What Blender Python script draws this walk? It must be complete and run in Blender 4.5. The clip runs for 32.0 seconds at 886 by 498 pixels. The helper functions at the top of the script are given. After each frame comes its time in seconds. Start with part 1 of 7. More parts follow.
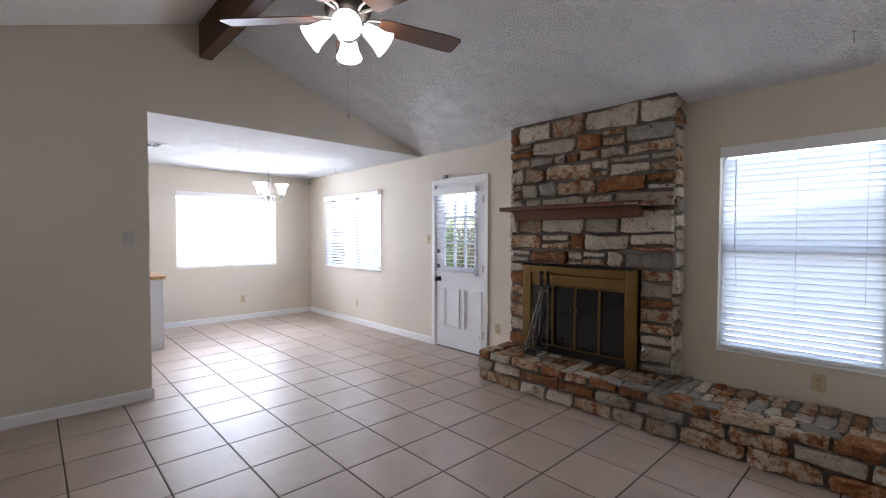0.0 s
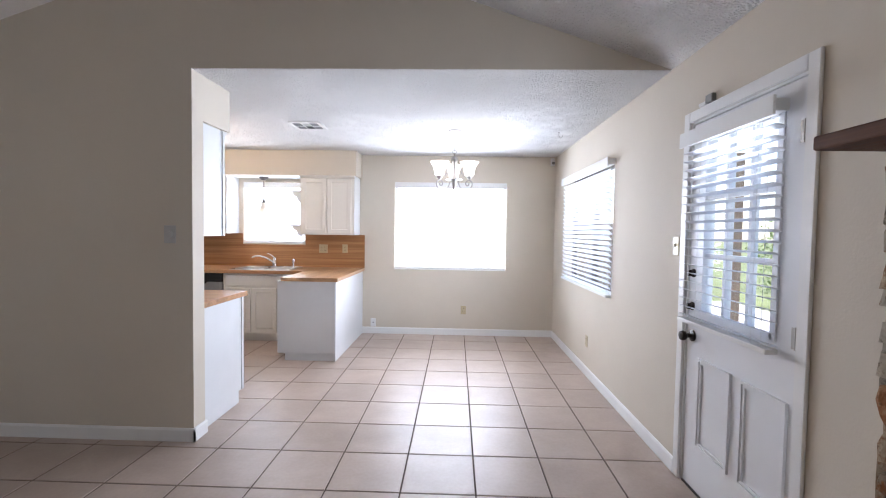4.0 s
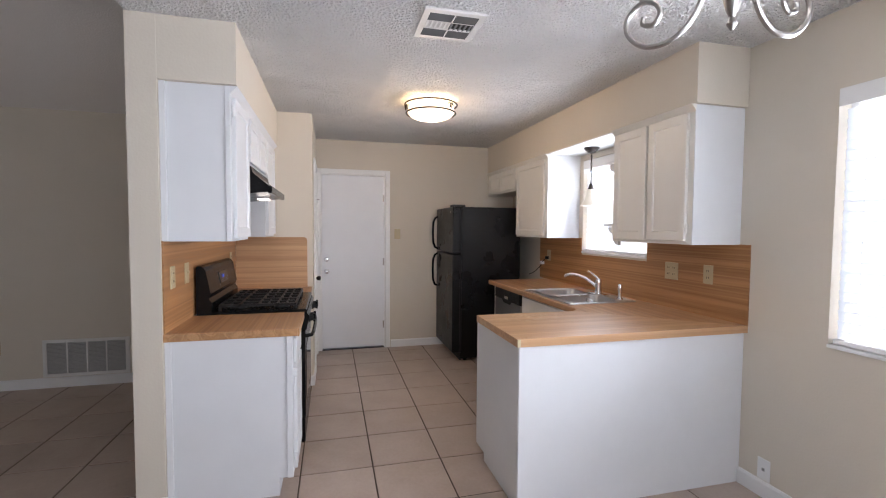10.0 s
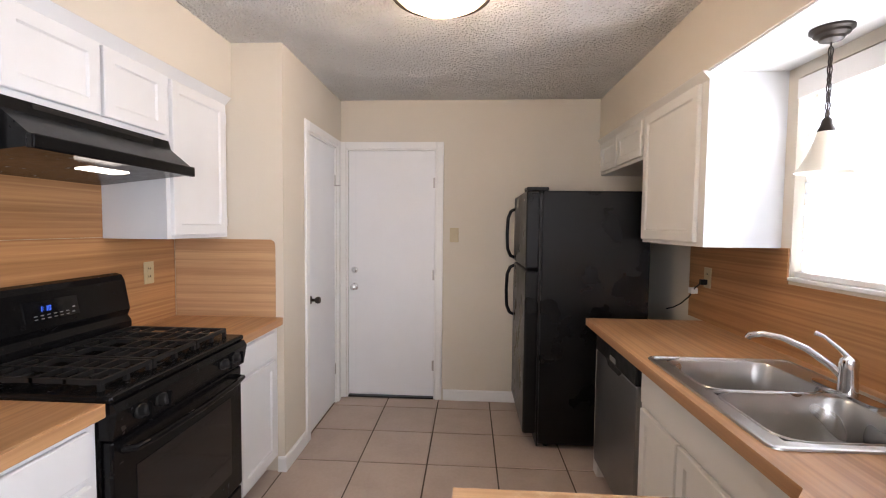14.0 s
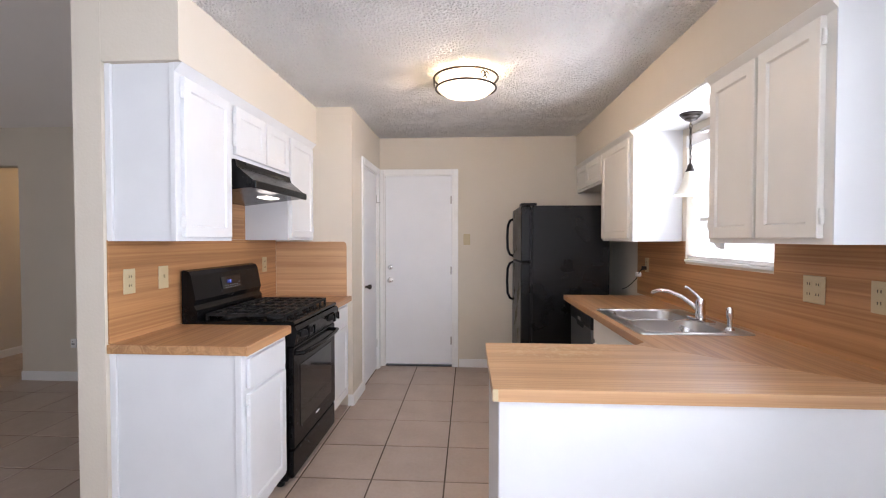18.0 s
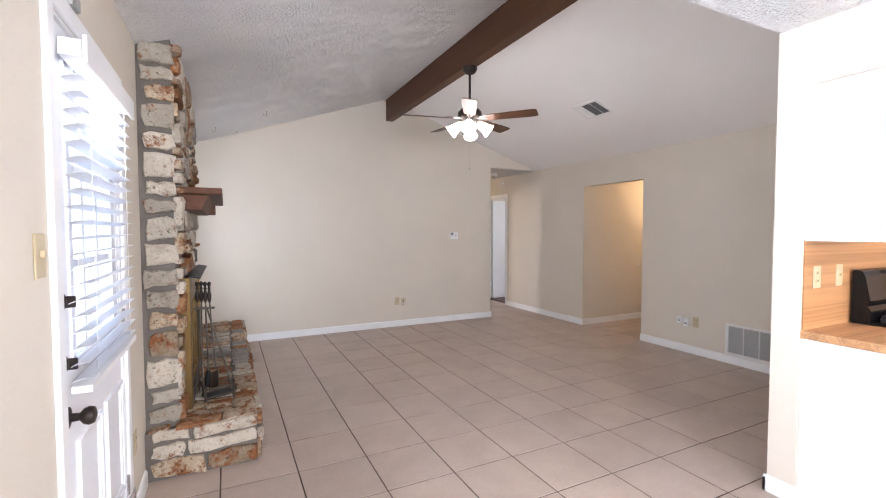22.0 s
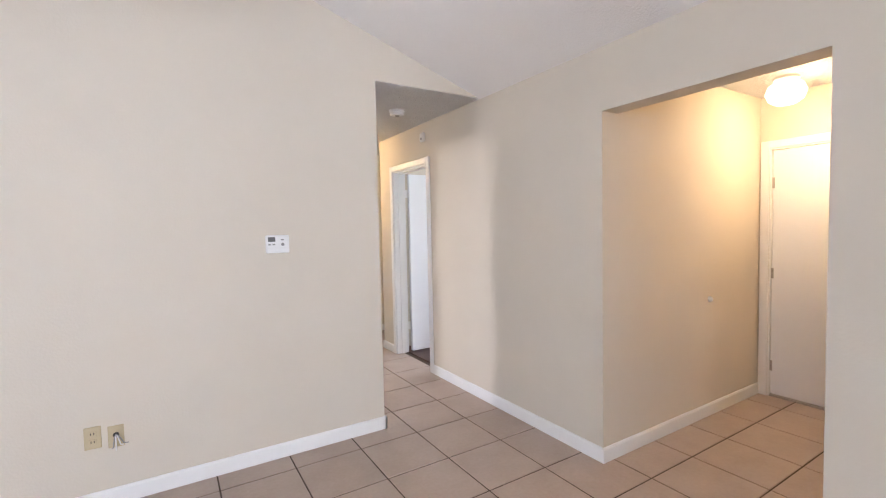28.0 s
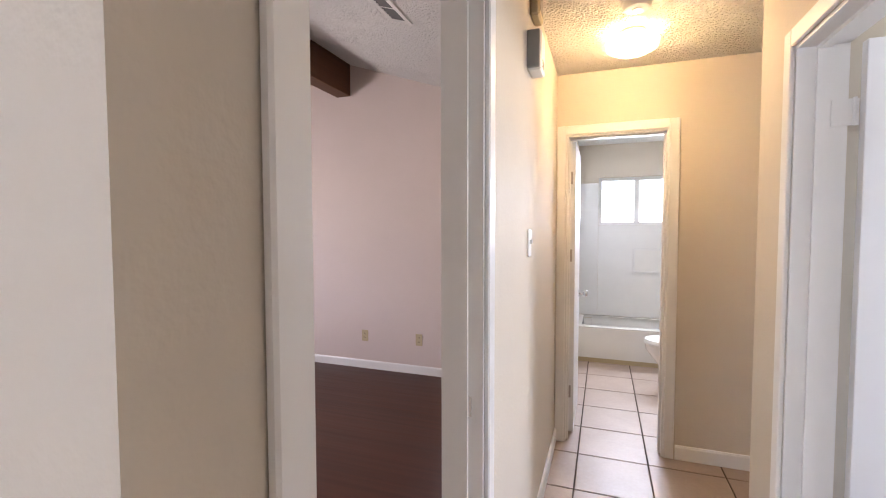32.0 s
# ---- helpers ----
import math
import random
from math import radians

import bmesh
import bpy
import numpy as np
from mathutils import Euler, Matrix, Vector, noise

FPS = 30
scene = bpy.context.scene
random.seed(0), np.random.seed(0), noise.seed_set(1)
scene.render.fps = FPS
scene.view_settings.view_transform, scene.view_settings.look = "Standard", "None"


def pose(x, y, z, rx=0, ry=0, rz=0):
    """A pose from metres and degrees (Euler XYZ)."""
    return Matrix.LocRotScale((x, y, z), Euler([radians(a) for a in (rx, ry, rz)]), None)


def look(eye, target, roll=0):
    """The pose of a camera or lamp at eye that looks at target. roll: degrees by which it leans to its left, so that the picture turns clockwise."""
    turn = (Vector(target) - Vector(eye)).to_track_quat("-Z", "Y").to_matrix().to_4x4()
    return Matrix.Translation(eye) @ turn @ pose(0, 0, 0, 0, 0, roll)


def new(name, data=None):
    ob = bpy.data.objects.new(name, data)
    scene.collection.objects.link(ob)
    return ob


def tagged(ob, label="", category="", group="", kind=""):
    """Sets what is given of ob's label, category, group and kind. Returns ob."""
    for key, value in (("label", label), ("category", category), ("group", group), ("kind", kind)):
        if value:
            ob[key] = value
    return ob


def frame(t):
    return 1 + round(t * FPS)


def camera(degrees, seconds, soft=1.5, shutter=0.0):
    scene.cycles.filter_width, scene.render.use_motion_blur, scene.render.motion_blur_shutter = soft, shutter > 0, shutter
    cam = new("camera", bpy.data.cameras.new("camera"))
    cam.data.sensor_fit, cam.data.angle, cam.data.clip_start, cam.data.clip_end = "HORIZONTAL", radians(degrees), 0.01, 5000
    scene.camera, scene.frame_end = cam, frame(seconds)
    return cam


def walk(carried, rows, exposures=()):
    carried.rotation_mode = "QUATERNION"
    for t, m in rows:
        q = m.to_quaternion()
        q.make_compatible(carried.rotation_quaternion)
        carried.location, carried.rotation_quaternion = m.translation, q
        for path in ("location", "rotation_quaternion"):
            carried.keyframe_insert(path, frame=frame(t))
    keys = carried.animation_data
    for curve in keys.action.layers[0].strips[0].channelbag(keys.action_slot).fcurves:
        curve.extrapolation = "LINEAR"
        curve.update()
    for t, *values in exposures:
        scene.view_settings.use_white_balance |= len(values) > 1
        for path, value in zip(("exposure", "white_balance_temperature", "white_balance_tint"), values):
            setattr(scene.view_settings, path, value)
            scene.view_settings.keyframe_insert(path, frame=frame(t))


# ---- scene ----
cam = camera(90.4, 32.0, soft=1.1)
PATH = [
    (0, (1.923, 2.088, 1.393), (3.29, 3.546, 1.335), 0.1),
    (0.5, (2.273, 2.195, 1.404), (3.483, 3.786, 1.34), -0.1),
    (1, (2.667, 2.255, 1.417), (3.572, 4.037, 1.353), -0.1),
    (1.5, (3.043, 2.373, 1.398), (3.692, 4.264, 1.331), 0.3),
    (2, (3.418, 2.545, 1.392), (3.743, 4.517, 1.323), 0.5),
    (2.5, (3.738, 2.793, 1.391), (3.85, 4.788, 1.32), 0.5),
    (3, (4.015, 3.089, 1.404), (4.094, 5.087, 1.328), 0.7),
    (3.5, (4.245, 3.379, 1.41), (4.228, 5.377, 1.332), 0.7),
    (5.5, (4.517, 4.807, 1.429), (4.403, 6.801, 1.343), 1.1),
    (6, (4.608, 5.157, 1.417), (4.346, 7.138, 1.323), 0.6),
    (6.5, (4.702, 5.492, 1.408), (4.289, 7.447, 1.315), 0.4),
    (7, (4.859, 5.791, 1.401), (4.145, 7.658, 1.326), 0.0),
    (7.5, (4.983, 6.039, 1.414), (3.854, 7.689, 1.34), -0.0),
    (8, (5.051, 6.31, 1.408), (3.671, 7.755, 1.334), 0.1),
    (8.5, (5.12, 6.566, 1.425), (3.518, 7.76, 1.342), 0.2),
    (9, (5.107, 6.827, 1.421), (3.353, 7.783, 1.331), 0.5),
    (9.5, (5.056, 7.122, 1.427), (3.201, 7.865, 1.335), 0.5),
    (10, (5.057, 7.451, 1.432), (3.121, 7.944, 1.338), 0.4),
    (10.5, (4.954, 7.762, 1.409), (2.982, 8.084, 1.312), 0.4),
    (11, (4.799, 8.041, 1.415), (2.811, 8.24, 1.318), 0.4),
    (11.5, (4.578, 8.236, 1.424), (2.581, 8.2, 1.323), 0.4),
    (12, (4.312, 8.31, 1.424), (2.315, 8.254, 1.321), 0.6),
    (12.5, (4.025, 8.369, 1.422), (2.029, 8.294, 1.32), 0.8),
    (13, (3.776, 8.392, 1.427), (1.782, 8.292, 1.32), 0.7),
    (13.5, (3.573, 8.329, 1.433), (1.579, 8.228, 1.325), 0.7),
    (14, (3.381, 8.341, 1.43), (1.387, 8.223, 1.327), 0.6),
    (14.5, (3.198, 8.308, 1.432), (1.204, 8.192, 1.335), 0.6),
    (16.5, (3.581, 8.226, 1.415), (1.585, 8.125, 1.356), 0.1),
    (17, (3.865, 8.221, 1.347), (1.868, 8.115, 1.293), 0.0),
    (17.5, (4.169, 8.238, 1.361), (2.173, 8.131, 1.311), 0.1),
    (18, (4.489, 8.239, 1.369), (2.493, 8.123, 1.322), -0.0),
    (18.5, (4.769, 8.248, 1.392), (2.773, 8.129, 1.34), -0.1),
    (19, (4.952, 8.316, 1.394), (2.984, 7.965, 1.336), -0.4),
    (19.5, (5.082, 8.272, 1.408), (3.2, 7.598, 1.345), -0.2),
    (20, (5.24, 8.191, 1.409), (3.528, 7.158, 1.342), 0.1),
    (20.5, (5.368, 8.095, 1.418), (3.933, 6.703, 1.345), 0.1),
    (21, (5.396, 8.034, 1.424), (4.271, 6.382, 1.346), -0.1),
    (21.5, (5.334, 7.969, 1.418), (4.419, 6.192, 1.336), -0.1),
    (22, (5.272, 7.839, 1.412), (4.387, 6.047, 1.33), -0.1),
    (22.5, (5.267, 7.625, 1.416), (4.361, 5.844, 1.334), 0.1),
    (23, (5.215, 7.366, 1.411), (4.253, 5.615, 1.324), 0.1),
    (23.5, (5.143, 7.116, 1.429), (4.091, 5.417, 1.342), -0.0),
    (24, (5.07, 6.84, 1.417), (3.838, 5.267, 1.33), -0.1),
    (24.5, (4.809, 6.625, 1.386), (3.521, 5.097, 1.303), -0.4),
    (26.5, (3.614, 5.499, 1.388), (2.408, 3.906, 1.303), -1.2),
    (27, (3.286, 5.186, 1.396), (2.146, 3.546, 1.302), -1.3),
    (27.5, (2.951, 4.874, 1.41), (1.845, 3.21, 1.314), -1.2),
    (28, (2.631, 4.572, 1.418), (1.578, 2.874, 1.322), -1.2),
    (28.5, (2.241, 4.331, 1.421), (1.499, 2.476, 1.335), -1.3),
    (29, (1.925, 4.054, 1.403), (1.476, 2.107, 1.322), -1.2),
    (29.5, (1.631, 3.712, 1.419), (1.391, 1.729, 1.329), -0.4),
    (30, (1.368, 3.353, 1.398), (1.346, 1.354, 1.323), -0.6),
    (30.5, (1.216, 2.93, 1.4), (1.226, 0.931, 1.328), -0.5),
    (31, (1.103, 2.538, 1.401), (1.206, 0.542, 1.328), -0.4),
    (31.5, (1.078, 2.223, 1.414), (1.369, 0.246, 1.336), -0.2),
    (32, (1.089, 1.917, 1.434), (1.774, 0.04, 1.343), -0.1),
]
EXPOSURES = [
    (0.0, 1.7, 6150, 18), (3.5, 1.75, 6150, 18), (6.0, 0.64, 6200, 18), (7.0, 0.7, 6250, 18), (8.0, 0.58, 6300, 18), (9.0, 0.58, 6400, 18), (10.0, 0.95, 6500, 19), (13.0, 1.15, 6850, 20), (17.0, 1.67, 6600, 20), (18.0, 1.32, 6480, 20), (19.0, 1.27, 6350, 19),
    (20.5, 1.95, 6400, 19), (22.0, 2.5, 6450, 20), (23.0, 2.82, 6430, 20), (24.5, 3.0, 6400, 20), (28.0, 2.95, 6200, 18), (29.5, 3.02, 5950, 19), (31.0, 2.8, 5900, 20), (32.0, 2.8, 6350, 22),
]
walk(cam, [(t, look(eye, target, roll)) for t, eye, target, roll in PATH], EXPOSURES)

# ---- world, sun, exposure ----
world = bpy.data.worlds.new("World")
scene.world = world
world.use_nodes = True
wn = world.node_tree.nodes
sky = wn.new("ShaderNodeTexSky")
sky.sky_type = "NISHITA"
sky.sun_disc = False
SUN_AZ, SUN_EL = radians(-8), radians(64)
sky.sun_elevation, sky.sun_rotation = SUN_EL, SUN_AZ
world.node_tree.links.new(sky.outputs[0], wn["Background"].inputs[0])
wn["Background"].inputs[1].default_value = 0.15

sun = new("sun", bpy.data.lights.new("sun", "SUN"))
sun.data.energy, sun.data.angle, sun.data.color = 4.6, radians(0.5), (1.0, 0.95, 0.88)
sun_way = Vector((math.sin(SUN_AZ) * math.cos(SUN_EL), math.cos(SUN_AZ) * math.cos(SUN_EL), math.sin(SUN_EL)))
sun.matrix_world = look(sun_way * 30, (0, 0, 0))


def window_light(name, eye, target, w, h, watts, col=(0.82, 0.91, 1.0), spread=140):
    """Daylight that stands in a window's opening."""
    lamp = new(name, bpy.data.lights.new(name, "AREA"))
    lamp.data.shape, lamp.data.size, lamp.data.size_y = "RECTANGLE", w, h
    lamp.data.energy, lamp.data.color, lamp.data.spread = watts, col, radians(spread)
    lamp.matrix_world = look(eye, target)
    return lamp


def bulb(name, at, watts, col, size=0.05):
    lamp = new(name, bpy.data.lights.new(name, "POINT"))
    lamp.data.energy, lamp.data.color, lamp.data.shadow_soft_size = watts, col, size
    lamp.location = at
    return lamp


window_light("daylight_dining", (4.315, 9.66, 1.48), (4.315, 0, 3.0), 1.45, 1.1, 22)
window_light("sky_glow_dining", (4.315, 10.05, 1.48), (4.315, 0, 1.48), 1.6, 1.3, 15)
window_light("sky_glow_kitchen", (1.87, 10.05, 1.63), (1.87, 0, 1.63), 1.0, 1.0, 9)
window_light("sky_glow_living", (6.8, 2.64, 1.5), (0, 2.64, 1.32), 2.4, 2.6, 11.5)
window_light("sky_glow_side", (6.05, 8.25, 1.46), (0, 8.25, 1.46), 1.6, 1.2, 6)
window_light("daylight_dining_side", (5.63, 8.25, 1.46), (0, 8.25, 1.2), 1.5, 1.1, 8.5)
window_light("daylight_kitchen", (1.87, 9.66, 1.63), (1.87, 4.0, 3.2), 0.8, 0.7, 6.5)
window_light("daylight_living", (5.66, 2.64, 1.32), (1.0, 2.9, 2.6), 0.85, 1.35, 2.0, spread=180)
window_light("daylight_door", (5.60, 5.85, 1.46), (0, 5.85, 2.6), 0.55, 0.9, 3.2)
window_light("daylight_bath", (0.72, -3.69, 1.77), (0.72, 0, 1.3), 0.8, 0.5, 7)
# the bedroom and study lamps are added fill, at openings out of view
window_light("fill_bedroom", (5.95, -0.2, 1.5), (2.0, -0.4, 1.2), 1.2, 1.2, 10, (1.0, 0.93, 0.9))
window_light("daylight_vanity", (2.32, -3.69, 1.57), (2.32, 0, 1.3), 0.6, 0.8, 4)
window_light("fill_study", (-2.6, 0.75, 1.5), (0, 0.75, 1.2), 0.9, 1.2, 8)

# ---- materials ----
def nodes_of(name):
    m = bpy.data.materials.new(name)
    m.use_nodes = True
    nt = m.node_tree
    return m, nt, nt.nodes["Principled BSDF"]


def link(nt, a, b):
    nt.links.new(a, b)


def coords(nt, scale=(1, 1, 1), kind="Object"):
    tc = nt.nodes.new("ShaderNodeNewGeometry") if kind == "World" else nt.nodes.new("ShaderNodeTexCoord")
    mp = nt.nodes.new("ShaderNodeMapping")
    mp.inputs["Scale"].default_value = scale
    link(nt, tc.outputs["Position" if kind == "World" else kind], mp.inputs["Vector"])
    return mp.outputs[0]


def noise_of(nt, vec, scale, detail=4.0, rough=0.55, distortion=0.0):
    n = nt.nodes.new("ShaderNodeTexNoise")
    n.inputs["Scale"].default_value, n.inputs["Detail"].default_value = scale, detail
    n.inputs["Roughness"].default_value, n.inputs["Distortion"].default_value = rough, distortion
    link(nt, vec, n.inputs["Vector"])
    return n.outputs["Fac"]


def ramp(nt, fac, stops):
    r = nt.nodes.new("ShaderNodeValToRGB")
    el = r.color_ramp.elements
    while len(el) < len(stops):
        el.new(0.5)
    for e, (p, c) in zip(el, stops):
        e.position, e.color = p, (*c, 1) if len(c) == 3 else c
    link(nt, fac, r.inputs[0])
    return r.outputs[0]


def grey(v):
    return (v, v, v)


def mixed(nt, fac, a, b, blend="MIX"):
    m = nt.nodes.new("ShaderNodeMix")
    m.data_type, m.blend_type = "RGBA", blend
    for sock, v in ((m.inputs[0], fac), (m.inputs[6], a), (m.inputs[7], b)):
        if isinstance(v, (int, float)):
            sock.default_value = v
        elif isinstance(v, tuple):
            sock.default_value = (*v, 1)
        else:
            link(nt, v, sock)
    return m.outputs[2]


def bumped(nt, p, height, strength, distance):
    b = nt.nodes.new("ShaderNodeBump")
    b.inputs["Strength"].default_value, b.inputs["Distance"].default_value = strength, distance
    link(nt, height, b.inputs["Height"])
    link(nt, b.outputs[0], p.inputs["Normal"])


def plain(name, col, rough=0.5, metal=0.0, var=0.08, scale=3.0, bump=0.0, bscale=80.0, bdist=0.002, spec=0.5, kind="Object"):
    """A painted, plastic or metal surface with soft blotches, fine grain and relief."""
    m, nt, p = nodes_of(name)
    vec = coords(nt, kind=kind)
    big = noise_of(nt, vec, scale)
    fine = noise_of(nt, vec, scale * 17, 3)
    lo, hi = tuple(c * (1 - var) for c in col), tuple(min(1, c * (1 + var)) for c in col)
    c1 = ramp(nt, big, [(0.3, lo), (0.7, hi)])
    c2 = mixed(nt, var * 0.8, c1, ramp(nt, fine, [(0.35, lo), (0.65, hi)]))
    link(nt, c2, p.inputs["Base Color"])
    link(nt, ramp(nt, fine, [(0.3, grey(max(0, rough - 0.06))), (0.7, grey(min(1, rough + 0.06)))]), p.inputs["Roughness"])
    p.inputs["Metallic"].default_value = metal
    p.inputs["Specular IOR Level"].default_value = spec
    if bump:
        bumped(nt, p, noise_of(nt, vec, bscale, 2), bump, bdist)
    return m


def glow(name, col, power):
    m, nt, p = nodes_of(name)
    p.inputs["Base Color"].default_value = (0.85, 0.84, 0.8, 1)
    p.inputs["Roughness"].default_value = 0.35
    p.inputs["Emission Color"].default_value = (*col, 1)
    p.inputs["Emission Strength"].default_value = power
    return m


def popcorn(name, col, scale, strength, depth=0.03):
    """Sprayed crumb texture: round crumbs of two sizes with bare, smoother patches between."""
    m, nt, p = nodes_of(name)
    vec = coords(nt, kind="World")
    dis = nt.nodes.new("ShaderNodeVectorMath")
    dis.operation = "MULTIPLY_ADD"
    nn = nt.nodes.new("ShaderNodeTexNoise")
    nn.inputs["Scale"].default_value = scale * 0.7
    link(nt, vec, nn.inputs["Vector"])
    link(nt, nn.outputs["Color"], dis.inputs[0])
    dis.inputs[1].default_value = (0.016, 0.016, 0.016)
    link(nt, vec, dis.inputs[2])
    crumbs = []
    for k in (1.0, 2.3):
        v = nt.nodes.new("ShaderNodeTexVoronoi")
        v.inputs["Scale"].default_value = scale * k
        v.inputs["Randomness"].default_value = 1.0
        link(nt, dis.outputs[0], v.inputs["Vector"])
        crumbs.append(ramp(nt, v.outputs["Distance"], [(0.12, grey(1)), (0.6, grey(0))]))
    h = mixed(nt, 0.32, crumbs[0], crumbs[1])
    thin = ramp(nt, noise_of(nt, vec, 5.0, 4), [(0.34, grey(0.45)), (0.6, grey(1))])
    h2 = mixed(nt, 1.0, h, thin, "MULTIPLY")
    link(nt, mixed(nt, 0.5, col, ramp(nt, noise_of(nt, vec, 1.1, 5), [(0.3, tuple(c * 0.93 for c in col)), (0.7, col)])), p.inputs["Base Color"])
    p.inputs["Roughness"].default_value = 0.95
    p.inputs["Specular IOR Level"].default_value = 0.1
    bumped(nt, p, h2, strength, depth)
    return m


def wood(name, dark, light, axis, rough=0.35, fine=60.0, plank=0.0, pale_at=None, kind="Object"):
    """Straight-grained wood or wood laminate, the grain along x, y or z."""
    m, nt, p = nodes_of(name)
    s = {"x": (0.022, 1, 1), "y": (1, 0.022, 1), "z": (1, 1, 0.022)}[axis]
    vec = coords(nt, s, kind)
    streak = noise_of(nt, vec, 27, 7, 0.72, 0.1)
    grain = noise_of(nt, vec, fine * 2.2, 3, 0.6)
    base = ramp(nt, streak, [(0.28, dark), (0.5, tuple((a + b) / 2 for a, b in zip(dark, light))), (0.72, light)])
    col = mixed(nt, 0.40, base, ramp(nt, grain, [(0.3, dark), (0.7, light)]))
    if plank:
        wide = noise_of(nt, coords(nt, tuple(c * (1.0 if c == 1 else 0.2) for c in s), kind), 1.0 / plank, 0)
        col = mixed(nt, 0.35, col, ramp(nt, wide, [(0.36, dark), (0.44, light), (0.52, dark), (0.62, light)]))
    # a blotchy pale patch that fades out round the given point
    if pale_at:
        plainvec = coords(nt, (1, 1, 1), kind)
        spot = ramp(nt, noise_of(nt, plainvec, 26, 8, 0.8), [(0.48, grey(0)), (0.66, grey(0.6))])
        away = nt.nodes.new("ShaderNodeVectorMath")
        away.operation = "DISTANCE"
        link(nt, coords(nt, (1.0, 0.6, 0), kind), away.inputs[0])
        away.inputs[1].default_value = (pale_at[0], pale_at[1] * 0.6, 0)
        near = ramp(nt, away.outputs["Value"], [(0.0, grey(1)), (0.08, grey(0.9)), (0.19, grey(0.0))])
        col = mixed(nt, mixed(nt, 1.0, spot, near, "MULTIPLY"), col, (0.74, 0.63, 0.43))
    link(nt, col, p.inputs["Base Color"])
    link(nt, ramp(nt, grain, [(0.2, grey(rough - 0.05)), (0.8, grey(rough + 0.12))]), p.inputs["Roughness"])
    bumped(nt, p, grain, 0.12, 0.001)
    p.inputs["Specular IOR Level"].default_value = 0.3
    return m


def stone(name, stops, rust):
    m, nt, p = nodes_of(name)
    info = nt.nodes.new("ShaderNodeObjectInfo")
    add = nt.nodes.new("ShaderNodeVectorMath")
    link(nt, coords(nt, kind="World"), add.inputs[0])
    wide = nt.nodes.new("ShaderNodeMath")
    wide.operation = "MULTIPLY"
    link(nt, info.outputs["Random"], wide.inputs[0])
    wide.inputs[1].default_value = 40.0
    link(nt, wide.outputs[0], add.inputs[1])
    vec = add.outputs[0]
    big = noise_of(nt, vec, 9, 6, 0.7, 0.5)
    fine = noise_of(nt, vec, 70, 4, 0.6)
    col = mixed(nt, 0.35, ramp(nt, big, stops), ramp(nt, fine, stops))
    tone = ramp(nt, info.outputs["Random"], [(0.0, grey(0.52)), (0.6, grey(0.9)), (1.0, grey(1.0))])
    col = mixed(nt, 1.0, col, tone, "MULTIPLY")
    stain = ramp(nt, noise_of(nt, vec, 13, 7, 0.75), [(rust, grey(0)), (rust + 0.1, grey(1))])
    col = mixed(nt, stain, col, mixed(nt, fine, (0.09, 0.03, 0.012), (0.33, 0.13, 0.045)))
    pits = ramp(nt, noise_of(nt, vec, 38, 3, 0.7), [(0.30, (0.28, 0.25, 0.22)), (0.42, (1, 1, 1))])
    col = mixed(nt, 1.0, col, pits, "MULTIPLY")
    link(nt, col, p.inputs["Base Color"])
    p.inputs["Roughness"].default_value = 0.92
    p.inputs["Specular IOR Level"].default_value = 0.2
    bumped(nt, p, mixed(nt, 0.5, big, noise_of(nt, vec, 45, 5, 0.7)), 0.9, 0.014)
    return m


def tile_mat(name, lo, hi, rough):
    m, nt, p = nodes_of(name)
    vec = coords(nt, kind="World")
    info = nt.nodes.new("ShaderNodeObjectInfo")
    big = noise_of(nt, vec, 3.5, 4, 0.55, 0.3)
    fine = noise_of(nt, vec, 45, 4, 0.6)
    col = mixed(nt, 0.35, ramp(nt, big, [(0.27, lo), (0.73, hi)]), ramp(nt, fine, [(0.25, lo), (0.75, hi)]))
    col = mixed(nt, 1.0, col, ramp(nt, info.outputs["Random"], [(0, grey(0.90)), (1, grey(1.0))]), "MULTIPLY")
    specks = ramp(nt, noise_of(nt, vec, 14, 6, 0.8), [(0.76, grey(0)), (0.86, grey(0.2))])
    col = mixed(nt, specks, col, tuple(c * 0.62 for c in lo))
    link(nt, col, p.inputs["Base Color"])
    smear = noise_of(nt, vec, 9, 5, 0.6, 0.4)
    link(nt, ramp(nt, smear, [(0.25, grey(rough - 0.05)), (0.75, grey(rough + 0.06))]), p.inputs["Roughness"])
    p.inputs["Specular IOR Level"].default_value = 0.42
    bumped(nt, p, mixed(nt, 0.25, noise_of(nt, vec, 5, 2), noise_of(nt, vec, 40, 2)), 0.05, 0.008)
    return m


def blind_mat(name):
    m, nt, p = nodes_of(name)
    p.inputs["Base Color"].default_value = (0.86, 0.87, 0.88, 1)
    p.inputs["Roughness"].default_value = 0.4
    t = nt.nodes.new("ShaderNodeBsdfTranslucent")
    t.inputs[0].default_value = (0.9, 0.92, 0.95, 1)
    mx = nt.nodes.new("ShaderNodeMixShader")
    mx.inputs[0].default_value = 0.55
    link(nt, p.outputs[0], mx.inputs[1])
    link(nt, t.outputs[0], mx.inputs[2])
    link(nt, mx.outputs[0], nt.nodes["Material Output"].inputs[0])
    return m


def glass_mat(name, tint, rough=0.0):
    m, nt, p = nodes_of(name)
    p.inputs["Base Color"].default_value = (*tint, 1)
    p.inputs["Transmission Weight"].default_value = 1.0
    p.inputs["Roughness"].default_value = rough
    p.inputs["IOR"].default_value = 1.15
    return m


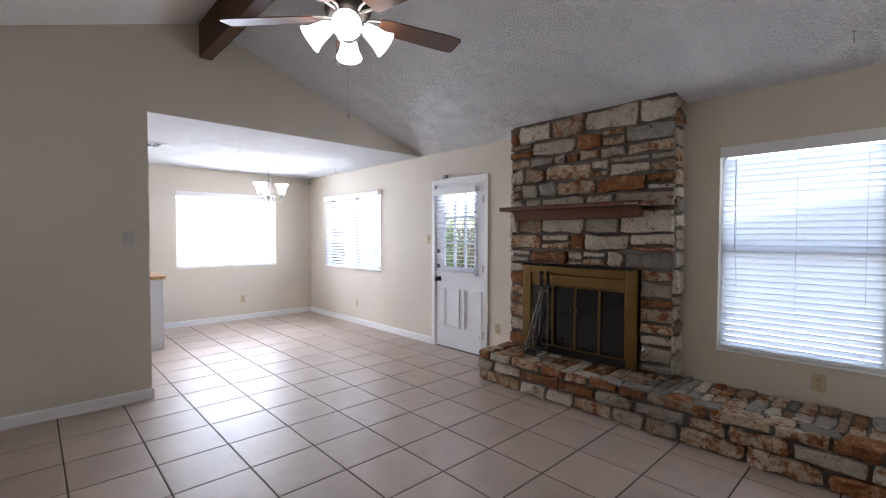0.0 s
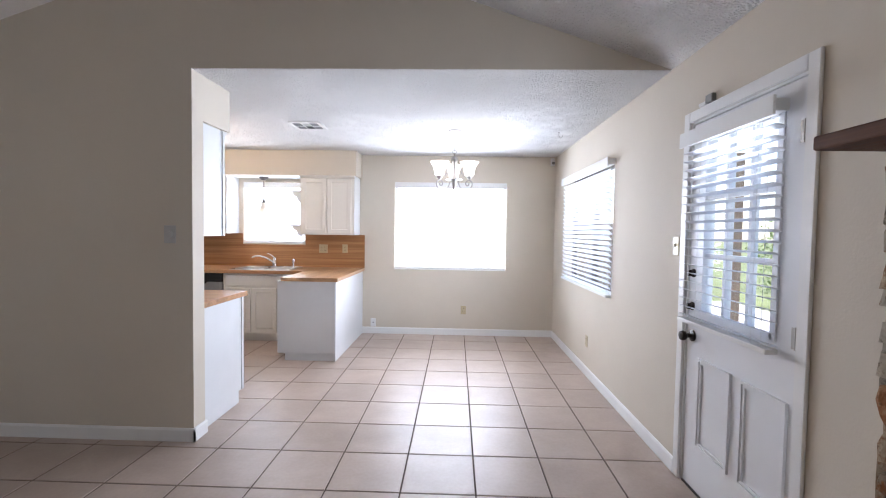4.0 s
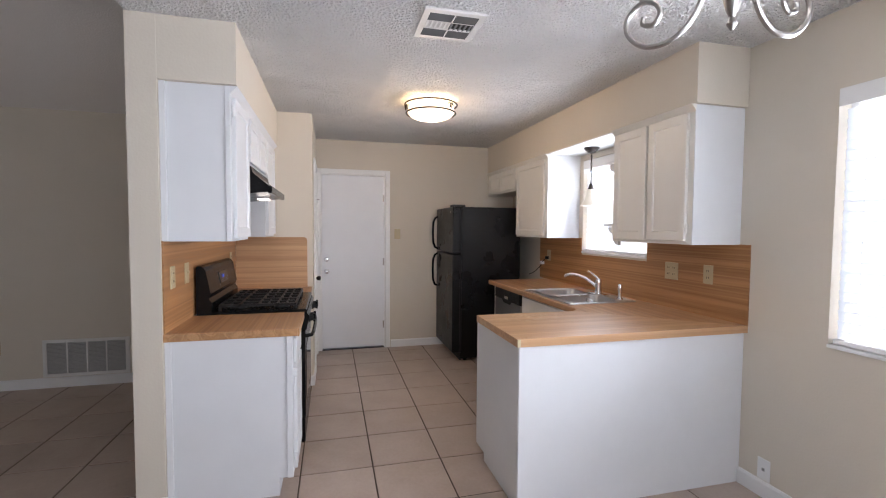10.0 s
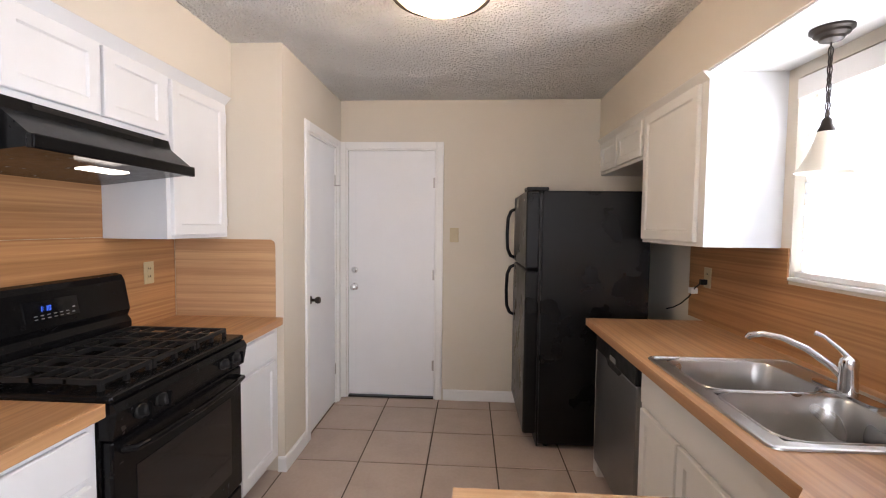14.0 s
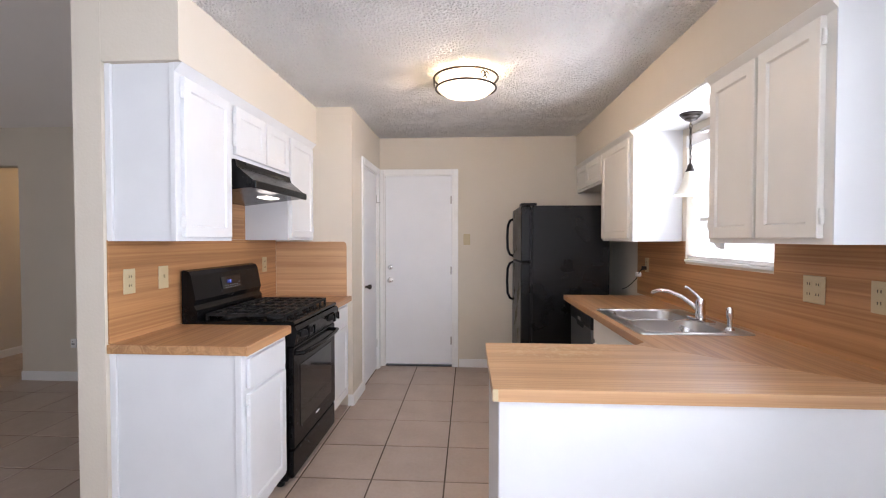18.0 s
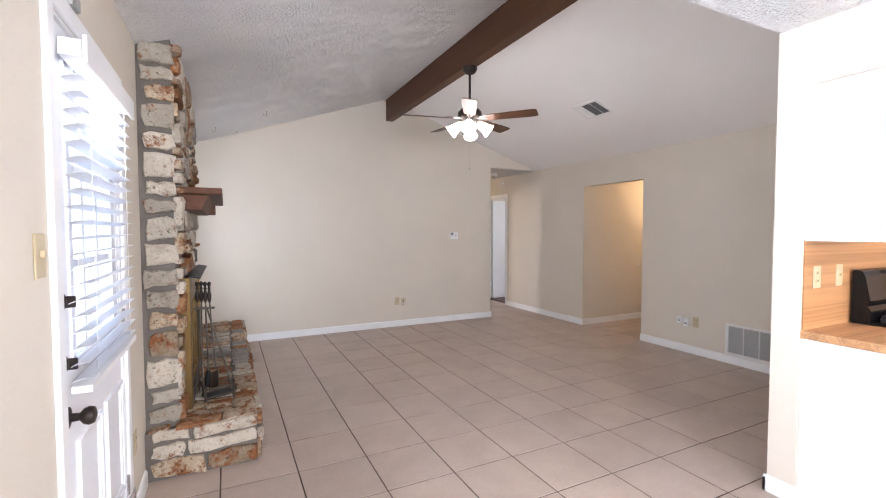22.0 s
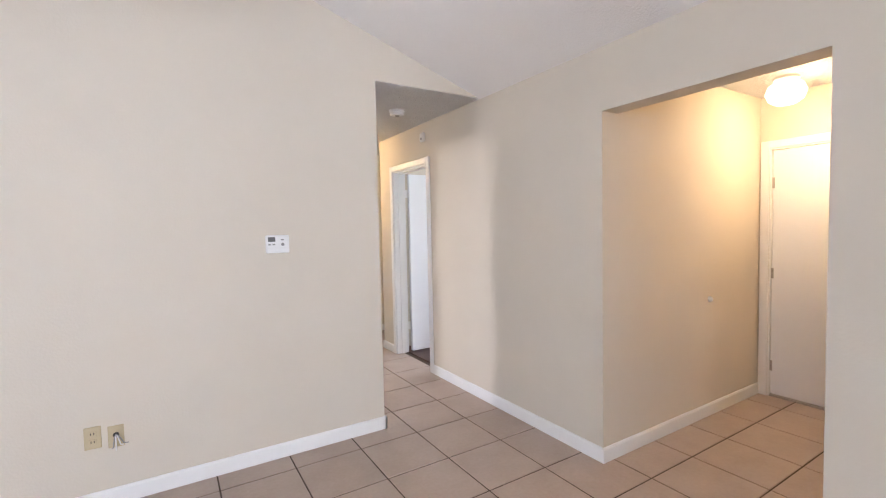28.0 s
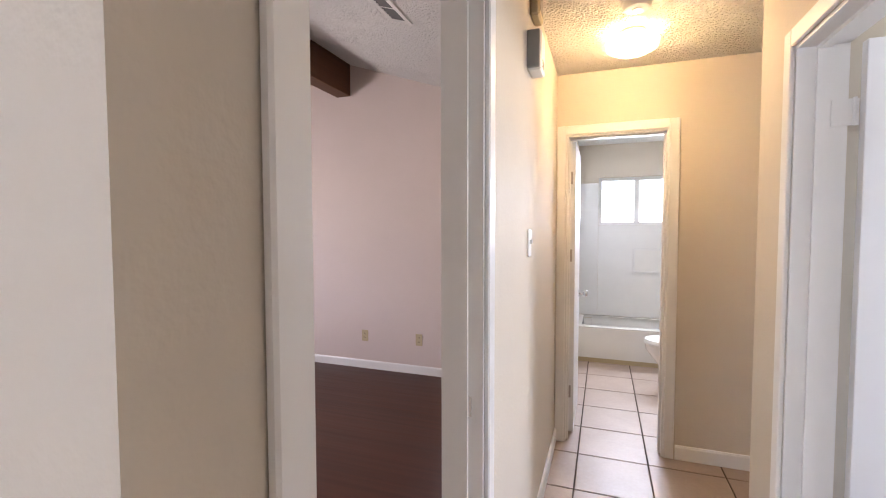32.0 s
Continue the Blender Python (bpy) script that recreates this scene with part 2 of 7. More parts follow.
def steel(name, col, rough, axis):
    """Brushed steel: soft smudges in the gloss, fine brush lines in the relief."""
    m, nt, p = nodes_of(name)
    s = {"x": (0.03, 1, 1), "z": (1, 1, 0.03), "y": (1, 0.03, 1)}[axis]
    brush = noise_of(nt, coords(nt, s), 160, 2)
    smear = noise_of(nt, coords(nt), 3, 2)
    p.inputs["Base Color"].default_value = (*col, 1)
    p.inputs["Metallic"].default_value = 1.0
    link(nt, ramp(nt, smear, [(0.3, grey(rough - 0.04)), (0.7, grey(rough + 0.04))]), p.inputs["Roughness"])
    bumped(nt, p, brush, 0.04, 0.0004)
    return m


WALL = plain("wall_paint", (0.64, 0.58, 0.49), 0.75, 0, 0.03, 1.3, 0.2, 80, 0.004, 0.3, "World")
# the pink is bounced light off the red floor, put into the colour
PINK_BOUNCE = plain("bedroom_paint_pink_bounce", (0.66, 0.57, 0.53), 0.75, 0, 0.025, 1.3, 0.25, 140, 0.002, 0.3, "World")
TRIM = plain("trim_paint", (0.80, 0.80, 0.79), 0.38, 0, 0.02, 3, 0.05, 40, 0.001)
CAB = plain("cabinet_paint", (0.70, 0.71, 0.72), 0.42, 0, 0.025, 4, 0.10, 60, 0.001)
CABG = plain("cabinet_paint_cream", (0.75, 0.725, 0.67), 0.42, 0, 0.025, 4, 0.10, 60, 0.001)
DOORW = plain("door_paint", (0.78, 0.79, 0.81), 0.42, 0, 0.02, 3, 0.06, 50, 0.001)
CEIL = popcorn("popcorn_ceiling", (0.87, 0.86, 0.84), 58, 1.0, 0.036)
CEIL2 = popcorn("vault_ceiling", (0.88, 0.86, 0.83), 60, 1.0, 0.036)
CEIL3 = popcorn("vault_ceiling_worn_smooth", (0.86, 0.83, 0.80), 70, 0.16)
TILE = tile_mat("floor_tile", (0.40, 0.312, 0.255), (0.53, 0.43, 0.365), 0.40)
GROUT = plain("grout", (0.098, 0.072, 0.056), 0.9, 0, 0.3, 4, 0.2, 90, 0.002, 0.2, "World")
STONE_W = stone("limestone_cream", [(0.28, (0.27, 0.215, 0.155)), (0.42, (0.47, 0.41, 0.325)), (0.7, (0.63, 0.565, 0.465))], 0.555)
STONE_M = stone("limestone_mottled", [(0.3, (0.25, 0.16, 0.09)), (0.5, (0.45, 0.35, 0.24)), (0.7, (0.60, 0.51, 0.39))], 0.48)
STONE_R = stone("limestone_rust", [(0.3, (0.13, 0.045, 0.018)), (0.5, (0.29, 0.115, 0.042)), (0.66, (0.52, 0.36, 0.22))], 0.50)
STONE_G = stone("limestone_grey", [(0.3, (0.17, 0.15, 0.125)), (0.5, (0.31, 0.28, 0.24)), (0.7, (0.44, 0.405, 0.355))], 0.62)
MORTAR = plain("mortar", (0.155, 0.135, 0.115), 0.95, 0, 0.22, 6, 0.6, 60, 0.006, 0.1, "World")
BEAM = wood("beam_wood", (0.045, 0.018, 0.009), (0.13, 0.055, 0.026), "y", 0.5, 40, kind="World")
MANTEL = wood("mantel_wood", (0.06, 0.022, 0.011), (0.17, 0.07, 0.034), "y", 0.6, 40, kind="World")
BLADE = wood("blade_wood", (0.05, 0.02, 0.01), (0.15, 0.065, 0.03), "x", 0.4, 40)
# one laminate in three tones; light on the tops is in the paler two
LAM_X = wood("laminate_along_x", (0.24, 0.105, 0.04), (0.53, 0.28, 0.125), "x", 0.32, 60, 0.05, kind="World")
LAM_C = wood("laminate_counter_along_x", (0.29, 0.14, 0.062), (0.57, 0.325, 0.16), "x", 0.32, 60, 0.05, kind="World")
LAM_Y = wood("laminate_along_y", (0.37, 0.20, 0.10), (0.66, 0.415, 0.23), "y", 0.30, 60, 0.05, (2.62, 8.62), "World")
DARKFLOOR = wood("dark_wood_floor", (0.035, 0.011, 0.007), (0.085, 0.028, 0.016), "x", 0.35, 40, 0.15, kind="World")
BLACK = plain("black_enamel", (0.005, 0.005, 0.0055), 0.22, 0, 0.25, 2, 0.0, 200, 0.0004, 0.16)
BLACKM = plain("black_matte", (0.010, 0.010, 0.010), 0.45, 0, 0.25, 2, 0.0, 150, 0.001, 0.25)
IRON = plain("cast_iron", (0.012, 0.012, 0.012), 0.45, 0, 0.25, 8, 0.1, 150, 0.0006, 0.3)
FRIDGE = plain("fridge_black", (0.006, 0.006, 0.0066), 0.30, 0, 0.05, 0.25, 0.0, 220, 0.0003, 0.25)
OVENGLASS = plain("oven_glass", (0.006, 0.006, 0.007), 0.08, 0, 0.2, 3)
STEEL = steel("stainless", (0.50, 0.49, 0.475), 0.29, "x")
DARKSTEEL = steel("dark_stainless", (0.27, 0.265, 0.26), 0.36, "z")
CHROME = plain("chrome", (0.72, 0.72, 0.72), 0.10, 1.0, 0.05, 5)
NICKEL = plain("brushed_nickel", (0.42, 0.40, 0.38), 0.32, 1.0, 0.1, 8)
BRONZE = plain("dark_bronze", (0.035, 0.027, 0.022), 0.42, 0.7, 0.3, 12)
BRASS = plain("aged_brass", (0.18, 0.112, 0.042), 0.42, 1.0, 0.22, 5, 0.05, 80)
PEWTER = plain("tarnished_bronze", (0.11, 0.095, 0.075), 0.42, 0.9, 0.3, 14)
FIREGLASS = plain("smoked_glass", (0.010, 0.010, 0.011), 0.10, 0, 0.2, 4)
PLATE = plain("almond_plastic", (0.50, 0.41, 0.25), 0.4, 0, 0.03, 6)
WHITEP = plain("white_plastic", (0.78, 0.78, 0.77), 0.4, 0, 0.03, 6)
GREYP = plain("grey_plastic", (0.25, 0.25, 0.24), 0.5, 0, 0.05, 6)
# greyed enamel: on the return-air grille it carries the shade between slats
GRILLE = plain("grille_enamel_shade_grey", (0.50, 0.495, 0.48), 0.5, 0, 0.08, 6)
SLATDARK = plain("vent_slat_shadow_grey", (0.11, 0.11, 0.11), 0.5, 0, 0.05, 6)
VENT = plain("vent_enamel", (0.74, 0.73, 0.70), 0.4, 0, 0.04, 6)
# near-black that stands for the shade in ducts, slots and holes
DARK = plain("dark_cavity", (0.03, 0.028, 0.026), 0.9, 0, 0.1, 6)
BLIND = blind_mat("blind_slat")
ALU = plain("bronze_aluminium", (0.10, 0.085, 0.075), 0.45, 0.6, 0.1, 6)
PANE = glass_mat("pane_glass", (0.95, 0.98, 0.98))
PORC = plain("porcelain", (0.80, 0.79, 0.76), 0.12, 0, 0.02, 3)
BATHTILE = plain("bath_tile", (0.78, 0.78, 0.77), 0.2, 0, 0.02, 4)
SHADE_FAN = glow("lit_frosted_glass_cool", (1.0, 0.95, 0.88), 2.5)
SHADE_DIN = glow("lit_frosted_glass_dining", (1.0, 0.97, 0.92), 1.3)
SHADE_KIT = glow("lit_glass_warm", (1.0, 0.78, 0.50), 1.1)
SHADE_HALL = glow("lit_glass_amber", (1.0, 0.76, 0.44), 0.55)
SHADE_PEND = plain("frosted_glass_pendant", (0.80, 0.77, 0.68), 0.4, 0, 0.05, 6)
HOODLAMP = glow("hood_lamp", (1.0, 0.95, 0.85), 1.5)
CLOCK = glow("clock_digits", (0.04, 0.16, 1.0), 0.45)
CLOCK.node_tree.nodes["Principled BSDF"].inputs["Base Color"].default_value = (0.01, 0.02, 0.06, 1)
GRASS = plain("grass", (0.12, 0.14, 0.06), 0.9, 0, 0.4, 0.8, 0.5, 30, 0.02, 0.2, "World")
PATIO = plain("patio_concrete", (0.42, 0.40, 0.37), 0.85, 0, 0.12, 2, 0.2, 60, 0.003, 0.3, "World")
LEAF = plain("shrub_leaf", (0.10, 0.15, 0.035), 0.6, 0, 0.45, 9, 0, 80, 0.002, 0.3)
BARK = plain("brown_stem", (0.12, 0.08, 0.05), 0.9, 0, 0.3, 12, 0.4, 60, 0.004, 0.2)
FENCE = wood("fence_wood", (0.16, 0.11, 0.075), (0.34, 0.25, 0.17), "z", 0.8, 30)

# ---- building helpers ----
ORIGIN = {}


def box(bm, x0, x1, y0, y1, z0, z1):
    x0, x1, y0, y1, z0, z1 = min(x0, x1), max(x0, x1), min(y0, y1), max(y0, y1), min(z0, z1), max(z0, z1)
    v = [bm.verts.new(p) for p in ((x0, y0, z0), (x1, y0, z0), (x1, y1, z0), (x0, y1, z0), (x0, y0, z1), (x1, y0, z1), (x1, y1, z1), (x0, y1, z1))]
    return [bm.faces.new([v[i] for i in f]) for f in ((3, 2, 1, 0), (4, 5, 6, 7), (0, 1, 5, 4), (1, 2, 6, 5), (2, 3, 7, 6), (3, 0, 4, 7))]


def bbox(x0, x1, y0, y1, z0, z1, bev=0.004, seg=2):
    """A box with rounded edges, as a bmesh of its own."""
    bm = bmesh.new()
    box(bm, x0, x1, y0, y1, z0, z1)
    if bev:
        bmesh.ops.bevel(bm, geom=bm.edges[:], offset=bev, segments=seg, affect="EDGES", profile=0.5)
    return bm


def plain_box(*a):
    return bbox(*a, bev=0)


def ring(bm, c, u, w, r, n):
    return [bm.verts.new(c + u * (r * math.cos(2 * math.pi * k / n)) + w * (r * math.sin(2 * math.pi * k / n))) for k in range(n)]


def bridge(bm, a, b):
    n = len(a)
    for k in range(n):
        bm.faces.new((a[k], a[(k + 1) % n], b[(k + 1) % n], b[k]))


def tube(bm, pts, r, n=8, caps=True):
    """A round bar along points; r is one radius or one for each point."""
    pts = [Vector(p) for p in pts]
    rs = r if isinstance(r, (list, tuple)) else [r] * len(pts)
    d = (pts[1] - pts[0]).normalized()
    u = d.orthogonal().normalized()
    last = None
    for i, p in enumerate(pts):
        d = ((pts[min(i + 1, len(pts) - 1)] - pts[max(i - 1, 0)])).normalized()
        u = (u - d * u.dot(d)).normalized()
        w = d.cross(u)
        now = ring(bm, p, u, w, max(rs[i], 1e-4), n)
        if last:
            bridge(bm, last, now)
        elif caps:
            bm.faces.new(now[::-1])
        last = now
    if caps:
        bm.faces.new(last)
    return bm


def smooth_line(pts, n=5):
    """Points along a smooth curve through the given ones."""
    p = [Vector(q) for q in pts]
    p = [p[0] * 2 - p[1], *p, p[-1] * 2 - p[-2]]
    out = []
    for a, b, c, d in zip(p, p[1:], p[2:], p[3:]):
        for k in range(n):
            t = k / n
            out.append((b * 2 + (c - a) * t + (a * 2 - b * 5 + c * 4 - d) * t * t + (b * 3 - a - c * 3 + d) * t ** 3) / 2)
    return out + [p[-2]]


def lathe(bm, at, profile, n=24, axis=(0, 0, 1), cap0=True, cap1=True):
    """A turned shape: profile of (radius, height along the axis)."""
    ax = Vector(axis).normalized()
    u = ax.orthogonal().normalized()
    w = ax.cross(u)
    last = None
    for r, h in profile:
        now = ring(bm, Vector(at) + ax * h, u, w, max(r, 1e-4), n)
        if last:
            bridge(bm, last, now)
        elif cap0:
            bm.faces.new(now[::-1])
        last = now
    if cap1:
        bm.faces.new(last)
    return bm


def prism(bm, outline, axis, a, b):
    """A flat outline (pairs of the two other axes) drawn out along axis from a to b."""
    def at(p, c):
        return {"x": (c, p[0], p[1]), "y": (p[0], c, p[1]), "z": (p[0], p[1], c)}[axis]
    lo, hi = [bm.verts.new(at(p, a)) for p in outline], [bm.verts.new(at(p, b)) for p in outline]
    bm.faces.new(lo[::-1])
    bm.faces.new(hi)
    bridge(bm, lo, hi)
    return bm


def fresh(fn, *a, **k):
    bm = bmesh.new()
    fn(bm, *a, **k)
    return bm


def mesh_of(name, bm, mat, origin=(0, 0, 0), smooth=False):
    bmesh.ops.recalc_face_normals(bm, faces=bm.faces[:])
    if any(origin):
        bmesh.ops.translate(bm, verts=bm.verts[:], vec=-Vector(origin))
    me = bpy.data.meshes.new(name)
    bm.to_mesh(me)
    bm.free()
    me.materials.append(mat)
    if smooth:
        me.shade_smooth()
        me.set_sharp_from_angle(angle=radians(40))
    return me


def thing(name, at, label, category, group="", kind=""):
    ob = new(name)
    ob.location = at
    ob.empty_display_size = 0.05
    ORIGIN[ob.name] = Vector(at)
    return tagged(ob, label, category, group, kind)


def part(name, bm, mat, parent, label="", smooth=False):
    """One mesh under a thing or a part, built in the world's metres."""
    o = ORIGIN[parent.name]
    ob = new(name, mesh_of(name, bm, mat, o, smooth))
    ob.parent = parent
    ORIGIN[ob.name] = o
    if label:
        ob["label"] = label
    return ob


def single(name, bm, mat, at, label, category, group="", kind="", smooth=False):
    """A thing of one mesh."""
    ob = new(name, mesh_of(name, bm, mat, at, smooth))
    ob.location = at
    ORIGIN[ob.name] = Vector(at)
    return tagged(ob, label, category, group, kind)


def setting(name, bm, mat, label="", category="", smooth=False):
    ob = new(name, mesh_of(name, bm, mat, (0, 0, 0), smooth))
    ORIGIN[ob.name] = Vector((0, 0, 0))
    return tagged(ob, label, category, "", "structure")


def wall(name, axis, c0, c1, a0, a1, z0, z1, holes=(), mat=None, label="beige painted plaster wall"):
    """A wall across axis from c0 to c1, along the other from a0 to a1, with openings (from, to, bottom, top)."""
    us = sorted({a0, a1, *(h[0] for h in holes), *(h[1] for h in holes)})
    zs = sorted({z0, z1, *(h[2] for h in holes), *(h[3] for h in holes)})
    us, zs = [u for u in us if a0 <= u <= a1], [z for z in zs if z0 <= z <= z1]
    bm = bmesh.new()
    for u, v in zip(us, us[1:]):
        run = None
        for z, y in zip(zs, zs[1:]):
            solid = not any(h[0] < (u + v) / 2 < h[1] and h[2] < (z + y) / 2 < h[3] for h in holes)
            if solid:
                run = [run[0] if run else z, y]
            if run and (not solid or y == zs[-1]):
                if axis == "x":
                    box(bm, c0, c1, u, v, *run)
                else:
                    box(bm, u, v, c0, c1, *run)
                run = None
    bmesh.ops.remove_doubles(bm, verts=bm.verts[:], dist=0.00005)
    return setting(name, bm, mat or WALL, label, "wall")

# ---- plan (metres) ----
XE, XW, XK = 5.70, 0.49, -0.18          # east wall, living west wall, kitchen west wall
YS, YL, YK, YD = 1.725, 6.52, 6.65, 9.70  # living south and north walls, stove wall, dining north wall
XO, XH = 2.66, 1.385                    # end of the living north wall, hall's east wall
ZC, RX, RZ = 2.44, 3.105, 3.315         # flat ceiling, ridge
SLOPE = (RZ - ZC) / (XE - RX)
TX, TY, TP, TD = 4.915, 0.68, 0.41, 0.4165  # a floor joint each way, the tile pitch, and the longer pitch beyond y = 5.19

WIN_LIV = (2.17, 3.085, 0.54, 2.05)
WIN_SIDE = (7.47, 9.03, 0.885, 2.05)
WIN_DIN = (3.53, 5.055, 0.89, 2.07)
WIN_KIT = (1.44, 2.30, 1.215, 2.06)
WIN_BATH = (0.30, 1.15, 1.475, 2.045)
WIN_VAN = (2.0, 2.65, 1.15, 2.0)
DOOR_VAN = (1.53, 2.205, -0.02, 2.035)
DOOR_BACK = (5.42, 6.255, -0.02, 2.045)
DOOR_KIT = (7.335, 8.075, -0.02, 2.05)
DOOR_PAN = (-0.06, 0.57, -0.02, 2.04)
DOOR_BED = (0.79, 1.535, -0.02, 2.045)
DOOR_STUDY = (0.095, 0.855, -0.02, 2.045)
DOOR_BATH = (0.72, 1.325, -0.02, 2.045)
DOOR_FRONT = (2.955, 3.86, -0.02, 1.99)

# the last opening is unseen, cut for the bedroom's added lamp
wall("wall_east", "x", XE, XE + 0.14, -2.14, 9.84, -0.02, ZC + 0.02, [WIN_LIV, WIN_SIDE, DOOR_BACK, (-0.8, 0.4, 0.9, 2.1)])
wall("wall_north", "y", YD, YD + 0.14, XK - 0.14, XE, -0.02, ZC + 0.02, [WIN_DIN, WIN_KIT])
wall("wall_living_north", "y", YL, YK, XK, XO, -0.02, ZC)
wall("wall_living_west", "x", XW - 0.14, XW, -0.25, YL, -0.02, ZC + 0.01, [(2.885, 3.92, -0.02, 2.07), DOOR_STUDY])
wall("wall_living_south", "y", YS - 0.135, YS, XH, XE, -0.02, ZC)
wall("wall_hall_east", "x", XH, XH + 0.115, -3.72, YS - 0.135, -0.02, ZC + 0.01, [DOOR_BED])
wall("wall_bath_door", "y", -1.22, -1.10, -0.6, XH, -0.02, ZC + 0.01, [DOOR_BATH])
wall("wall_bath_south", "y", -3.84, -3.72, -0.72, 2.94, -0.02, ZC + 0.01, [WIN_BATH, WIN_VAN])
wall("wall_bath_west", "x", -0.72, -0.6, -3.72, -1.22, -0.02, ZC + 0.01)
wall("wall_bedroom_south", "y", -2.14, -2.02, XH + 0.115, XE, -0.02, 3.4, [DOOR_VAN], mat=PINK_BOUNCE, label="beige bedroom wall tinted by the red floor's bounced light")
wall("wall_vanity_east", "x", 2.82, 2.94, -3.72, -2.14, -0.02, ZC + 0.01)
wall("wall_entry_south", "y", 2.765, 2.885, -1.45, XW - 0.14, -0.02, 2.42)
wall("wall_entry_north", "y", 3.98, 4.10, -1.45, XW - 0.14, -0.02, 2.42)
wall("wall_entry_west", "x", -1.59, -1.45, 2.70, 4.10, -0.02, 2.42, [DOOR_FRONT])
wall("wall_kitchen_west", "x", XK - 0.14, XK, YL, YD, -0.02, ZC + 0.01, [DOOR_KIT])
wall("wall_pantry_end", "x", 0.84, 0.95, YK, 7.29, -0.02, ZC + 0.005)
wall("wall_pantry", "y", 7.17, 7.29, XK, 0.84, -0.02, ZC + 0.005, [DOOR_PAN])
wall("wall_study_north", "y", 1.60, 1.72, -2.4, XW - 0.14, -0.02, ZC + 0.01)
wall("wall_study_south", "y", -0.25, -0.11, -2.4, XW - 0.14, -0.02, ZC + 0.01)
wall("wall_hall_recess", "x", -0.22, -0.10, -1.10, -0.25, -0.02, ZC + 0.01)
# its opening is unseen, cut for the study's added lamp
wall("wall_study_west", "x", -2.52, -2.4, -0.25, 1.72, -0.02, ZC + 0.01, [(0.25, 1.25, 0.9, 2.1)])
for tag, y0, y1 in (("north", YL, YK), ("south", YS - 0.135, YS)):
    setting("wall_gable_" + tag, fresh(prism, [(XW - 0.13, ZC), (XE, ZC), (XE, ZC + 0.02), (RX, RZ + 0.02), (XW - 0.13, ZC + 0.02)], "y", y0, y1), WALL, "beige painted gable above the opening", "wall")

# ceilings
def two_boxes(bm, a, b, z0, z1):
    box(bm, *a, z0, z1)
    box(bm, *b, z0, z1)


setting("ceiling_dining", plain_box(XK - 0.1, XE + 0.1, YL + 0.004, YD + 0.1, ZC - 0.004, ZC + 0.08), CEIL, "white popcorn-textured ceiling", "ceiling")
setting("ceiling_hall", fresh(two_boxes, (XW - 0.11, XH + 0.1, -1.2, YS - 0.004), (-0.2, XW - 0.11, -1.2, -0.21), ZC - 0.004, ZC + 0.06), CEIL2, "white textured hall ceiling", "ceiling")
setting("ceiling_bath", plain_box(-0.7, XH + 0.1, -3.82, -1.21, ZC - 0.004, ZC + 0.06), TRIM, "white bathroom ceiling", "ceiling")
setting("ceiling_vanity", plain_box(XH + 0.105, 2.93, -3.82, -2.145, ZC - 0.004, ZC + 0.06), TRIM, "white vanity room ceiling", "ceiling")
setting("ceiling_entry", plain_box(-1.55, XW - 0.02, 2.78, 4.08, 2.40, 2.46), CEIL, "white textured entry ceiling", "ceiling")
setting("ceiling_study", plain_box(-2.5, XW - 0.12, -0.2, 1.7, ZC - 0.004, ZC + 0.06), CEIL, "white textured ceiling", "ceiling")
RXB, RZB = 3.60, 3.12                   # bedroom ridge
for tag, x0, s, y0, y1, rx, rz in (("living_west", XW, -1, YS - 0.13, YK, RX, RZ), ("living_east", XE, 1, YS - 0.13, YK, RX, RZ), ("bedroom_west", XH + 0.135, -1, -2.1, YS - 0.136, RXB, RZB), ("bedroom_east", XE, 1, -2.1, YS - 0.136, RXB, RZB)):
    z0 = rz - SLOPE * abs(x0 - rx)
    xe = x0 + s * 0.12
    ze = z0 - SLOPE * 0.12
    setting("ceiling_" + tag, fresh(prism, [(rx, rz), (xe, ze), (xe, ze + 0.10), (rx, rz + 0.10)], "y", y0, y1), CEIL3 if tag == "living_west" else CEIL2, "off-white textured sloping ceiling", "ceiling")

# soffits over the cabinets
setting("soffit_stove_side", plain_box(0.951, XO - 0.002, YK, 7.0, 2.135, ZC - 0.004), WALL, "beige painted soffit over the cabinets", "soffit")
setting("soffit_window_side", plain_box(XK, 3.075, 9.355, YD, 2.115, ZC - 0.004), WALL, "beige painted soffit over the cabinets", "soffit")
setting("soffit_underside", plain_box(1.381, 2.345, 9.365, YD - 0.002, 2.108, 2.1145), TRIM, "white painted underside over the sink", "soffit")

# floors
setting("floor", plain_box(-2.5, XE + 0.1, -3.8, YD + 0.1, -0.10, -0.004), GROUT, "brown grout bed under the tiles", "floor")
setting("floor_bedroom", plain_box(XH + 0.11, XE, -2.02, 1.6, -0.02, 0.006), DARKFLOOR, "dark reddish-brown wood floor", "floor")
setting("floor_study", plain_box(-2.4, XW - 0.135, -0.11, 1.6, -0.02, 0.006), DARKFLOOR, "dark brown wood floor", "floor")

# skirting
def baseboard(axis, face, out, a0, a1):
    """A white skirting board on a wall face, rounded at the top."""
    t, h = 0.014, 0.088
    prof = [(face + 0.0002 * out, 0.0), (face + out * t, 0.0), (face + out * t, h - 0.012), (face + out * t * 0.55, h), (face + 0.0002 * out, h)]
    bm = bmesh.new()
    prism(bm, prof, "y" if axis == "x" else "x", a0, a1)
    setting("baseboard", bm, TRIM, "white painted baseboard", "baseboard")


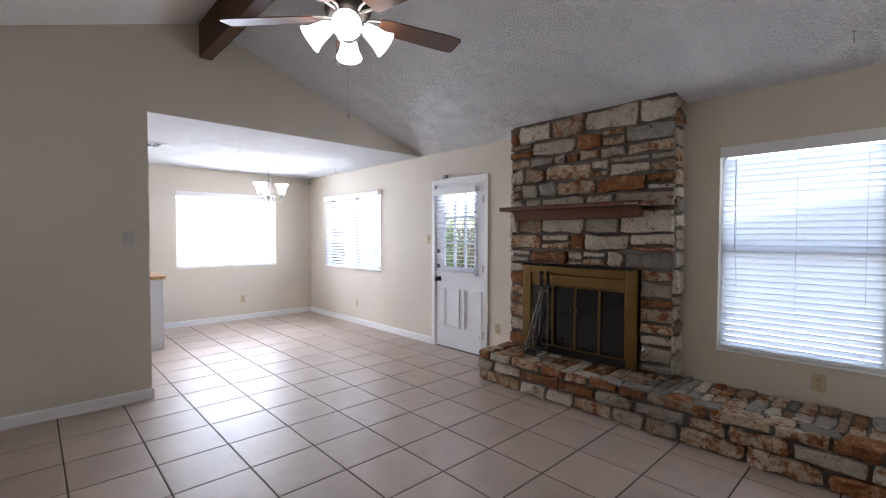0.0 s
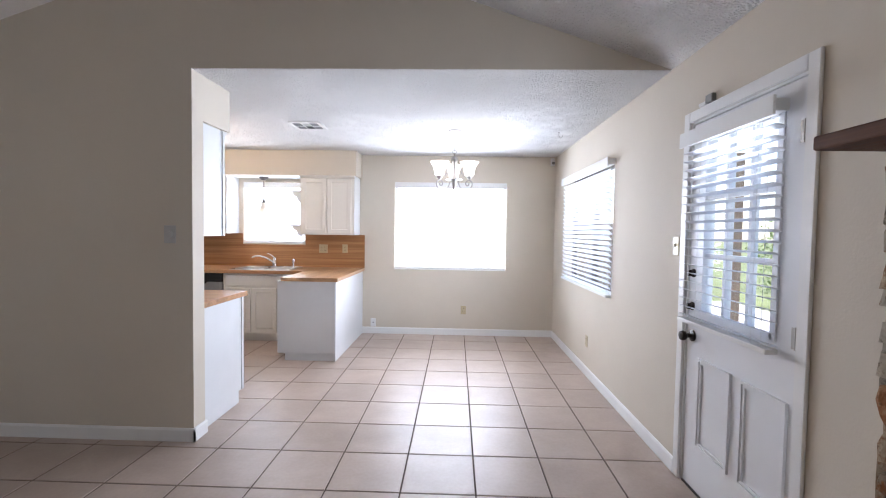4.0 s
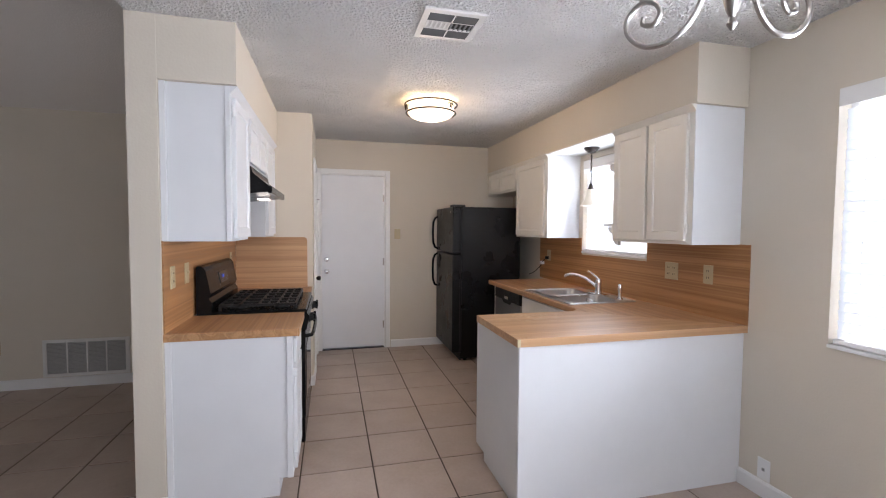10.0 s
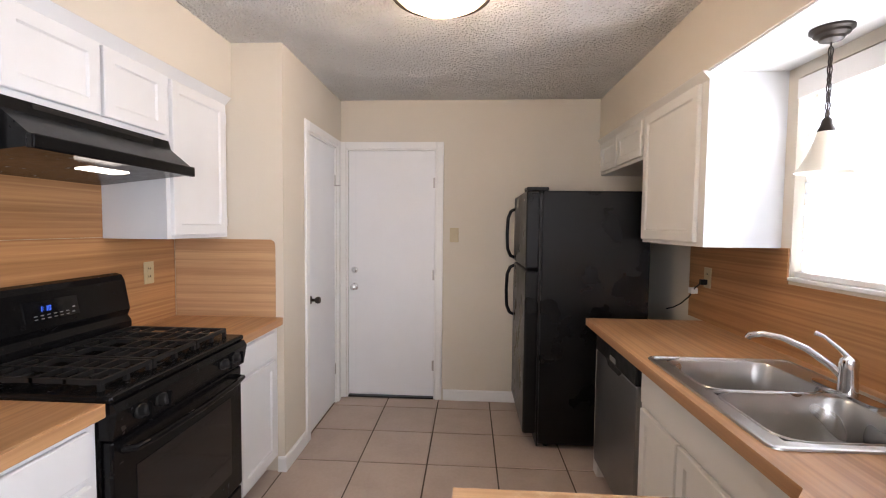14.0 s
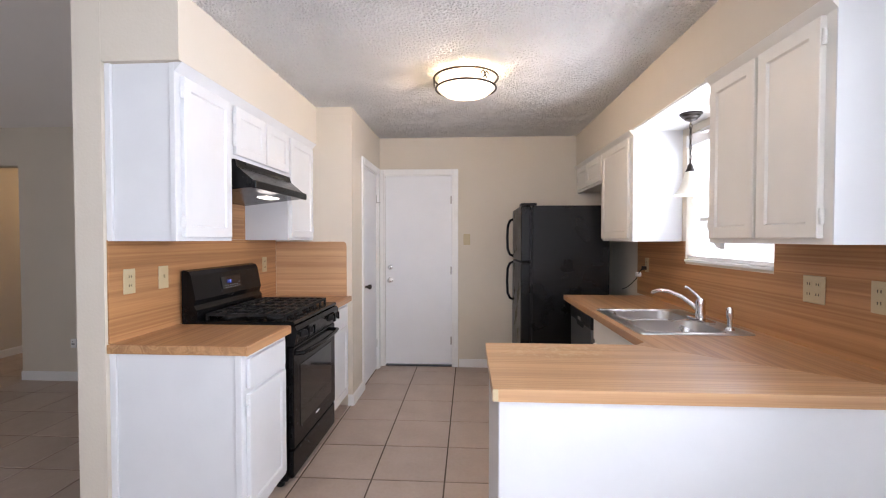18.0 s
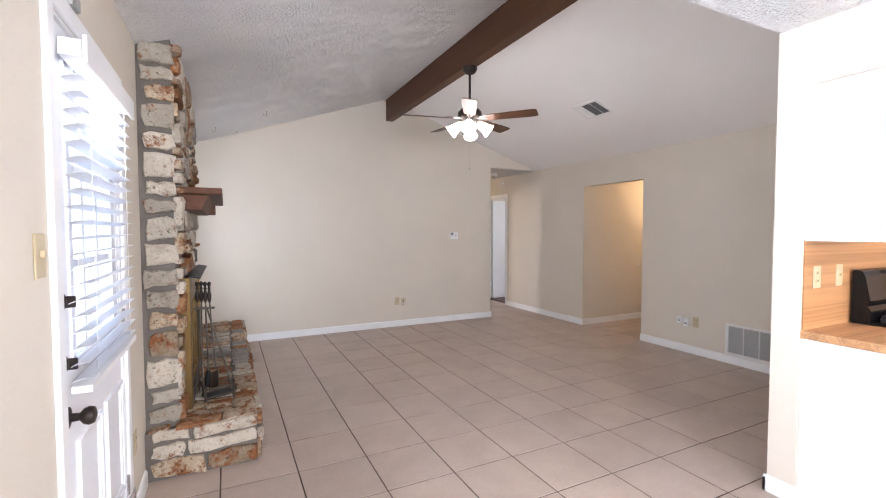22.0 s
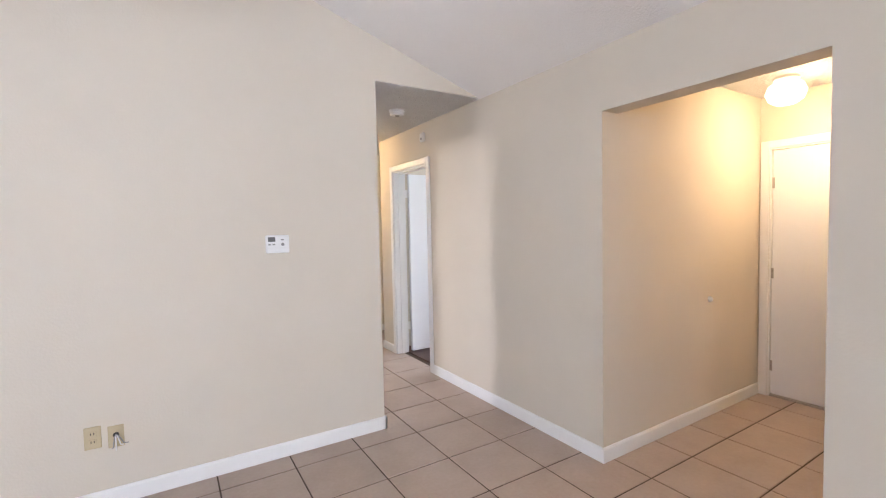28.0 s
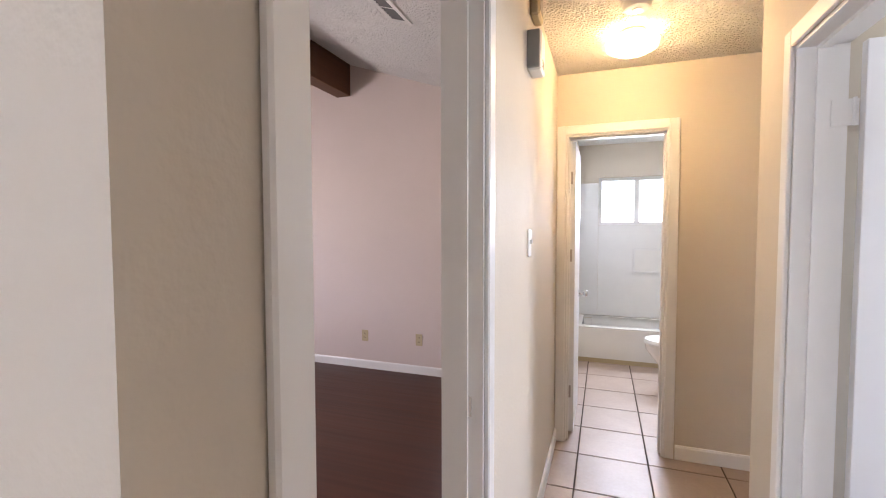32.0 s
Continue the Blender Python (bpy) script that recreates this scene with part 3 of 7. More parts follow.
for a in (("y", YL, -1, XW, XO + 0.014), ("x", XO, 1, YL - 0.014, YK + 0.01), ("y", YS, 1, XH - 0.014, 5.08), ("x", XW, 1, 3.92, YL), ("x", XW, 1, 0.915, 2.885),
          ("x", XE, -1, 6.32, YD), ("x", XE, -1, 4.965, 5.355), ("y", YD, -1, 3.103, XE), ("y", 2.885, 1, -1.45, XW + 0.014), ("x", XW, 1, -0.264, 0.03), ("y", -0.25, -1, -0.10, XW), ("x", -0.10, 1, -1.10, -0.25),
          ("x", XH, -1, -1.10, 0.725), ("x", XH, -1, 1.60, YS + 0.014), ("y", -1.10, 1, -0.10, 0.655), ("x", XK, 1, 8.14, YD), ("x", 0.95, 1, 7.255, 7.2898), ("y", 7.29, 1, 0.635, 0.964),
          ("y", -2.02, 1, 2.267, XE), ("x", -1.45, 1, 3.925, 3.98)):
    baseboard(*a)


# door casings
def casing(axis, face, out, a0, a1, top, w=0.06, t=0.016, z0=0.0):
    bm = bmesh.new()
    d = sorted((face + 0.0003 * out, face + out * t))
    for u0, u1, z, y in ((a0 - w, a0, z0, top + w), (a1, a1 + w, z0, top + w), (a0, a1, top, top + w)):
        q = bmesh.new()
        box(q, *((*d, u0, u1) if axis == "x" else (u0, u1, *d)), z, y)
        me = bpy.data.meshes.new("tmp")
        bmesh.ops.bevel(q, geom=q.edges[:], offset=0.004, segments=1, affect="EDGES")
        q.to_mesh(me)
        bm.from_mesh(me)
        bpy.data.meshes.remove(me)
        q.free()
    return setting("trim", bm, TRIM, "white painted door casing", "door trim")


def jamb(axis, c0, c1, a0, a1, top, t=0.012):
    bm = bmesh.new()
    for u0, u1, z, y in ((a0, a0 + t, 0, top), (a1 - t, a1, 0, top), (a0 + t, a1 - t, top - t, top)):
        box(bm, *((c0, c1, u0, u1) if axis == "x" else (u0, u1, c0, c1)), z, y)
    m = (c0 + c1) / 2
    for u0, u1, z, y in ((a0 + t, a0 + 2 * t, 0, top - t), (a1 - 2 * t, a1 - t, 0, top - t), (a0 + 2 * t, a1 - 2 * t, top - 2 * t, top - t)):
        box(bm, *((m - 0.018, m + 0.018, u0, u1) if axis == "x" else (u0, u1, m - 0.018, m + 0.018)), z, y)
    return setting("trim", bm, TRIM, "white painted door jamb with stop", "door trim")


casing("x", XE, -1, *DOOR_BACK[:2], DOOR_BACK[3])
casing("x", XK, 1, *DOOR_KIT[:2], DOOR_KIT[3], 0.055)
casing("y", 7.29, 1, *DOOR_PAN[:2], DOOR_PAN[3], 0.06)
casing("x", XH, -1, *DOOR_BED[:2], DOOR_BED[3])
casing("x", XW, 1, *DOOR_STUDY[:2], DOOR_STUDY[3])
casing("y", -1.10, 1, *DOOR_BATH[:2], DOOR_BATH[3], 0.058)
casing("y", -2.02, 1, *DOOR_VAN[:2], DOOR_VAN[3])
casing("x", -1.45, 1, *DOOR_FRONT[:2], DOOR_FRONT[3])
jamb("x", XE - 0.001, XE + 0.141, *DOOR_BACK[:2], DOOR_BACK[3])
jamb("x", XH - 0.001, XH + 0.116, *DOOR_BED[:2], DOOR_BED[3])
jamb("x", XW - 0.141, XW + 0.001, *DOOR_STUDY[:2], DOOR_STUDY[3])
jamb("y", -1.221, -1.099, *DOOR_BATH[:2], DOOR_BATH[3])
jamb("y", -2.141, -2.019, *DOOR_VAN[:2], DOOR_VAN[3])
jamb("x", XK - 0.141, XK + 0.001, *DOOR_KIT[:2], DOOR_KIT[3])
jamb("y", 7.169, 7.291, *DOOR_PAN[:2], DOOR_PAN[3])
jamb("x", -1.591, -1.449, *DOOR_FRONT[:2], DOOR_FRONT[3])

# ridge beams
single("ceiling_beam", bbox(3.062, 3.168, YS + 0.002, YL - 0.002, 2.995, RZ - 0.005, 0.006), BEAM, (3.11, 4.1, 2.995), "dark-stained wooden ridge beam under the vaulted ceiling", "beam")
single("ceiling_beam", bbox(3.52, 3.68, -2.018, 1.585, 2.78, RZB - 0.005, 0.006), BEAM, (3.60, -0.2, 2.78), "dark-stained wooden beam in the bedroom ceiling", "beam")

# outdoors
setting("ground", plain_box(-120, 120, -120, 120, -0.30, -0.16), GRASS, "grass round the house", "ground")
setting("pavement", plain_box(XE + 0.14, XE + 5.0, 1.0, 14.0, -0.16, -0.10), PATIO, "pale concrete patio behind the house", "patio")

# ---- windows and blinds ----
def span(axis, u0, u1, d0, d1, z0, z1):
    """Box corners for a wall across axis: u along the wall, d across it."""
    return (d0, d1, u0, u1, z0, z1) if axis == "x" else (u0, u1, d0, d1, z0, z1)


def window(axis, face, out, hole, split, frame_mat, label, pos=0.10):
    """A window set back in its opening: frame, sash bars, panes, sill. out: from the wall into the room."""
    u0, u1, z0, z1 = hole
    s = -out
    uc, zc = (u0 + u1) / 2, (z0 + z1) / 2
    d0, d1 = face + s * (pos - 0.025), face + s * (pos + 0.025)
    at = (face + s * pos, uc, z0) if axis == "x" else (uc, face + s * pos, z0)
    w = thing("window_" + str(len([o for o in scene.objects if o.name.startswith("window_")]) + 1), at, label, "window", kind="structure")
    bm = bmesh.new()
    f = 0.035
    for a in ((u0, u0 + f, z0, z1), (u1 - f, u1, z0, z1), (u0 + f, u1 - f, z0, z0 + f), (u0 + f, u1 - f, z1 - f, z1)):
        box(bm, *span(axis, a[0], a[1], d0, d1, a[2], a[3]))
    part("window_frame", bm, frame_mat, w)
    bars = bmesh.new()
    if split == "v":
        box(bars, *span(axis, uc - 0.028, uc + 0.028, d0 - s * 0.004, d1 + s * 0.004, z0 + f, z1 - f))
        panes = [(u0 + f, uc - 0.028, z0 + f, z1 - f), (uc + 0.028, u1 - f, z0 + f, z1 - f)]
    else:
        box(bars, *span(axis, u0 + f, u1 - f, d0 - s * 0.004, d1 + s * 0.004, zc - 0.024, zc + 0.024))
        panes = [(u0 + f, u1 - f, z0 + f, zc - 0.024), (u0 + f, u1 - f, zc + 0.024, z1 - f)]
    part("meeting_rail", bars, frame_mat, w)
    dm = (d0 + d1) / 2
    for a in panes:
        p = part("pane", plain_box(*span(axis, a[0], a[1], dm - 0.002, dm + 0.002, a[2], a[3])), PANE, w, "clear glass pane")
        p.visible_shadow = False
    part("window_sill", bbox(*span(axis, u0 + 0.001, u1 - 0.001, face + out * 0.012, face + s * 0.07, z0 - 0.0, z0 + 0.016), bev=0.003), TRIM, w, "white painted sill")
    return w


def blind(axis, face, out, u0, u1, z0, z1, tilt, label, depth=0.045, pitch=0.042, wide=0.050, wand=None, valance=True):
    """A horizontal slat blind: headrail with valance, slats each a part, ladder cords, bottom rail."""
    d = face + out * depth * 0.5
    uc = (u0 + u1) / 2
    at = (d, uc, z1) if axis == "x" else (uc, d, z1)
    b = thing("window_blind", at, label, "blind", "slat blinds")
    part("headrail", bbox(*span(axis, u0, u1, d - 0.028, d + 0.028, z1 - 0.05, z1), bev=0.003), TRIM, b)
    if valance:
        part("valance", bbox(*span(axis, u0 - 0.006, u1 + 0.006, d + out * 0.03, d + out * 0.042, z1 - 0.068, z1 + 0.012), bev=0.003), TRIM, b, "white valance strip")
    n = round((z1 - 0.08 - z0 - 0.016) / pitch)
    pitch = (z1 - 0.08 - z0 - 0.016) / n
    c, sn = math.cos(radians(tilt)) * wide / 2, math.sin(radians(tilt)) * wide / 2
    bm = bmesh.new()
    prof = []
    for k in range(5):
        q = -1 + k / 2
        prof.append((out * q * c, q * sn + 0.0035 * (1 - q * q)))
    low = [(x, z - 0.0022) for x, z in prof]
    if axis == "x":
        prism(bm, prof + low[::-1], "y", u0 + 0.006 - uc, u1 - 0.006 - uc)
    else:
        prism(bm, prof + low[::-1], "x", u0 + 0.006 - uc, u1 - 0.006 - uc)
    me = mesh_of("slat", bm, BLIND)
    for i in range(n):
        sl = new("slat", me)
        sl.parent = b
        sl.location = (0, 0, -0.08 - pitch * i - 0.5 * pitch)
    m = max(2, round((u1 - u0) / 0.55) + 1)
    for k in range(m):
        u = u0 + 0.10 + (u1 - u0 - 0.20) * k / (m - 1)
        for dd in (-1, 1):
            e = d + dd * wide * 0.42
            p = (e, u, z1 - 0.05) if axis == "x" else (u, e, z1 - 0.05)
            part("ladder_cord", fresh(tube, [p, (p[0], p[1], z0 + 0.02)], 0.0012, 5), WHITEP, b)
    part("bottom_rail", bbox(*span(axis, u0 + 0.004, u1 - 0.004, d - 0.026, d + 0.026, z0, z0 + 0.022), bev=0.003), TRIM, b)
    if wand is not None:
        bm = bmesh.new()
        e = d + out * 0.04
        p = (e, wand, z1 - 0.06) if axis == "x" else (wand, e, z1 - 0.06)
        tube(bm, [p, (p[0], p[1], z1 - 0.75)], 0.004, 6)
        part("tilt_wand", bm, WHITEP, b, "slim white tilt wand")
    return b


window("x", XE, -1, WIN_LIV, "h", TRIM, "single-hung window with white frame behind a blind")
window("x", XE, -1, WIN_SIDE, "v", ALU, "sliding window with dark bronze frame")
window("y", YD, -1, WIN_DIN, "v", TRIM, "wide sliding window in the dining corner")
window("y", YD, -1, WIN_KIT, "h", TRIM, "small window over the sink")
window("y", -3.72, 1, WIN_VAN, "h", TRIM, "small window with white frame in the vanity room")
window("y", -3.72, 1, WIN_BATH, "v", TRIM, "small high bathroom window with frosted light")

blind("x", XE + 0.055, -1, WIN_LIV[0] + 0.01, WIN_LIV[1] - 0.01, WIN_LIV[2] + 0.02, WIN_LIV[3] - 0.005, 57, "white horizontal slat blind, half closed, in the living room window", wand=2.98)
blind("y", YD + 0.055, -1, WIN_DIN[0] + 0.01, WIN_DIN[1] - 0.01, WIN_DIN[2] + 0.02, WIN_DIN[3] - 0.005, 80, "white slat blind nearly closed over the wide dining window", pitch=0.0465)
blind("x", XE - 0.005, -1, WIN_SIDE[0] - 0.02, WIN_SIDE[1] + 0.03, WIN_SIDE[2] - 0.01, WIN_SIDE[3] + 0.0, 43, "white slat blind, tilted open, over the side window", pitch=0.046)
blind("y", YD + 0.055, -1, WIN_KIT[0] + 0.01, WIN_KIT[1] - 0.01, WIN_KIT[2] + 0.018, WIN_KIT[3] - 0.02, 80, "white slat blind in the window over the sink", pitch=0.0465)

# ---- fireplace ----
def stone_mesh(w, h, d, rng, name="stone"):
    """A split stone: ragged outline with square shoulders, and a rough, nearly flat face towards +z; its back on z = 0."""
    bm = bmesh.new()
    pts = []
    n = 4 if w > h * 1.6 else 3
    for (x0, y0), (x1, y1), m in (((-1, -1), (1, -1), n), ((1, -1), (1, 1), 2), ((1, 1), (-1, 1), n), ((-1, 1), (-1, -1), 2)):
        for k in range(m):
            t = (k + (0.10 if k == 0 else rng.uniform(0.0, 0.35))) / m
            pts.append((x0 + (x1 - x0) * t, y0 + (y1 - y0) * t))
    j = min(0.011, min(w, h) * 0.12)
    cut = rng.uniform(-0.09, 0.09) * h
    out = [Vector((p[0] * w / 2 + rng.uniform(-j, j), p[1] * (h / 2 + cut * p[0]) + rng.uniform(-j, j), 0)) for p in pts]
    tilt = Vector((rng.uniform(-0.05, 0.05), rng.uniform(-0.05, 0.05), 0))
    rings = []
    for inset, z, rough in ((0.0, 0.0, 0.0), (0.0, 0.78, 0.10), (0.006, 1.0, 0.10), (0.022, 1.08, 0.20)):
        lap = []
        for p in out:
            q = p - p.normalized() * min(inset, p.length * 0.5)
            lap.append(bm.verts.new((q.x, q.y, z * d + (q.dot(tilt) + rng.uniform(-rough, rough) * d if z else 0))))
        rings.append(lap)
    for a, b in zip(rings, rings[1:]):
        bridge(bm, a, b)
    mid = bm.verts.new((rng.uniform(-0.2, 0.2) * w, rng.uniform(-0.1, 0.1) * h, d * rng.uniform(1.0, 1.2)))
    top = rings[-1]
    for k in range(len(top)):
        bm.faces.new((top[k], top[(k + 1) % len(top)], mid))
    return bm


def lay_stone(parent, rng, axis, at, w, h, d, mat):
    """Puts a stone on a face: axis is the way that it looks (-x, +y, +z)."""
    bm = stone_mesh(w, h, d, rng)
    me = mesh_of("stone", bm, mat, (0, 0, 0), True)
    me.set_sharp_from_angle(angle=radians(28))
    ob = new("stone", me)
    ob.parent = parent
    m = {"-x": Matrix(((0, 0, -1, 0), (1, 0, 0, 0), (0, 1, 0, 0), (0, 0, 0, 1))), "+y": Matrix(((-1, 0, 0, 0), (0, 0, 1, 0), (0, 1, 0, 0), (0, 0, 0, 1))),
         "-y": Matrix(((1, 0, 0, 0), (0, 0, -1, 0), (0, 1, 0, 0), (0, 0, 0, 1))), "+z": Matrix.Identity(4)}[axis]
    ob.matrix_local = Matrix.Translation(Vector(at) - ORIGIN[parent.name]) @ m @ Matrix.Rotation(radians(rng.uniform(-2.2, 2.2)), 4, "Z")
    return ob


def pick(rng, kinds):
    r = rng.random()
    for share, mat in kinds:
        r -= share
        if r < 0:
            return mat
    return kinds[0][1]


KINDS = ((0.42, STONE_W), (0.33, STONE_M), (0.22, STONE_R), (0.03, STONE_G))
FX, FY0, FY1 = 5.535, 3.325, 4.905     # chimney breast: face, south and north ends
BOX = (3.59, 4.72, 0.30, 1.125)        # fire screen: y from, to, z from, to
fire = thing("fireplace", (5.6, 4.15, 0.0), "floor-to-ceiling rough limestone fireplace with rust-stained stones and grey mortar", "fireplace")
for q in ((BOX[1] - 0.04, FY1 - 0.02, 0.25, 2.495), (FY0 + 0.02, BOX[0] + 0.04, 0.25, 2.495), (BOX[0] + 0.04, BOX[1] - 0.04, BOX[3] - 0.03, 2.495)):
    part("mortar", fresh(box, FX, XE + 0.001, *q), MORTAR, fire, "brown-grey mortar core")
part("firebox", fresh(box, 5.66, XE + 0.40, BOX[0] + 0.03, BOX[1] - 0.03, BOX[2], BOX[3] - 0.02), DARK, fire, "black sooty firebox")
rng = random.Random(11)


def rows_of(rng, z0, z1, lo, hi):
    zs, z = [], z0
    while z < z1 - lo * 0.6:
        h = rng.uniform(lo, hi)
        if z + h > z1 - lo * 0.6:
            h = z1 - z
        zs.append((z, z + h))
        z += h
    return zs


def cut_row(rng, a, b, lo, hi):
    out, u = [], a
    while u < b - 1e-4:
        w = rng.uniform(lo, hi)
        if u + w > b - lo * 0.7:
            w = b - u
        out.append((u, u + w))
        u += w
    return out


GAP = 0.026
for z0, z1 in rows_of(rng, 1.13, 2.482, 0.07, 0.215):
    for y0, y1 in cut_row(rng, FY0, FY1, 0.11, 0.48):
        halves = [(z0, z1)]
        if z1 - z0 > 0.13 and y1 - y0 < 0.36 and rng.random() < 0.6:
            zm = z0 + (z1 - z0) * rng.uniform(0.32, 0.68)
            halves = [(z0, zm), (zm, z1)]
        for a, b in halves:
            lay_stone(fire, rng, "-x", (FX, (y0 + y1) / 2, (a + b) / 2), y1 - y0 - GAP, b - a - GAP, rng.uniform(0.022, 0.05), pick(rng, KINDS))
for ya, yb in ((FY0, BOX[0]), (BOX[1], FY1)):
    for z0, z1 in rows_of(rng, 0.31, 1.13, 0.075, 0.15):
        for y0, y1 in cut_row(rng, ya, yb, 0.15, 0.28):
            lay_stone(fire, rng, "-x", (FX, (y0 + y1) / 2, (z0 + z1) / 2), y1 - y0 - GAP, z1 - z0 - GAP, rng.uniform(0.022, 0.045), pick(rng, KINDS))
for side, y in (("+y", FY1 - 0.02), ("-y", FY0 + 0.02)):
    for z0, z1 in rows_of(rng, 0.31, 2.47, 0.085, 0.20):
        w = rng.uniform(0.14, 0.165)
        lay_stone(fire, rng, side, (FX + w / 2 - 0.012, y, (z0 + z1) / 2), w, z1 - z0 - 0.028, rng.uniform(0.018, 0.036), pick(rng, ((0.88, STONE_W), (0.12, STONE_M))))

HX, HZ, HY = 5.12, 0.275, 4.945
hearth = thing("hearth", (5.4, 3.3, 0.0), "long raised hearth bench of rough limestone along the wall", "hearth")
part("mortar", plain_box(HX, XE, YS + 0.001, HY - 0.01, -0.005, HZ), MORTAR, hearth, "grey mortar bed")
for z0, z1 in rows_of(rng, 0.0, 0.295, 0.09, 0.12):
    for y0, y1 in cut_row(rng, YS + 0.01, HY + 0.02, 0.20, 0.42):
        lay_stone(hearth, rng, "-x", (HX, (y0 + y1) / 2, (z0 + z1) / 2), y1 - y0 - GAP, z1 - z0 - 0.016, rng.uniform(0.022, 0.045), pick(rng, KINDS))
    for x0, x1 in cut_row(rng, HX - 0.01, XE - 0.02, 0.22, 0.42):
        lay_stone(hearth, rng, "+y", ((x0 + x1) / 2, HY - 0.012, (z0 + z1) / 2), x1 - x0 - GAP, z1 - z0 - 0.018, rng.uniform(0.015, 0.03), pick(rng, ((0.8, STONE_W), (0.2, STONE_M))))
FLAGS = ((0.12, STONE_W), (0.16, STONE_G), (0.44, STONE_M), (0.28, STONE_R))
for y0, y1 in cut_row(rng, YS + 0.005, HY - 0.15, 0.10, 0.24):
    w = rng.uniform(0.115, 0.145)
    lay_stone(hearth, rng, "+z", (HX - 0.012 + w / 2, (y0 + y1) / 2, HZ), w, y1 - y0 - 0.016, rng.uniform(0.014, 0.022), pick(rng, FLAGS))
for y0, y1 in cut_row(rng, YS + 0.005, HY - 0.15, 0.05, 0.11):
    for x0, x1 in cut_row(rng, HX + 0.125 + rng.uniform(-0.008, 0.008), XE, 0.13, 0.30):
        if x1 > FX + 0.06 and FY0 - 0.02 < (y0 + y1) / 2 < FY1:
            x1 = FX + 0.03
        if x1 - x0 > 0.06:
            lay_stone(hearth, rng, "+z", ((x0 + x1) / 2, (y0 + y1) / 2, HZ), x1 - x0 - 0.016, y1 - y0 - 0.014, rng.uniform(0.008, 0.018), pick(rng, FLAGS))
lay_stone(hearth, rng, "+z", (HX + 0.085, HY - 0.068, HZ), 0.19, 0.14, 0.022, STONE_M)
lay_stone(hearth, rng, "+z", (HX + 0.315, HY - 0.068, HZ), 0.25, 0.135, 0.020, STONE_R)
if HX + 0.46 < XE - 0.06:
    lay_stone(hearth, rng, "+z", ((HX + 0.455 + XE) / 2, HY - 0.068, HZ), XE - HX - 0.475, 0.13, 0.020, STONE_M)

# mantel shelf
mantel = thing("mantel_shelf", (5.40, 4.18, 1.56), "dark red-brown wooden mantel shelf on the stone chimney", "mantel")
part("shelf", bbox(5.285, FX + 0.02, 3.49, 4.87, 1.635, 1.672, 0.006), MANTEL, mantel)
part("support", fresh(prism, [(5.36, 1.634), (FX + 0.02, 1.634), (FX + 0.02, 1.545), (5.40, 1.545)], "y", 3.60, 4.76), MANTEL, mantel, "bevelled wooden support board")
part("end_block", bbox(5.345, FX + 0.02, 3.56, 3.66, 1.55, 1.634, 0.006), MANTEL, mantel)
bm = bmesh.new()
for k in range(6):
    tube(bm, [(5.2835, 3.52 + k * 0.018, 1.645), (5.2835, 3.526 + k * 0.018, 1.655), (5.2835, 3.532 + k * 0.018, 1.645)], 0.002, 5)
part("carving", bm, WHITEP, mantel, "small pale carved mark")

# brass fire screen with glass doors
scr = thing("fire_screen", (5.5, 4.17, 0.30), "aged brass fireplace surround with four smoked glass doors", "fireplace screen")
SX = 5.475
y0, y1, z0, z1 = BOX
for nm, a in (("side_frame", (y0, y0 + 0.095, z0, z1)), ("side_frame", (y1 - 0.095, y1, z0, z1)), ("top_frame", (y0 + 0.097, y1 - 0.097, z1 - 0.085, z1)), ("top_panel", (y0 + 0.097, y1 - 0.097, z1 - 0.185, z1 - 0.088))):
    part(nm, bbox(SX + (0.012 if nm == "top_panel" else 0), FX + 0.05, *a, 0.006), BRASS, scr)
part("base_rail", bbox(SX, FX + 0.05, y0 + 0.097, y1 - 0.097, z0, z0 + 0.06, 0.005), BLACKM, scr, "black metal base rail with vents")
part("heat_hood", fresh(prism, [(SX + 0.01, z1 + 0.002), (SX - 0.055, z1 - 0.010), (SX - 0.057, z1 - 0.004), (SX + 0.01, z1 + 0.010)], "y", y0 + 0.02, y1 - 0.02), BLACKM, scr, "dark metal heat deflector")
dw = (y1 - y0 - 0.2) / 4
for k in range(4):
    a, b = y0 + 0.10 + k * dw, y0 + 0.10 + (k + 1) * dw
    dr = part("glass_door", plain_box(SX + 0.026, SX + 0.032, a + 0.008, b - 0.008, z0 + 0.066, z1 - 0.19), FIREGLASS, scr, "smoked glass door")
    bm = bmesh.new()
    for q in ((a + 0.002, a + 0.012, z0 + 0.062, z1 - 0.188), (b - 0.012, b - 0.002, z0 + 0.062, z1 - 0.188), (a + 0.012, b - 0.012, z0 + 0.062, z0 + 0.073), (a + 0.012, b - 0.012, z1 - 0.2, z1 - 0.188)):
        box(bm, SX + 0.016, SX + 0.034, *q)
    part("door_frame", bm, BRASS, dr)
for yk in (y0 + 0.10 + dw * 2 - 0.03, y0 + 0.10 + dw * 2 + 0.03):
    part("knob", fresh(lathe, (SX + 0.016, yk, 0.72), [(0.004, 0), (0.005, 0.015), (0.010, 0.02), (0.010, 0.03), (0.003, 0.036)], 12, (-1, 0, 0)), BRASS, scr, smooth=True)
part("gas_key", fresh(lathe, (FX - 0.002, 3.53, 0.47), [(0.026, 0.0), (0.026, 0.05), (0.022, 0.053), (0.012, 0.053), (0.012, 0.03)], 16, (-1, 0, 0)), CHROME, scr, "round chrome gas valve plate", True)

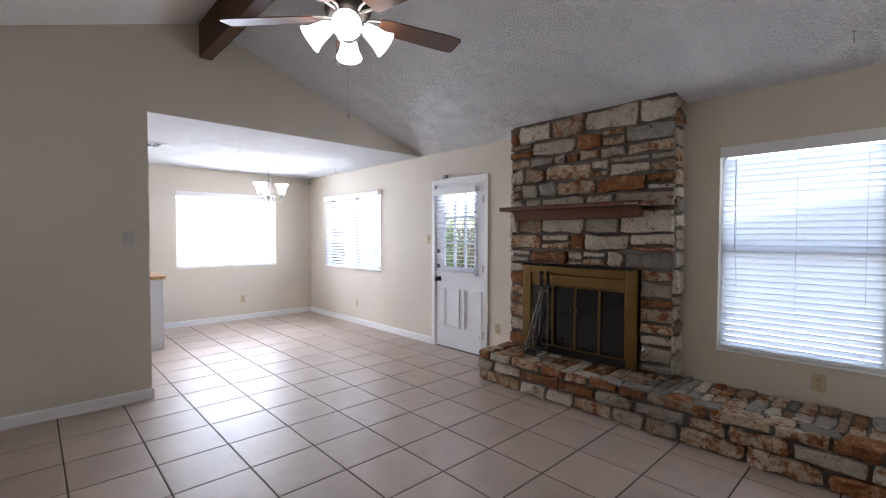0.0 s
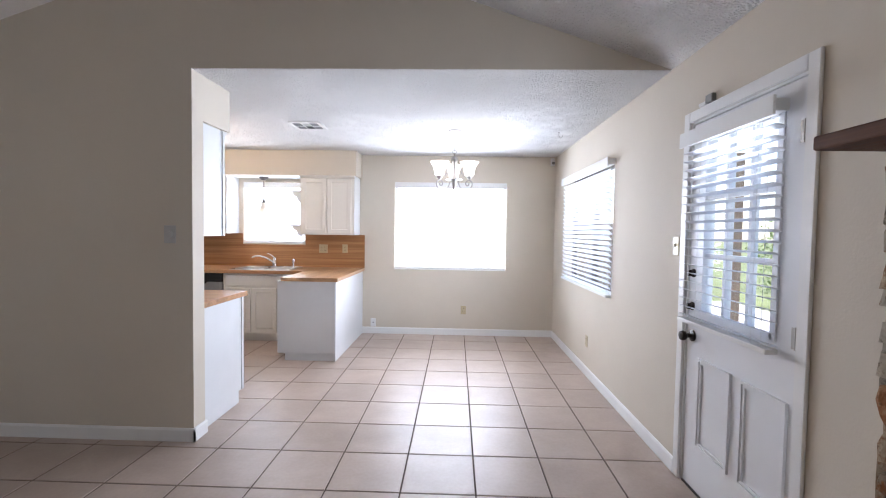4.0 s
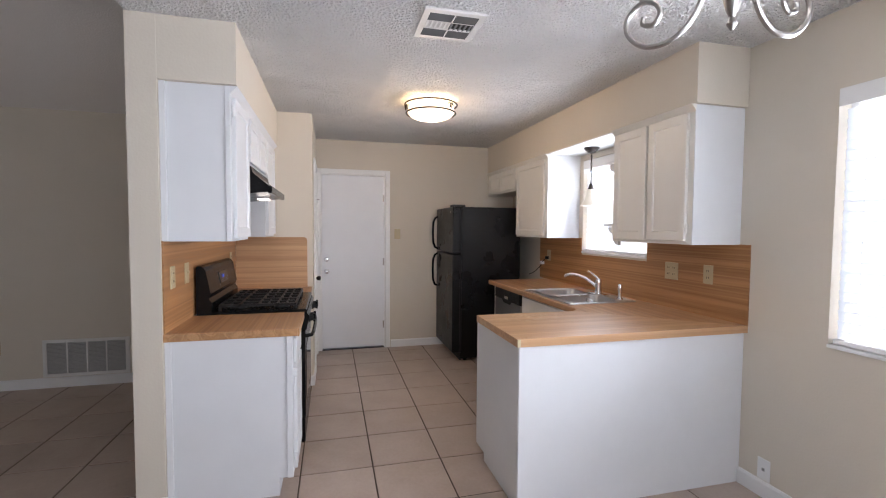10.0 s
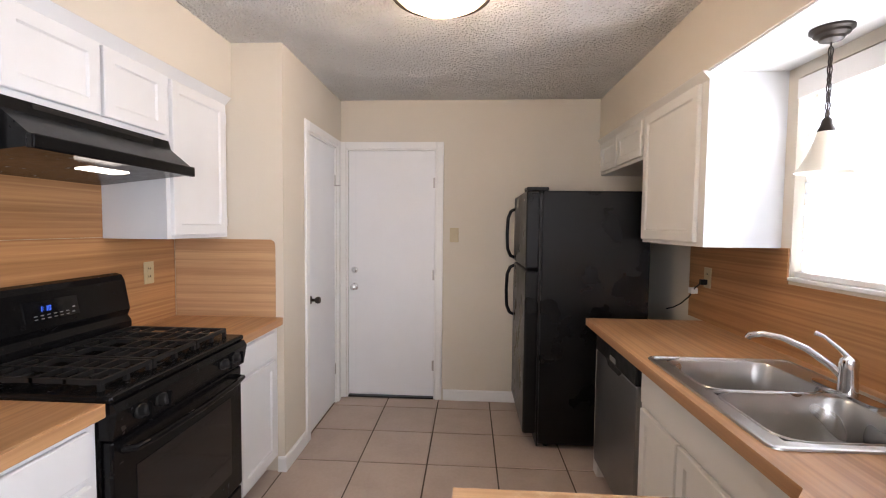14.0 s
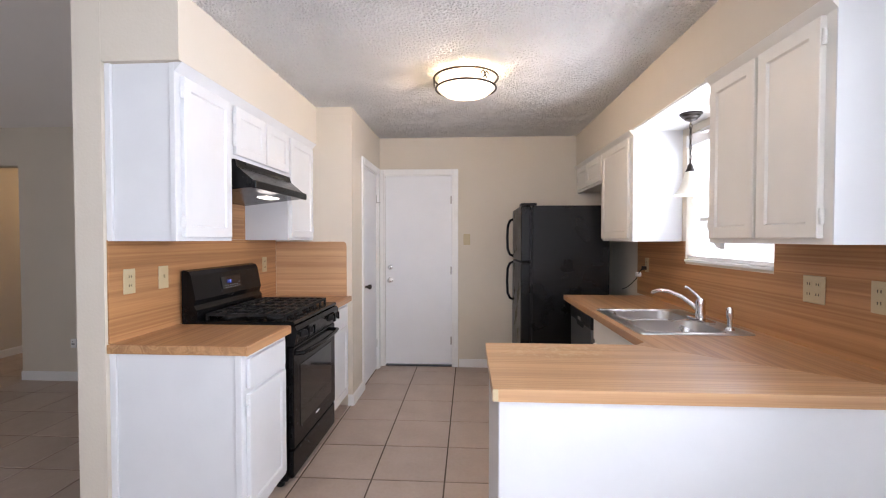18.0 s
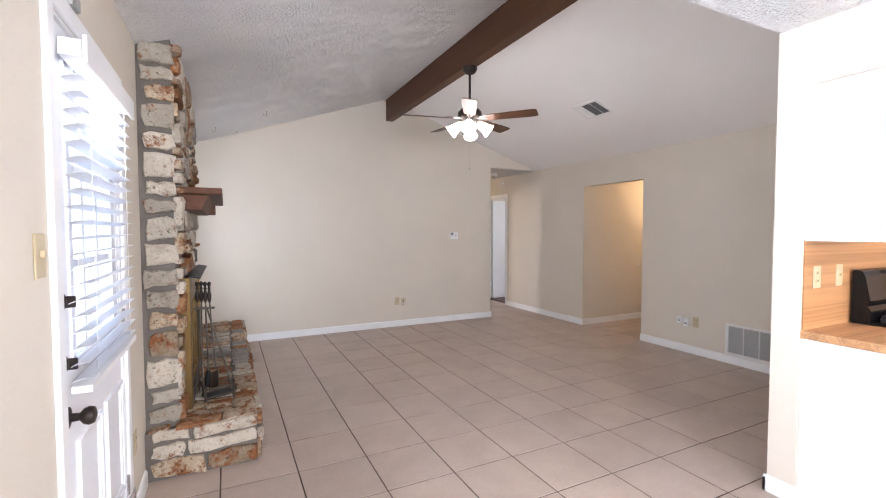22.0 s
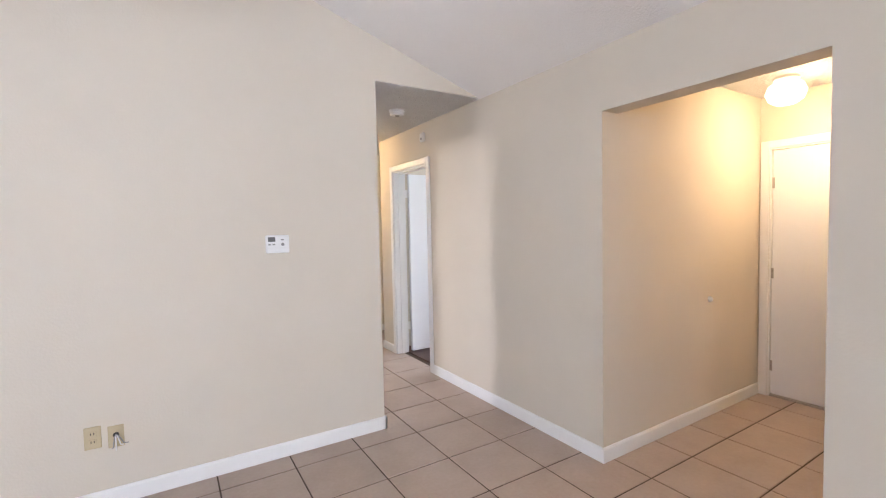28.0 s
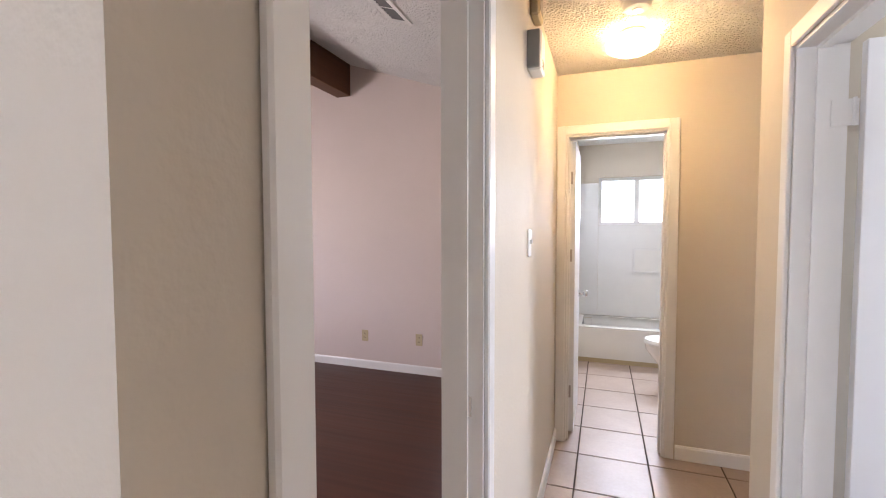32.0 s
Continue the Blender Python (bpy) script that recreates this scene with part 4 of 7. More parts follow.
# fire tools
tools = thing("fireplace_tool_set", (5.33, 4.52, 0.295), "bronze fireplace tools on a stand upon the stone hearth", "fireplace tools")
cx, cy, cz = 5.33, 4.52, 0.297
corners = [Vector((cx - 0.085, cy + 0.01, cz)), Vector((cx - 0.06, cy - 0.10, cz)), Vector((cx + 0.10, cy - 0.035, cz)), Vector((cx + 0.08, cy + 0.085, cz))]
for k in range(4):
    for zz in (0.018, 0.075):
        up = Vector((0, 0, zz))
        part("base_rail", fresh(tube, [corners[k] + up, corners[(k + 1) % 4] + up], 0.0055, 8), PEWTER, tools, smooth=True)
    part("foot", fresh(lathe, corners[k], [(0.010, 0), (0.010, 0.012), (0.006, 0.016), (0.006, 0.082), (0.010, 0.088), (0.011, 0.098), (0.003, 0.106)], 10), PEWTER, tools, smooth=True)
part("base_plate", fresh(prism, [(p.x * 0.96 + cx * 0.04, p.y * 0.96 + cy * 0.04) for p in corners[::-1]], "z", cz + 0.006, cz + 0.014), BLACKM, tools)
gx, gy, gz = 5.425, 4.43, cz + 0.585
for p, dx in ((corners[0], -0.03), (corners[3], 0.02)):
    part("upright", fresh(tube, [p + Vector((0.01, -0.01, 0.075)), (gx + dx, gy + 0.02, gz)], 0.006, 8), PEWTER, tools, "slanting bronze upright", True)
part("hook_bar", bbox(gx - 0.075, gx + 0.05, gy - 0.012, gy + 0.03, gz, gz + 0.010, 0.003), PEWTER, tools, "flat bar with hooks")
for k, (kind, tx, ty, ex, ey, ez) in enumerate((("shovel", -0.045, 0.02, -0.075, 0.065, 0.17), ("poker", 0.030, -0.02, 0.030, 0.00, 0.09), ("tongs", 0.005, -0.02, 0.012, -0.03, 0.14), ("brush", -0.020, 0.015, -0.03, 0.04, 0.16))):
    top, foot = Vector((gx + tx, gy + ty, cz + 0.64)), Vector((gx + ex, gy + ey, cz + ez))
    t = part(kind, fresh(tube, [top, foot], 0.0052, 8), PEWTER, tools, "", True)
    part("grip", fresh(lathe, top - Vector((0, 0, 0.01)), [(0.006, 0), (0.012, 0.02), (0.014, 0.055), (0.007, 0.085), (0.011, 0.097), (0.006, 0.106), (0.013, 0.122), (0.011, 0.136), (0.003, 0.143)], 12), BRONZE, t, "turned dark bronze grip", True)
    if kind == "shovel":
        q = bmesh.new()
        bmesh.ops.create_grid(q, x_segments=4, y_segments=4, size=0.5)
        for v in q.verts:
            x, y = v.co.x, v.co.y
            v.co = foot + Vector((-0.02 * (1 - 4 * x * x) + 0.01 + x * 0.05, x * 0.09, -0.13 * (y + 0.5) + 0.02 * (4 * x * x) * (y + 0.5)))
        bmesh.ops.solidify(q, geom=q.faces[:], thickness=0.003)
        part("blade", q, PEWTER, t, "broad dark metal shovel pan", True)
    elif kind == "brush":
        part("bristles", fresh(lathe, foot - Vector((0, 0, 0.10)), [(0.030, 0), (0.032, 0.03), (0.024, 0.07), (0.010, 0.11)], 14), BLACKM, t, "black bristles", True)
    elif kind == "poker":
        part("hook", fresh(tube, [foot, foot - Vector((0, 0, 0.07)), foot + Vector((0, 0.03, -0.05))], 0.005, 6), PEWTER, t)
    else:
        for w in (-1, 1):
            part("jaw", fresh(tube, [foot, foot + Vector((0.014 * w, 0.02, -0.05)), foot + Vector((0.003 * w, 0.005, -0.10))], 0.0045, 6), PEWTER, t)

# ---- ceiling fan ----
fan = thing("ceiling_fan", (3.118, 4.07, 2.995), "bronze ceiling fan with five walnut blades and lit glass shades", "ceiling fan")
fx, fy = 3.118, 4.07
part("canopy", fresh(lathe, (fx, fy, 2.995), [(0.070, 0), (0.072, -0.015), (0.066, -0.035), (0.050, -0.055), (0.022, -0.068)], 24), BRONZE, fan, smooth=True)
part("down_rod", fresh(tube, [(fx, fy, 2.93), (fx, fy, 2.615)], 0.012, 12), BRONZE, fan, smooth=True)
part("motor_housing", fresh(lathe, (fx, fy, 2.615), [(0.02, 0.02), (0.035, 0), (0.085, -0.02), (0.115, -0.05), (0.118, -0.085), (0.10, -0.115), (0.065, -0.13)], 28), BRONZE, fan, smooth=True)
part("light_hub", fresh(lathe, (fx, fy, 2.485), [(0.06, 0.0), (0.062, -0.03), (0.05, -0.06), (0.062, -0.075), (0.045, -0.10), (0.012, -0.112)], 24), NICKEL, fan, smooth=True)
for k in range(5):
    a = radians(60 + 72 * k)
    ca, sa = math.cos(a), math.sin(a)
    bm = bmesh.new()
    outline = [(0.17, -0.050), (0.22, -0.058), (0.57, -0.070), (0.64, -0.066), (0.655, -0.05), (0.655, 0.05), (0.64, 0.066), (0.57, 0.070), (0.22, 0.058), (0.17, 0.050)]
    prism(bm, outline, "z", -0.003, 0.003)
    turn = Matrix.Translation((fx, fy, 2.50)) @ Matrix.Rotation(a, 4, "Z") @ Matrix.Rotation(radians(-12), 4, "X")
    me = mesh_of("blade", bm, BLADE)
    bl = new("blade", me)
    bl.parent = fan
    bl.matrix_local = Matrix.Translation(-Vector(ORIGIN[fan.name])) @ turn
    ir = bmesh.new()
    tube(ir, [(0.07, 0, 0.0), (0.13, 0.022, 0.006), (0.20, 0.03, 0.006), (0.235, 0, 0.006), (0.20, -0.03, 0.006), (0.13, -0.022, 0.006), (0.07, 0, 0.0)], 0.007, 8)
    me = mesh_of("blade_iron", ir, NICKEL, (0, 0, 0), True)
    io = new("blade_iron", me)
    io.parent = bl
for k in range(4):
    a = radians(57 + 90 * k)
    ca, sa = math.cos(a), math.sin(a)
    elbow = Vector((fx + ca * 0.09, fy + sa * 0.09, 2.45))
    part("light_arm", fresh(tube, [(fx + ca * 0.03, fy + sa * 0.03, 2.46), elbow, elbow + Vector((ca * 0.012, sa * 0.012, -0.02))], 0.010, 8), NICKEL, fan, smooth=True)
    sh = part("light_shade", fresh(lathe, elbow, [(0.024, -0.01), (0.034, 0.008), (0.043, 0.045), (0.052, 0.09), (0.069, 0.125), (0.066, 0.125), (0.048, 0.09), (0.030, 0.03)], 24, (ca * 0.80, sa * 0.80, -0.60), cap1=True), SHADE_FAN, fan, "lit frosted glass shade", True)
bm = bmesh.new()
for dx in (0.02,):
    tube(bm, [(fx + dx, fy + 0.03, 2.385), (fx + dx, fy + 0.03, 2.03)], 0.0008, 5)
    lathe(bm, (fx + dx, fy + 0.03, 2.0), [(0.002, 0.03), (0.005, 0.02), (0.005, 0.008), (0.002, 0)], 8)
part("pull_chain", bm, NICKEL, fan)

# ---- hooks screwed into the ceilings ----
def ceiling_hook(x, y, z):
    bm = bmesh.new()
    tube(bm, [(x, y, z + 0.004), (x, y, z - 0.03), (x + 0.004, y, z - 0.045), (x + 0.02, y, z - 0.055), (x + 0.033, y, z - 0.042), (x + 0.033, y, z - 0.028)], 0.0028, 6)
    lathe(bm, (x, y, z + 0.002), [(0.010, 0), (0.009, -0.006), (0.004, -0.009)], 10)
    single("ceiling_hook", bm, NICKEL, (x, y, z), "small metal plant hook screwed into the ceiling", "hook", "ceiling hooks", "", True)


def vault(x):
    return RZ - SLOPE * abs(x - RX)


for x, y in ((4.84, 2.58), (5.35, 2.34), (5.13, 1.87), (2.17, 2.15)):
    ceiling_hook(x, y, vault(x))
ceiling_hook(5.40, 8.24, ZC - 0.004)

# ---- kitchen ----
def front(axis, face, out, u0, u1, d0, d1, z0, z1, bev=0.003):
    """A box on a cabinet face: u along it, d outwards."""
    a, b = sorted((face + out * d0, face + out * d1))
    return bbox(*((a, b, u0, u1) if axis == "x" else (u0, u1, a, b)), z0, z1, bev, 1)


def shaker(parent, axis, face, out, u0, u1, z0, z1, mat, hinge=None, name="door"):
    """A framed door with a sunken panel; hinges on the side u = hinge."""
    rail = 0.055 if min(u1 - u0, z1 - z0) > 0.2 else 0.034
    def at(u, d, z):
        return (face + out * d, u, z) if axis == "x" else (u, face + out * d, z)
    bm = bmesh.new()
    loops = []
    for m, d in ((0.0, 0.001), (0.0, 0.017), (0.003, 0.020), (rail - 0.006, 0.020), (rail, 0.012), (rail, 0.001)):
        loops.append([bm.verts.new(at(u, d, z)) for u, z in ((u0 + m, z0 + m), (u1 - m, z0 + m), (u1 - m, z1 - m), (u0 + m, z1 - m))])
    for p, q in zip(loops, loops[1:] + loops[:1]):
        bridge(bm, p, q)
    d = part(name, bm, mat, parent)
    part("panel", front(axis, face, out, u0 + rail - 0.004, u1 - rail + 0.004, 0.001, 0.011, z0 + rail - 0.004, z1 - rail + 0.004, 0), mat, d)
    if hinge is not None:
        for z in (z0 + 0.07, z1 - 0.07):
            p = [face + out * 0.012] * 2
            a = [(p[0], hinge, z - 0.025), (p[0], hinge, z + 0.025)] if axis == "x" else [(hinge, p[0], z - 0.025), (hinge, p[0], z + 0.025)]
            part("hinge", fresh(tube, a, 0.007, 8), mat, d, smooth=True)
    return d


def slab(parent, axis, face, out, u0, u1, z0, z1, mat, name="drawer_front"):
    return part(name, front(axis, face, out, u0, u1, 0.001, 0.019, z0, z1, 0.004), mat, parent)


YF = 7.25  # face of the base cabinets on the stove side
base_l = thing("base_cabinet", (2.38, 6.95, 0), "white painted base cabinet at the end of the stove run", "cabinet", "kitchen base cabinets")
bm = bmesh.new()
box(bm, 2.18, 2.63, YK + 0.001, YF, 0.095, 0.861)
box(bm, 2.18, 2.63, YK + 0.001, YF - 0.07, 0.0, 0.095)
part("body", bm, CAB, base_l)
part("side_trim", bbox(2.631, 2.642, YK + 0.001, YK + 0.03, 0, 0.861, 0.003), CAB, base_l)
part("face_trim", bbox(2.631, 2.639, YF - 0.03, YF + 0.001, 0.095, 0.861, 0.003), CAB, base_l)
slab(base_l, "y", YF, 1, 2.215, 2.60, 0.70, 0.835, CAB)
shaker(base_l, "y", YF, 1, 2.215, 2.60, 0.125, 0.675, CAB, 2.608)
base_s = thing("base_cabinet", (1.17, 6.95, 0), "white painted base cabinet between stove and pantry wall", "cabinet", "kitchen base cabinets")
bm = bmesh.new()
box(bm, 0.951, 1.41, YK + 0.001, YF, 0.095, 0.861)
box(bm, 0.951, 1.41, YK + 0.001, YF - 0.07, 0.0, 0.095)
part("body", bm, CAB, base_s)
slab(base_s, "y", YF, 1, 1.01, 1.385, 0.70, 0.835, CAB)
shaker(base_s, "y", YF, 1, 1.01, 1.385, 0.125, 0.675, CAB, 1.0)

for x0, x1, nm in ((2.18, 2.655, "tan wood-grain laminate countertop beside the stove"), (0.951, 1.412, "tan wood-grain laminate countertop by the pantry wall")):
    ct = thing("countertop", ((x0 + x1) / 2, 6.97, 0.862), nm, "countertop")
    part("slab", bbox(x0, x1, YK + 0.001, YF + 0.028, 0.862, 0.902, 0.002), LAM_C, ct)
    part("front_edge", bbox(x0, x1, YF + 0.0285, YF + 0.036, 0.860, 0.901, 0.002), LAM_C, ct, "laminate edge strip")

# laminate backsplashes
bs = thing("backsplash", (1.7, YK, 0.902), "wood-grain laminate backsplash behind the stove", "backsplash")
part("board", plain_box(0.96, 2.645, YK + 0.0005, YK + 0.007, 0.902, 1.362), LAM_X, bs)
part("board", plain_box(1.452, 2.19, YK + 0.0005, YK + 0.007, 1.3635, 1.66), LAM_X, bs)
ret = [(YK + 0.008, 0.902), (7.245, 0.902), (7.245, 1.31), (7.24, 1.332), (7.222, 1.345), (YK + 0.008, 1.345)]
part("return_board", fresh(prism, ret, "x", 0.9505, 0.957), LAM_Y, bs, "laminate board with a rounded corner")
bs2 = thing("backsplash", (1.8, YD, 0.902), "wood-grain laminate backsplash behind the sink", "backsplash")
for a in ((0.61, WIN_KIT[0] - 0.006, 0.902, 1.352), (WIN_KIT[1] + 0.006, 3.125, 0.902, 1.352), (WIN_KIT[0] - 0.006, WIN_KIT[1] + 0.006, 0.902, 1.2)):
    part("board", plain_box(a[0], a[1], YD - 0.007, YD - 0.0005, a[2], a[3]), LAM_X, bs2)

# upper cabinets, stove side
YU = 6.965
uc = thing("wall_cabinet", (2.38, 6.81, 1.36), "white painted wall cabinet at the end of the stove run", "cabinet", "kitchen wall cabinets")
part("body", plain_box(2.19, 2.63, YK + 0.001, YU, 1.358, 2.134), CAB, uc)
part("side_trim", bbox(2.631, 2.645, YK + 0.001, YK + 0.028, 1.358, 2.134, 0.003), CAB, uc)
part("face_trim", bbox(2.631, 2.639, YU - 0.025, YU + 0.001, 1.358, 2.134, 0.003), CAB, uc)
shaker(uc, "y", YU, 1, 2.215, 2.60, 1.375, 2.085, CAB, 2.608)
uc = thing("wall_cabinet", (1.82, 6.81, 1.80), "short white two-door wall cabinet above the range hood", "cabinet", "kitchen wall cabinets")
part("body", plain_box(1.452, 2.1885, YK + 0.001, YU, 1.80, 2.134), CAB, uc)
shaker(uc, "y", YU, 1, 1.815, 2.165, 1.825, 2.085, CAB, 2.173)
shaker(uc, "y", YU, 1, 1.47, 1.80, 1.825, 2.085, CAB, 1.462)
uc = thing("wall_cabinet", (1.19, 6.81, 1.36), "white painted wall cabinet beside the range hood", "cabinet", "kitchen wall cabinets")
part("body", plain_box(0.9515, 1.4505, YK + 0.001, YU, 1.358, 2.134), CAB, uc)
shaker(uc, "y", YU, 1, 0.99, 1.425, 1.375, 2.085, CAB, 0.981)
single("cabinet_moulding", fresh(prism, [(YU, 2.095), (YU + 0.03, 2.128), (YU + 0.036, 2.134), (YU, 2.134)], "x", 0.9515, 2.639), CAB, (1.75, YU, 2.1), "white crown strip along the wall cabinets", "moulding")

# range hood
hood = thing("range_hood", (1.82, 6.9, 1.62), "black under-cabinet range hood with its lamp on", "range hood")
part("shell", fresh(prism, [(YK + 0.008, 1.799), (6.985, 1.799), (6.995, 1.76), (7.085, 1.685), (7.09, 1.648), (YK + 0.008, 1.60)], "x", 1.456, 2.186), BLACK, hood)
part("front_lip", bbox(1.450, 2.192, 7.078, 7.104, 1.640, 1.684, 0.006), BLACK, hood)
part("control_strip", bbox(1.56, 2.08, 6.978, 6.99, 1.772, 1.795, 0.003), BLACKM, hood)
part("lamp", fresh(prism, [(6.98, 1.62), (7.04, 1.625), (7.04, 1.618), (6.98, 1.613)], "x", 1.76, 1.93), HOODLAMP, hood, "lit hood lamp")

# stove
st = thing("gas_stove", (1.795, 7.0, 0), "black freestanding gas range with cast-iron grates", "stove")
sx0, sx1 = 1.417, 2.173
part("body", bbox(sx0, sx1, YK + 0.02, 7.255, 0.04, 0.895, 0.006), BLACK, st)
part("cooktop", bbox(sx0 - 0.004, sx1 + 0.004, YK + 0.06, 7.30, 0.896, 0.918, 0.008), BLACK, st)
part("control_panel", fresh(prism, [(7.256, 0.895), (7.302, 0.893), (7.315, 0.87), (7.298, 0.785), (7.256, 0.785)], "x", sx0, sx1), BLACK, st)
for x in (2.075, 1.985, 1.605, 1.515):
    k = part("knob", fresh(lathe, (x, 7.305, 0.838), [(0.025, 0), (0.025, 0.008), (0.020, 0.012), (0.019, 0.032), (0.015, 0.036)], 16, (0, 1, 0.15)), BLACKM, st, smooth=True)
    part("pointer", plain_box(x - 0.004, x + 0.004, 7.335, 7.350, 0.818, 0.868), BLACK, k)
door = part("oven_door", bbox(sx0 + 0.006, sx1 - 0.006, 7.257, 7.290, 0.215, 0.775, 0.008), BLACK, st)
part("oven_window", bbox(sx0 + 0.10, sx1 - 0.10, 7.2895, 7.2925, 0.31, 0.66, 0.001), OVENGLASS, door, "dark oven glass")
part("handle", fresh(tube, [(sx0 + 0.05, 7.288, 0.735), (sx0 + 0.06, 7.325, 0.738), (sx0 + 0.14, 7.333, 0.735), (1.795, 7.336, 0.73), (sx1 - 0.14, 7.333, 0.735), (sx1 - 0.06, 7.325, 0.738), (sx1 - 0.05, 7.288, 0.735)], 0.012, 10), BLACK, door, smooth=True)
part("badge", plain_box(1.765, 1.825, 7.2925, 7.2935, 0.283, 0.292), WHITEP, door)
part("drawer", bbox(sx0 + 0.006, sx1 - 0.006, 7.257, 7.286, 0.055, 0.205, 0.008), BLACK, st)
for x in (sx0 + 0.04, sx1 - 0.04):
    for y in (6.74, 7.20):
        part("foot", fresh(lathe, (x, y, 0), [(0.022, 0), (0.022, 0.012), (0.012, 0.016), (0.012, 0.042)], 12), BLACKM, st)
bg = part("backguard", fresh(prism, [(YK + 0.022, 0.90), (YK + 0.105, 0.90), (YK + 0.105, 0.975), (YK + 0.088, 1.0), (YK + 0.100, 1.03), (YK + 0.075, 1.165), (YK + 0.062, 1.188), (YK + 0.035, 1.196), (YK + 0.022, 1.19)], "x", sx0 - 0.002, sx1 + 0.002), BLACK, st)
part("control_display", fresh(prism, [(YK + 0.0983, 1.06), (YK + 0.0845, 1.135), (YK + 0.0795, 1.135), (YK + 0.0935, 1.06)], "x", 1.68, 1.90), OVENGLASS, bg, "dark touch panel")


def segment_digits(text, x, z, h, y):
    """Seven-segment clock figures, reading along -x."""
    on = {"0": "abcdef", "1": "bc", "2": "abged", "8": "abcdefg"}
    w, t = h * 0.5, h * 0.13
    seg = {"a": (0, w, h - t, h), "d": (0, w, 0, t), "g": (0, w, h / 2 - t / 2, h / 2 + t / 2), "b": (w - t, w, h / 2, h), "c": (w - t, w, 0, h / 2), "f": (0, t, h / 2, h), "e": (0, t, 0, h / 2)}
    bm = bmesh.new()
    for ch in text:
        if ch == ":":
            for zz in (h * 0.3, h * 0.65):
                box(bm, x - t, x, y, y + 0.001, z + zz, z + zz + t)
            x -= t * 2.4
            continue
        for s in on[ch]:
            a, b, c, d = seg[s]
            box(bm, x - b, x - a, y, y + 0.001, z + c, z + d)
        x -= w * 1.45
    return bm


part("clock", segment_digits("1:10", 1.845, 1.094, 0.02, YK + 0.0935), CLOCK, bg, "blue lit clock figures")
bm = bmesh.new()
for i in range(2):
    for j in range(7):
        box(bm, 1.70 - 0.0, 1.712, YK + 0.0955, YK + 0.0965, 1.07 + i * 0.02, 1.074 + i * 0.02) if j == 0 else box(bm, 1.70 + j * 0.026, 1.712 + j * 0.026, YK + 0.0945 if i else YK + 0.0965, YK + 0.0965 if i else YK + 0.0985, 1.066 + i * 0.012, 1.069 + i * 0.012)
part("button_marks", bm, GREYP, bg)
for k, (x0, x1) in enumerate(((sx0 + 0.035, 1.665), (1.675, 1.915), (1.925, sx1 - 0.035))):
    g = bmesh.new()
    for y in (6.79, 6.90, 7.01, 7.12, 7.23):
        box(g, x0, x1, y - 0.006, y + 0.006, 0.938, 0.954)
    for x in (x0 + 0.006, (x0 + x1) / 2, x1 - 0.006):
        box(g, x - 0.006, x + 0.006, 6.79, 7.23, 0.9385, 0.9545)
        for y in (6.79, 7.23):
            box(g, x - 0.007, x + 0.007, y - 0.007, y + 0.007, 0.919, 0.94)
    for y in (6.845, 7.065, 7.175):
        box(g, x0 + 0.03, x0 + 0.10, y - 0.004, y + 0.004, 0.940, 0.9535)
        box(g, x1 - 0.10, x1 - 0.03, y - 0.004, y + 0.004, 0.940, 0.9535)
    part("grate", g, IRON, st, "cast-iron burner grate")
for x in (1.545, 2.045):
    for y in (6.88, 7.14):
        part("burner", fresh(lathe, (x, y, 0.918), [(0.048, 0), (0.045, 0.010), (0.034, 0.012), (0.034, 0.018), (0.03, 0.021)], 20), IRON, st, smooth=True)
part("burner", fresh(lathe, (1.795, 7.01, 0.918), [(0.05, 0), (0.045, 0.010), (0.034, 0.012), (0.03, 0.018)], 20), IRON, st, smooth=True)

# refrigerator
fr = thing("refrigerator", (0.18, 9.1, 0), "black top-freezer refrigerator with worn, smudged side", "refrigerator")
rx0, rx1 = -0.172, 0.575
part("body", bbox(rx0, rx1, 8.80, 9.47, 0.03, 1.66, 0.008), FRIDGE, fr)
part("gasket", plain_box(rx0 + 0.012, rx1 - 0.012, 8.785, 8.801, 0.10, 1.64), BLACKM, fr)
for nm, z0, z1, h0, h1 in (("freezer_door", 1.165, 1.662, 1.19, 1.57), ("fridge_door", 0.095, 1.152, 0.74, 1.13)):
    d = part(nm, bbox(rx0, rx1, 8.700, 8.786, z0, z1, 0.014, 3), FRIDGE, fr)
    hx = rx0 + 0.06
    part("handle", fresh(tube, [(hx, 8.702, h0), (hx, 8.668, h0 + 0.015), (hx, 8.645, h0 + 0.07), (hx, 8.640, (h0 + h1) / 2), (hx, 8.645, h1 - 0.07), (hx, 8.668, h1 - 0.015), (hx, 8.702, h1)], 0.013, 10), BLACK, d, "bowed black handle", True)
part("hinge_cover", bbox(rx1 - 0.13, rx1 - 0.01, 8.70, 8.84, 1.661, 1.684, 0.006), BLACKM, fr)
part("kick_grille", plain_box(rx0 + 0.01, rx1 - 0.01, 8.79, 8.80, 0.012, 0.092), BLACKM, fr)
part("badge", bbox(0.455, 0.485, 8.6975, 8.701, 1.60, 1.615, 0.001), CHROME, fr)
for x in (rx0 + 0.06, rx1 - 0.06):
    for y in (8.86, 9.40):
        part("foot", fresh(lathe, (x, y, 0), [(0.02, 0), (0.02, 0.015), (0.01, 0.02), (0.01, 0.035)], 10), BLACKM, fr)

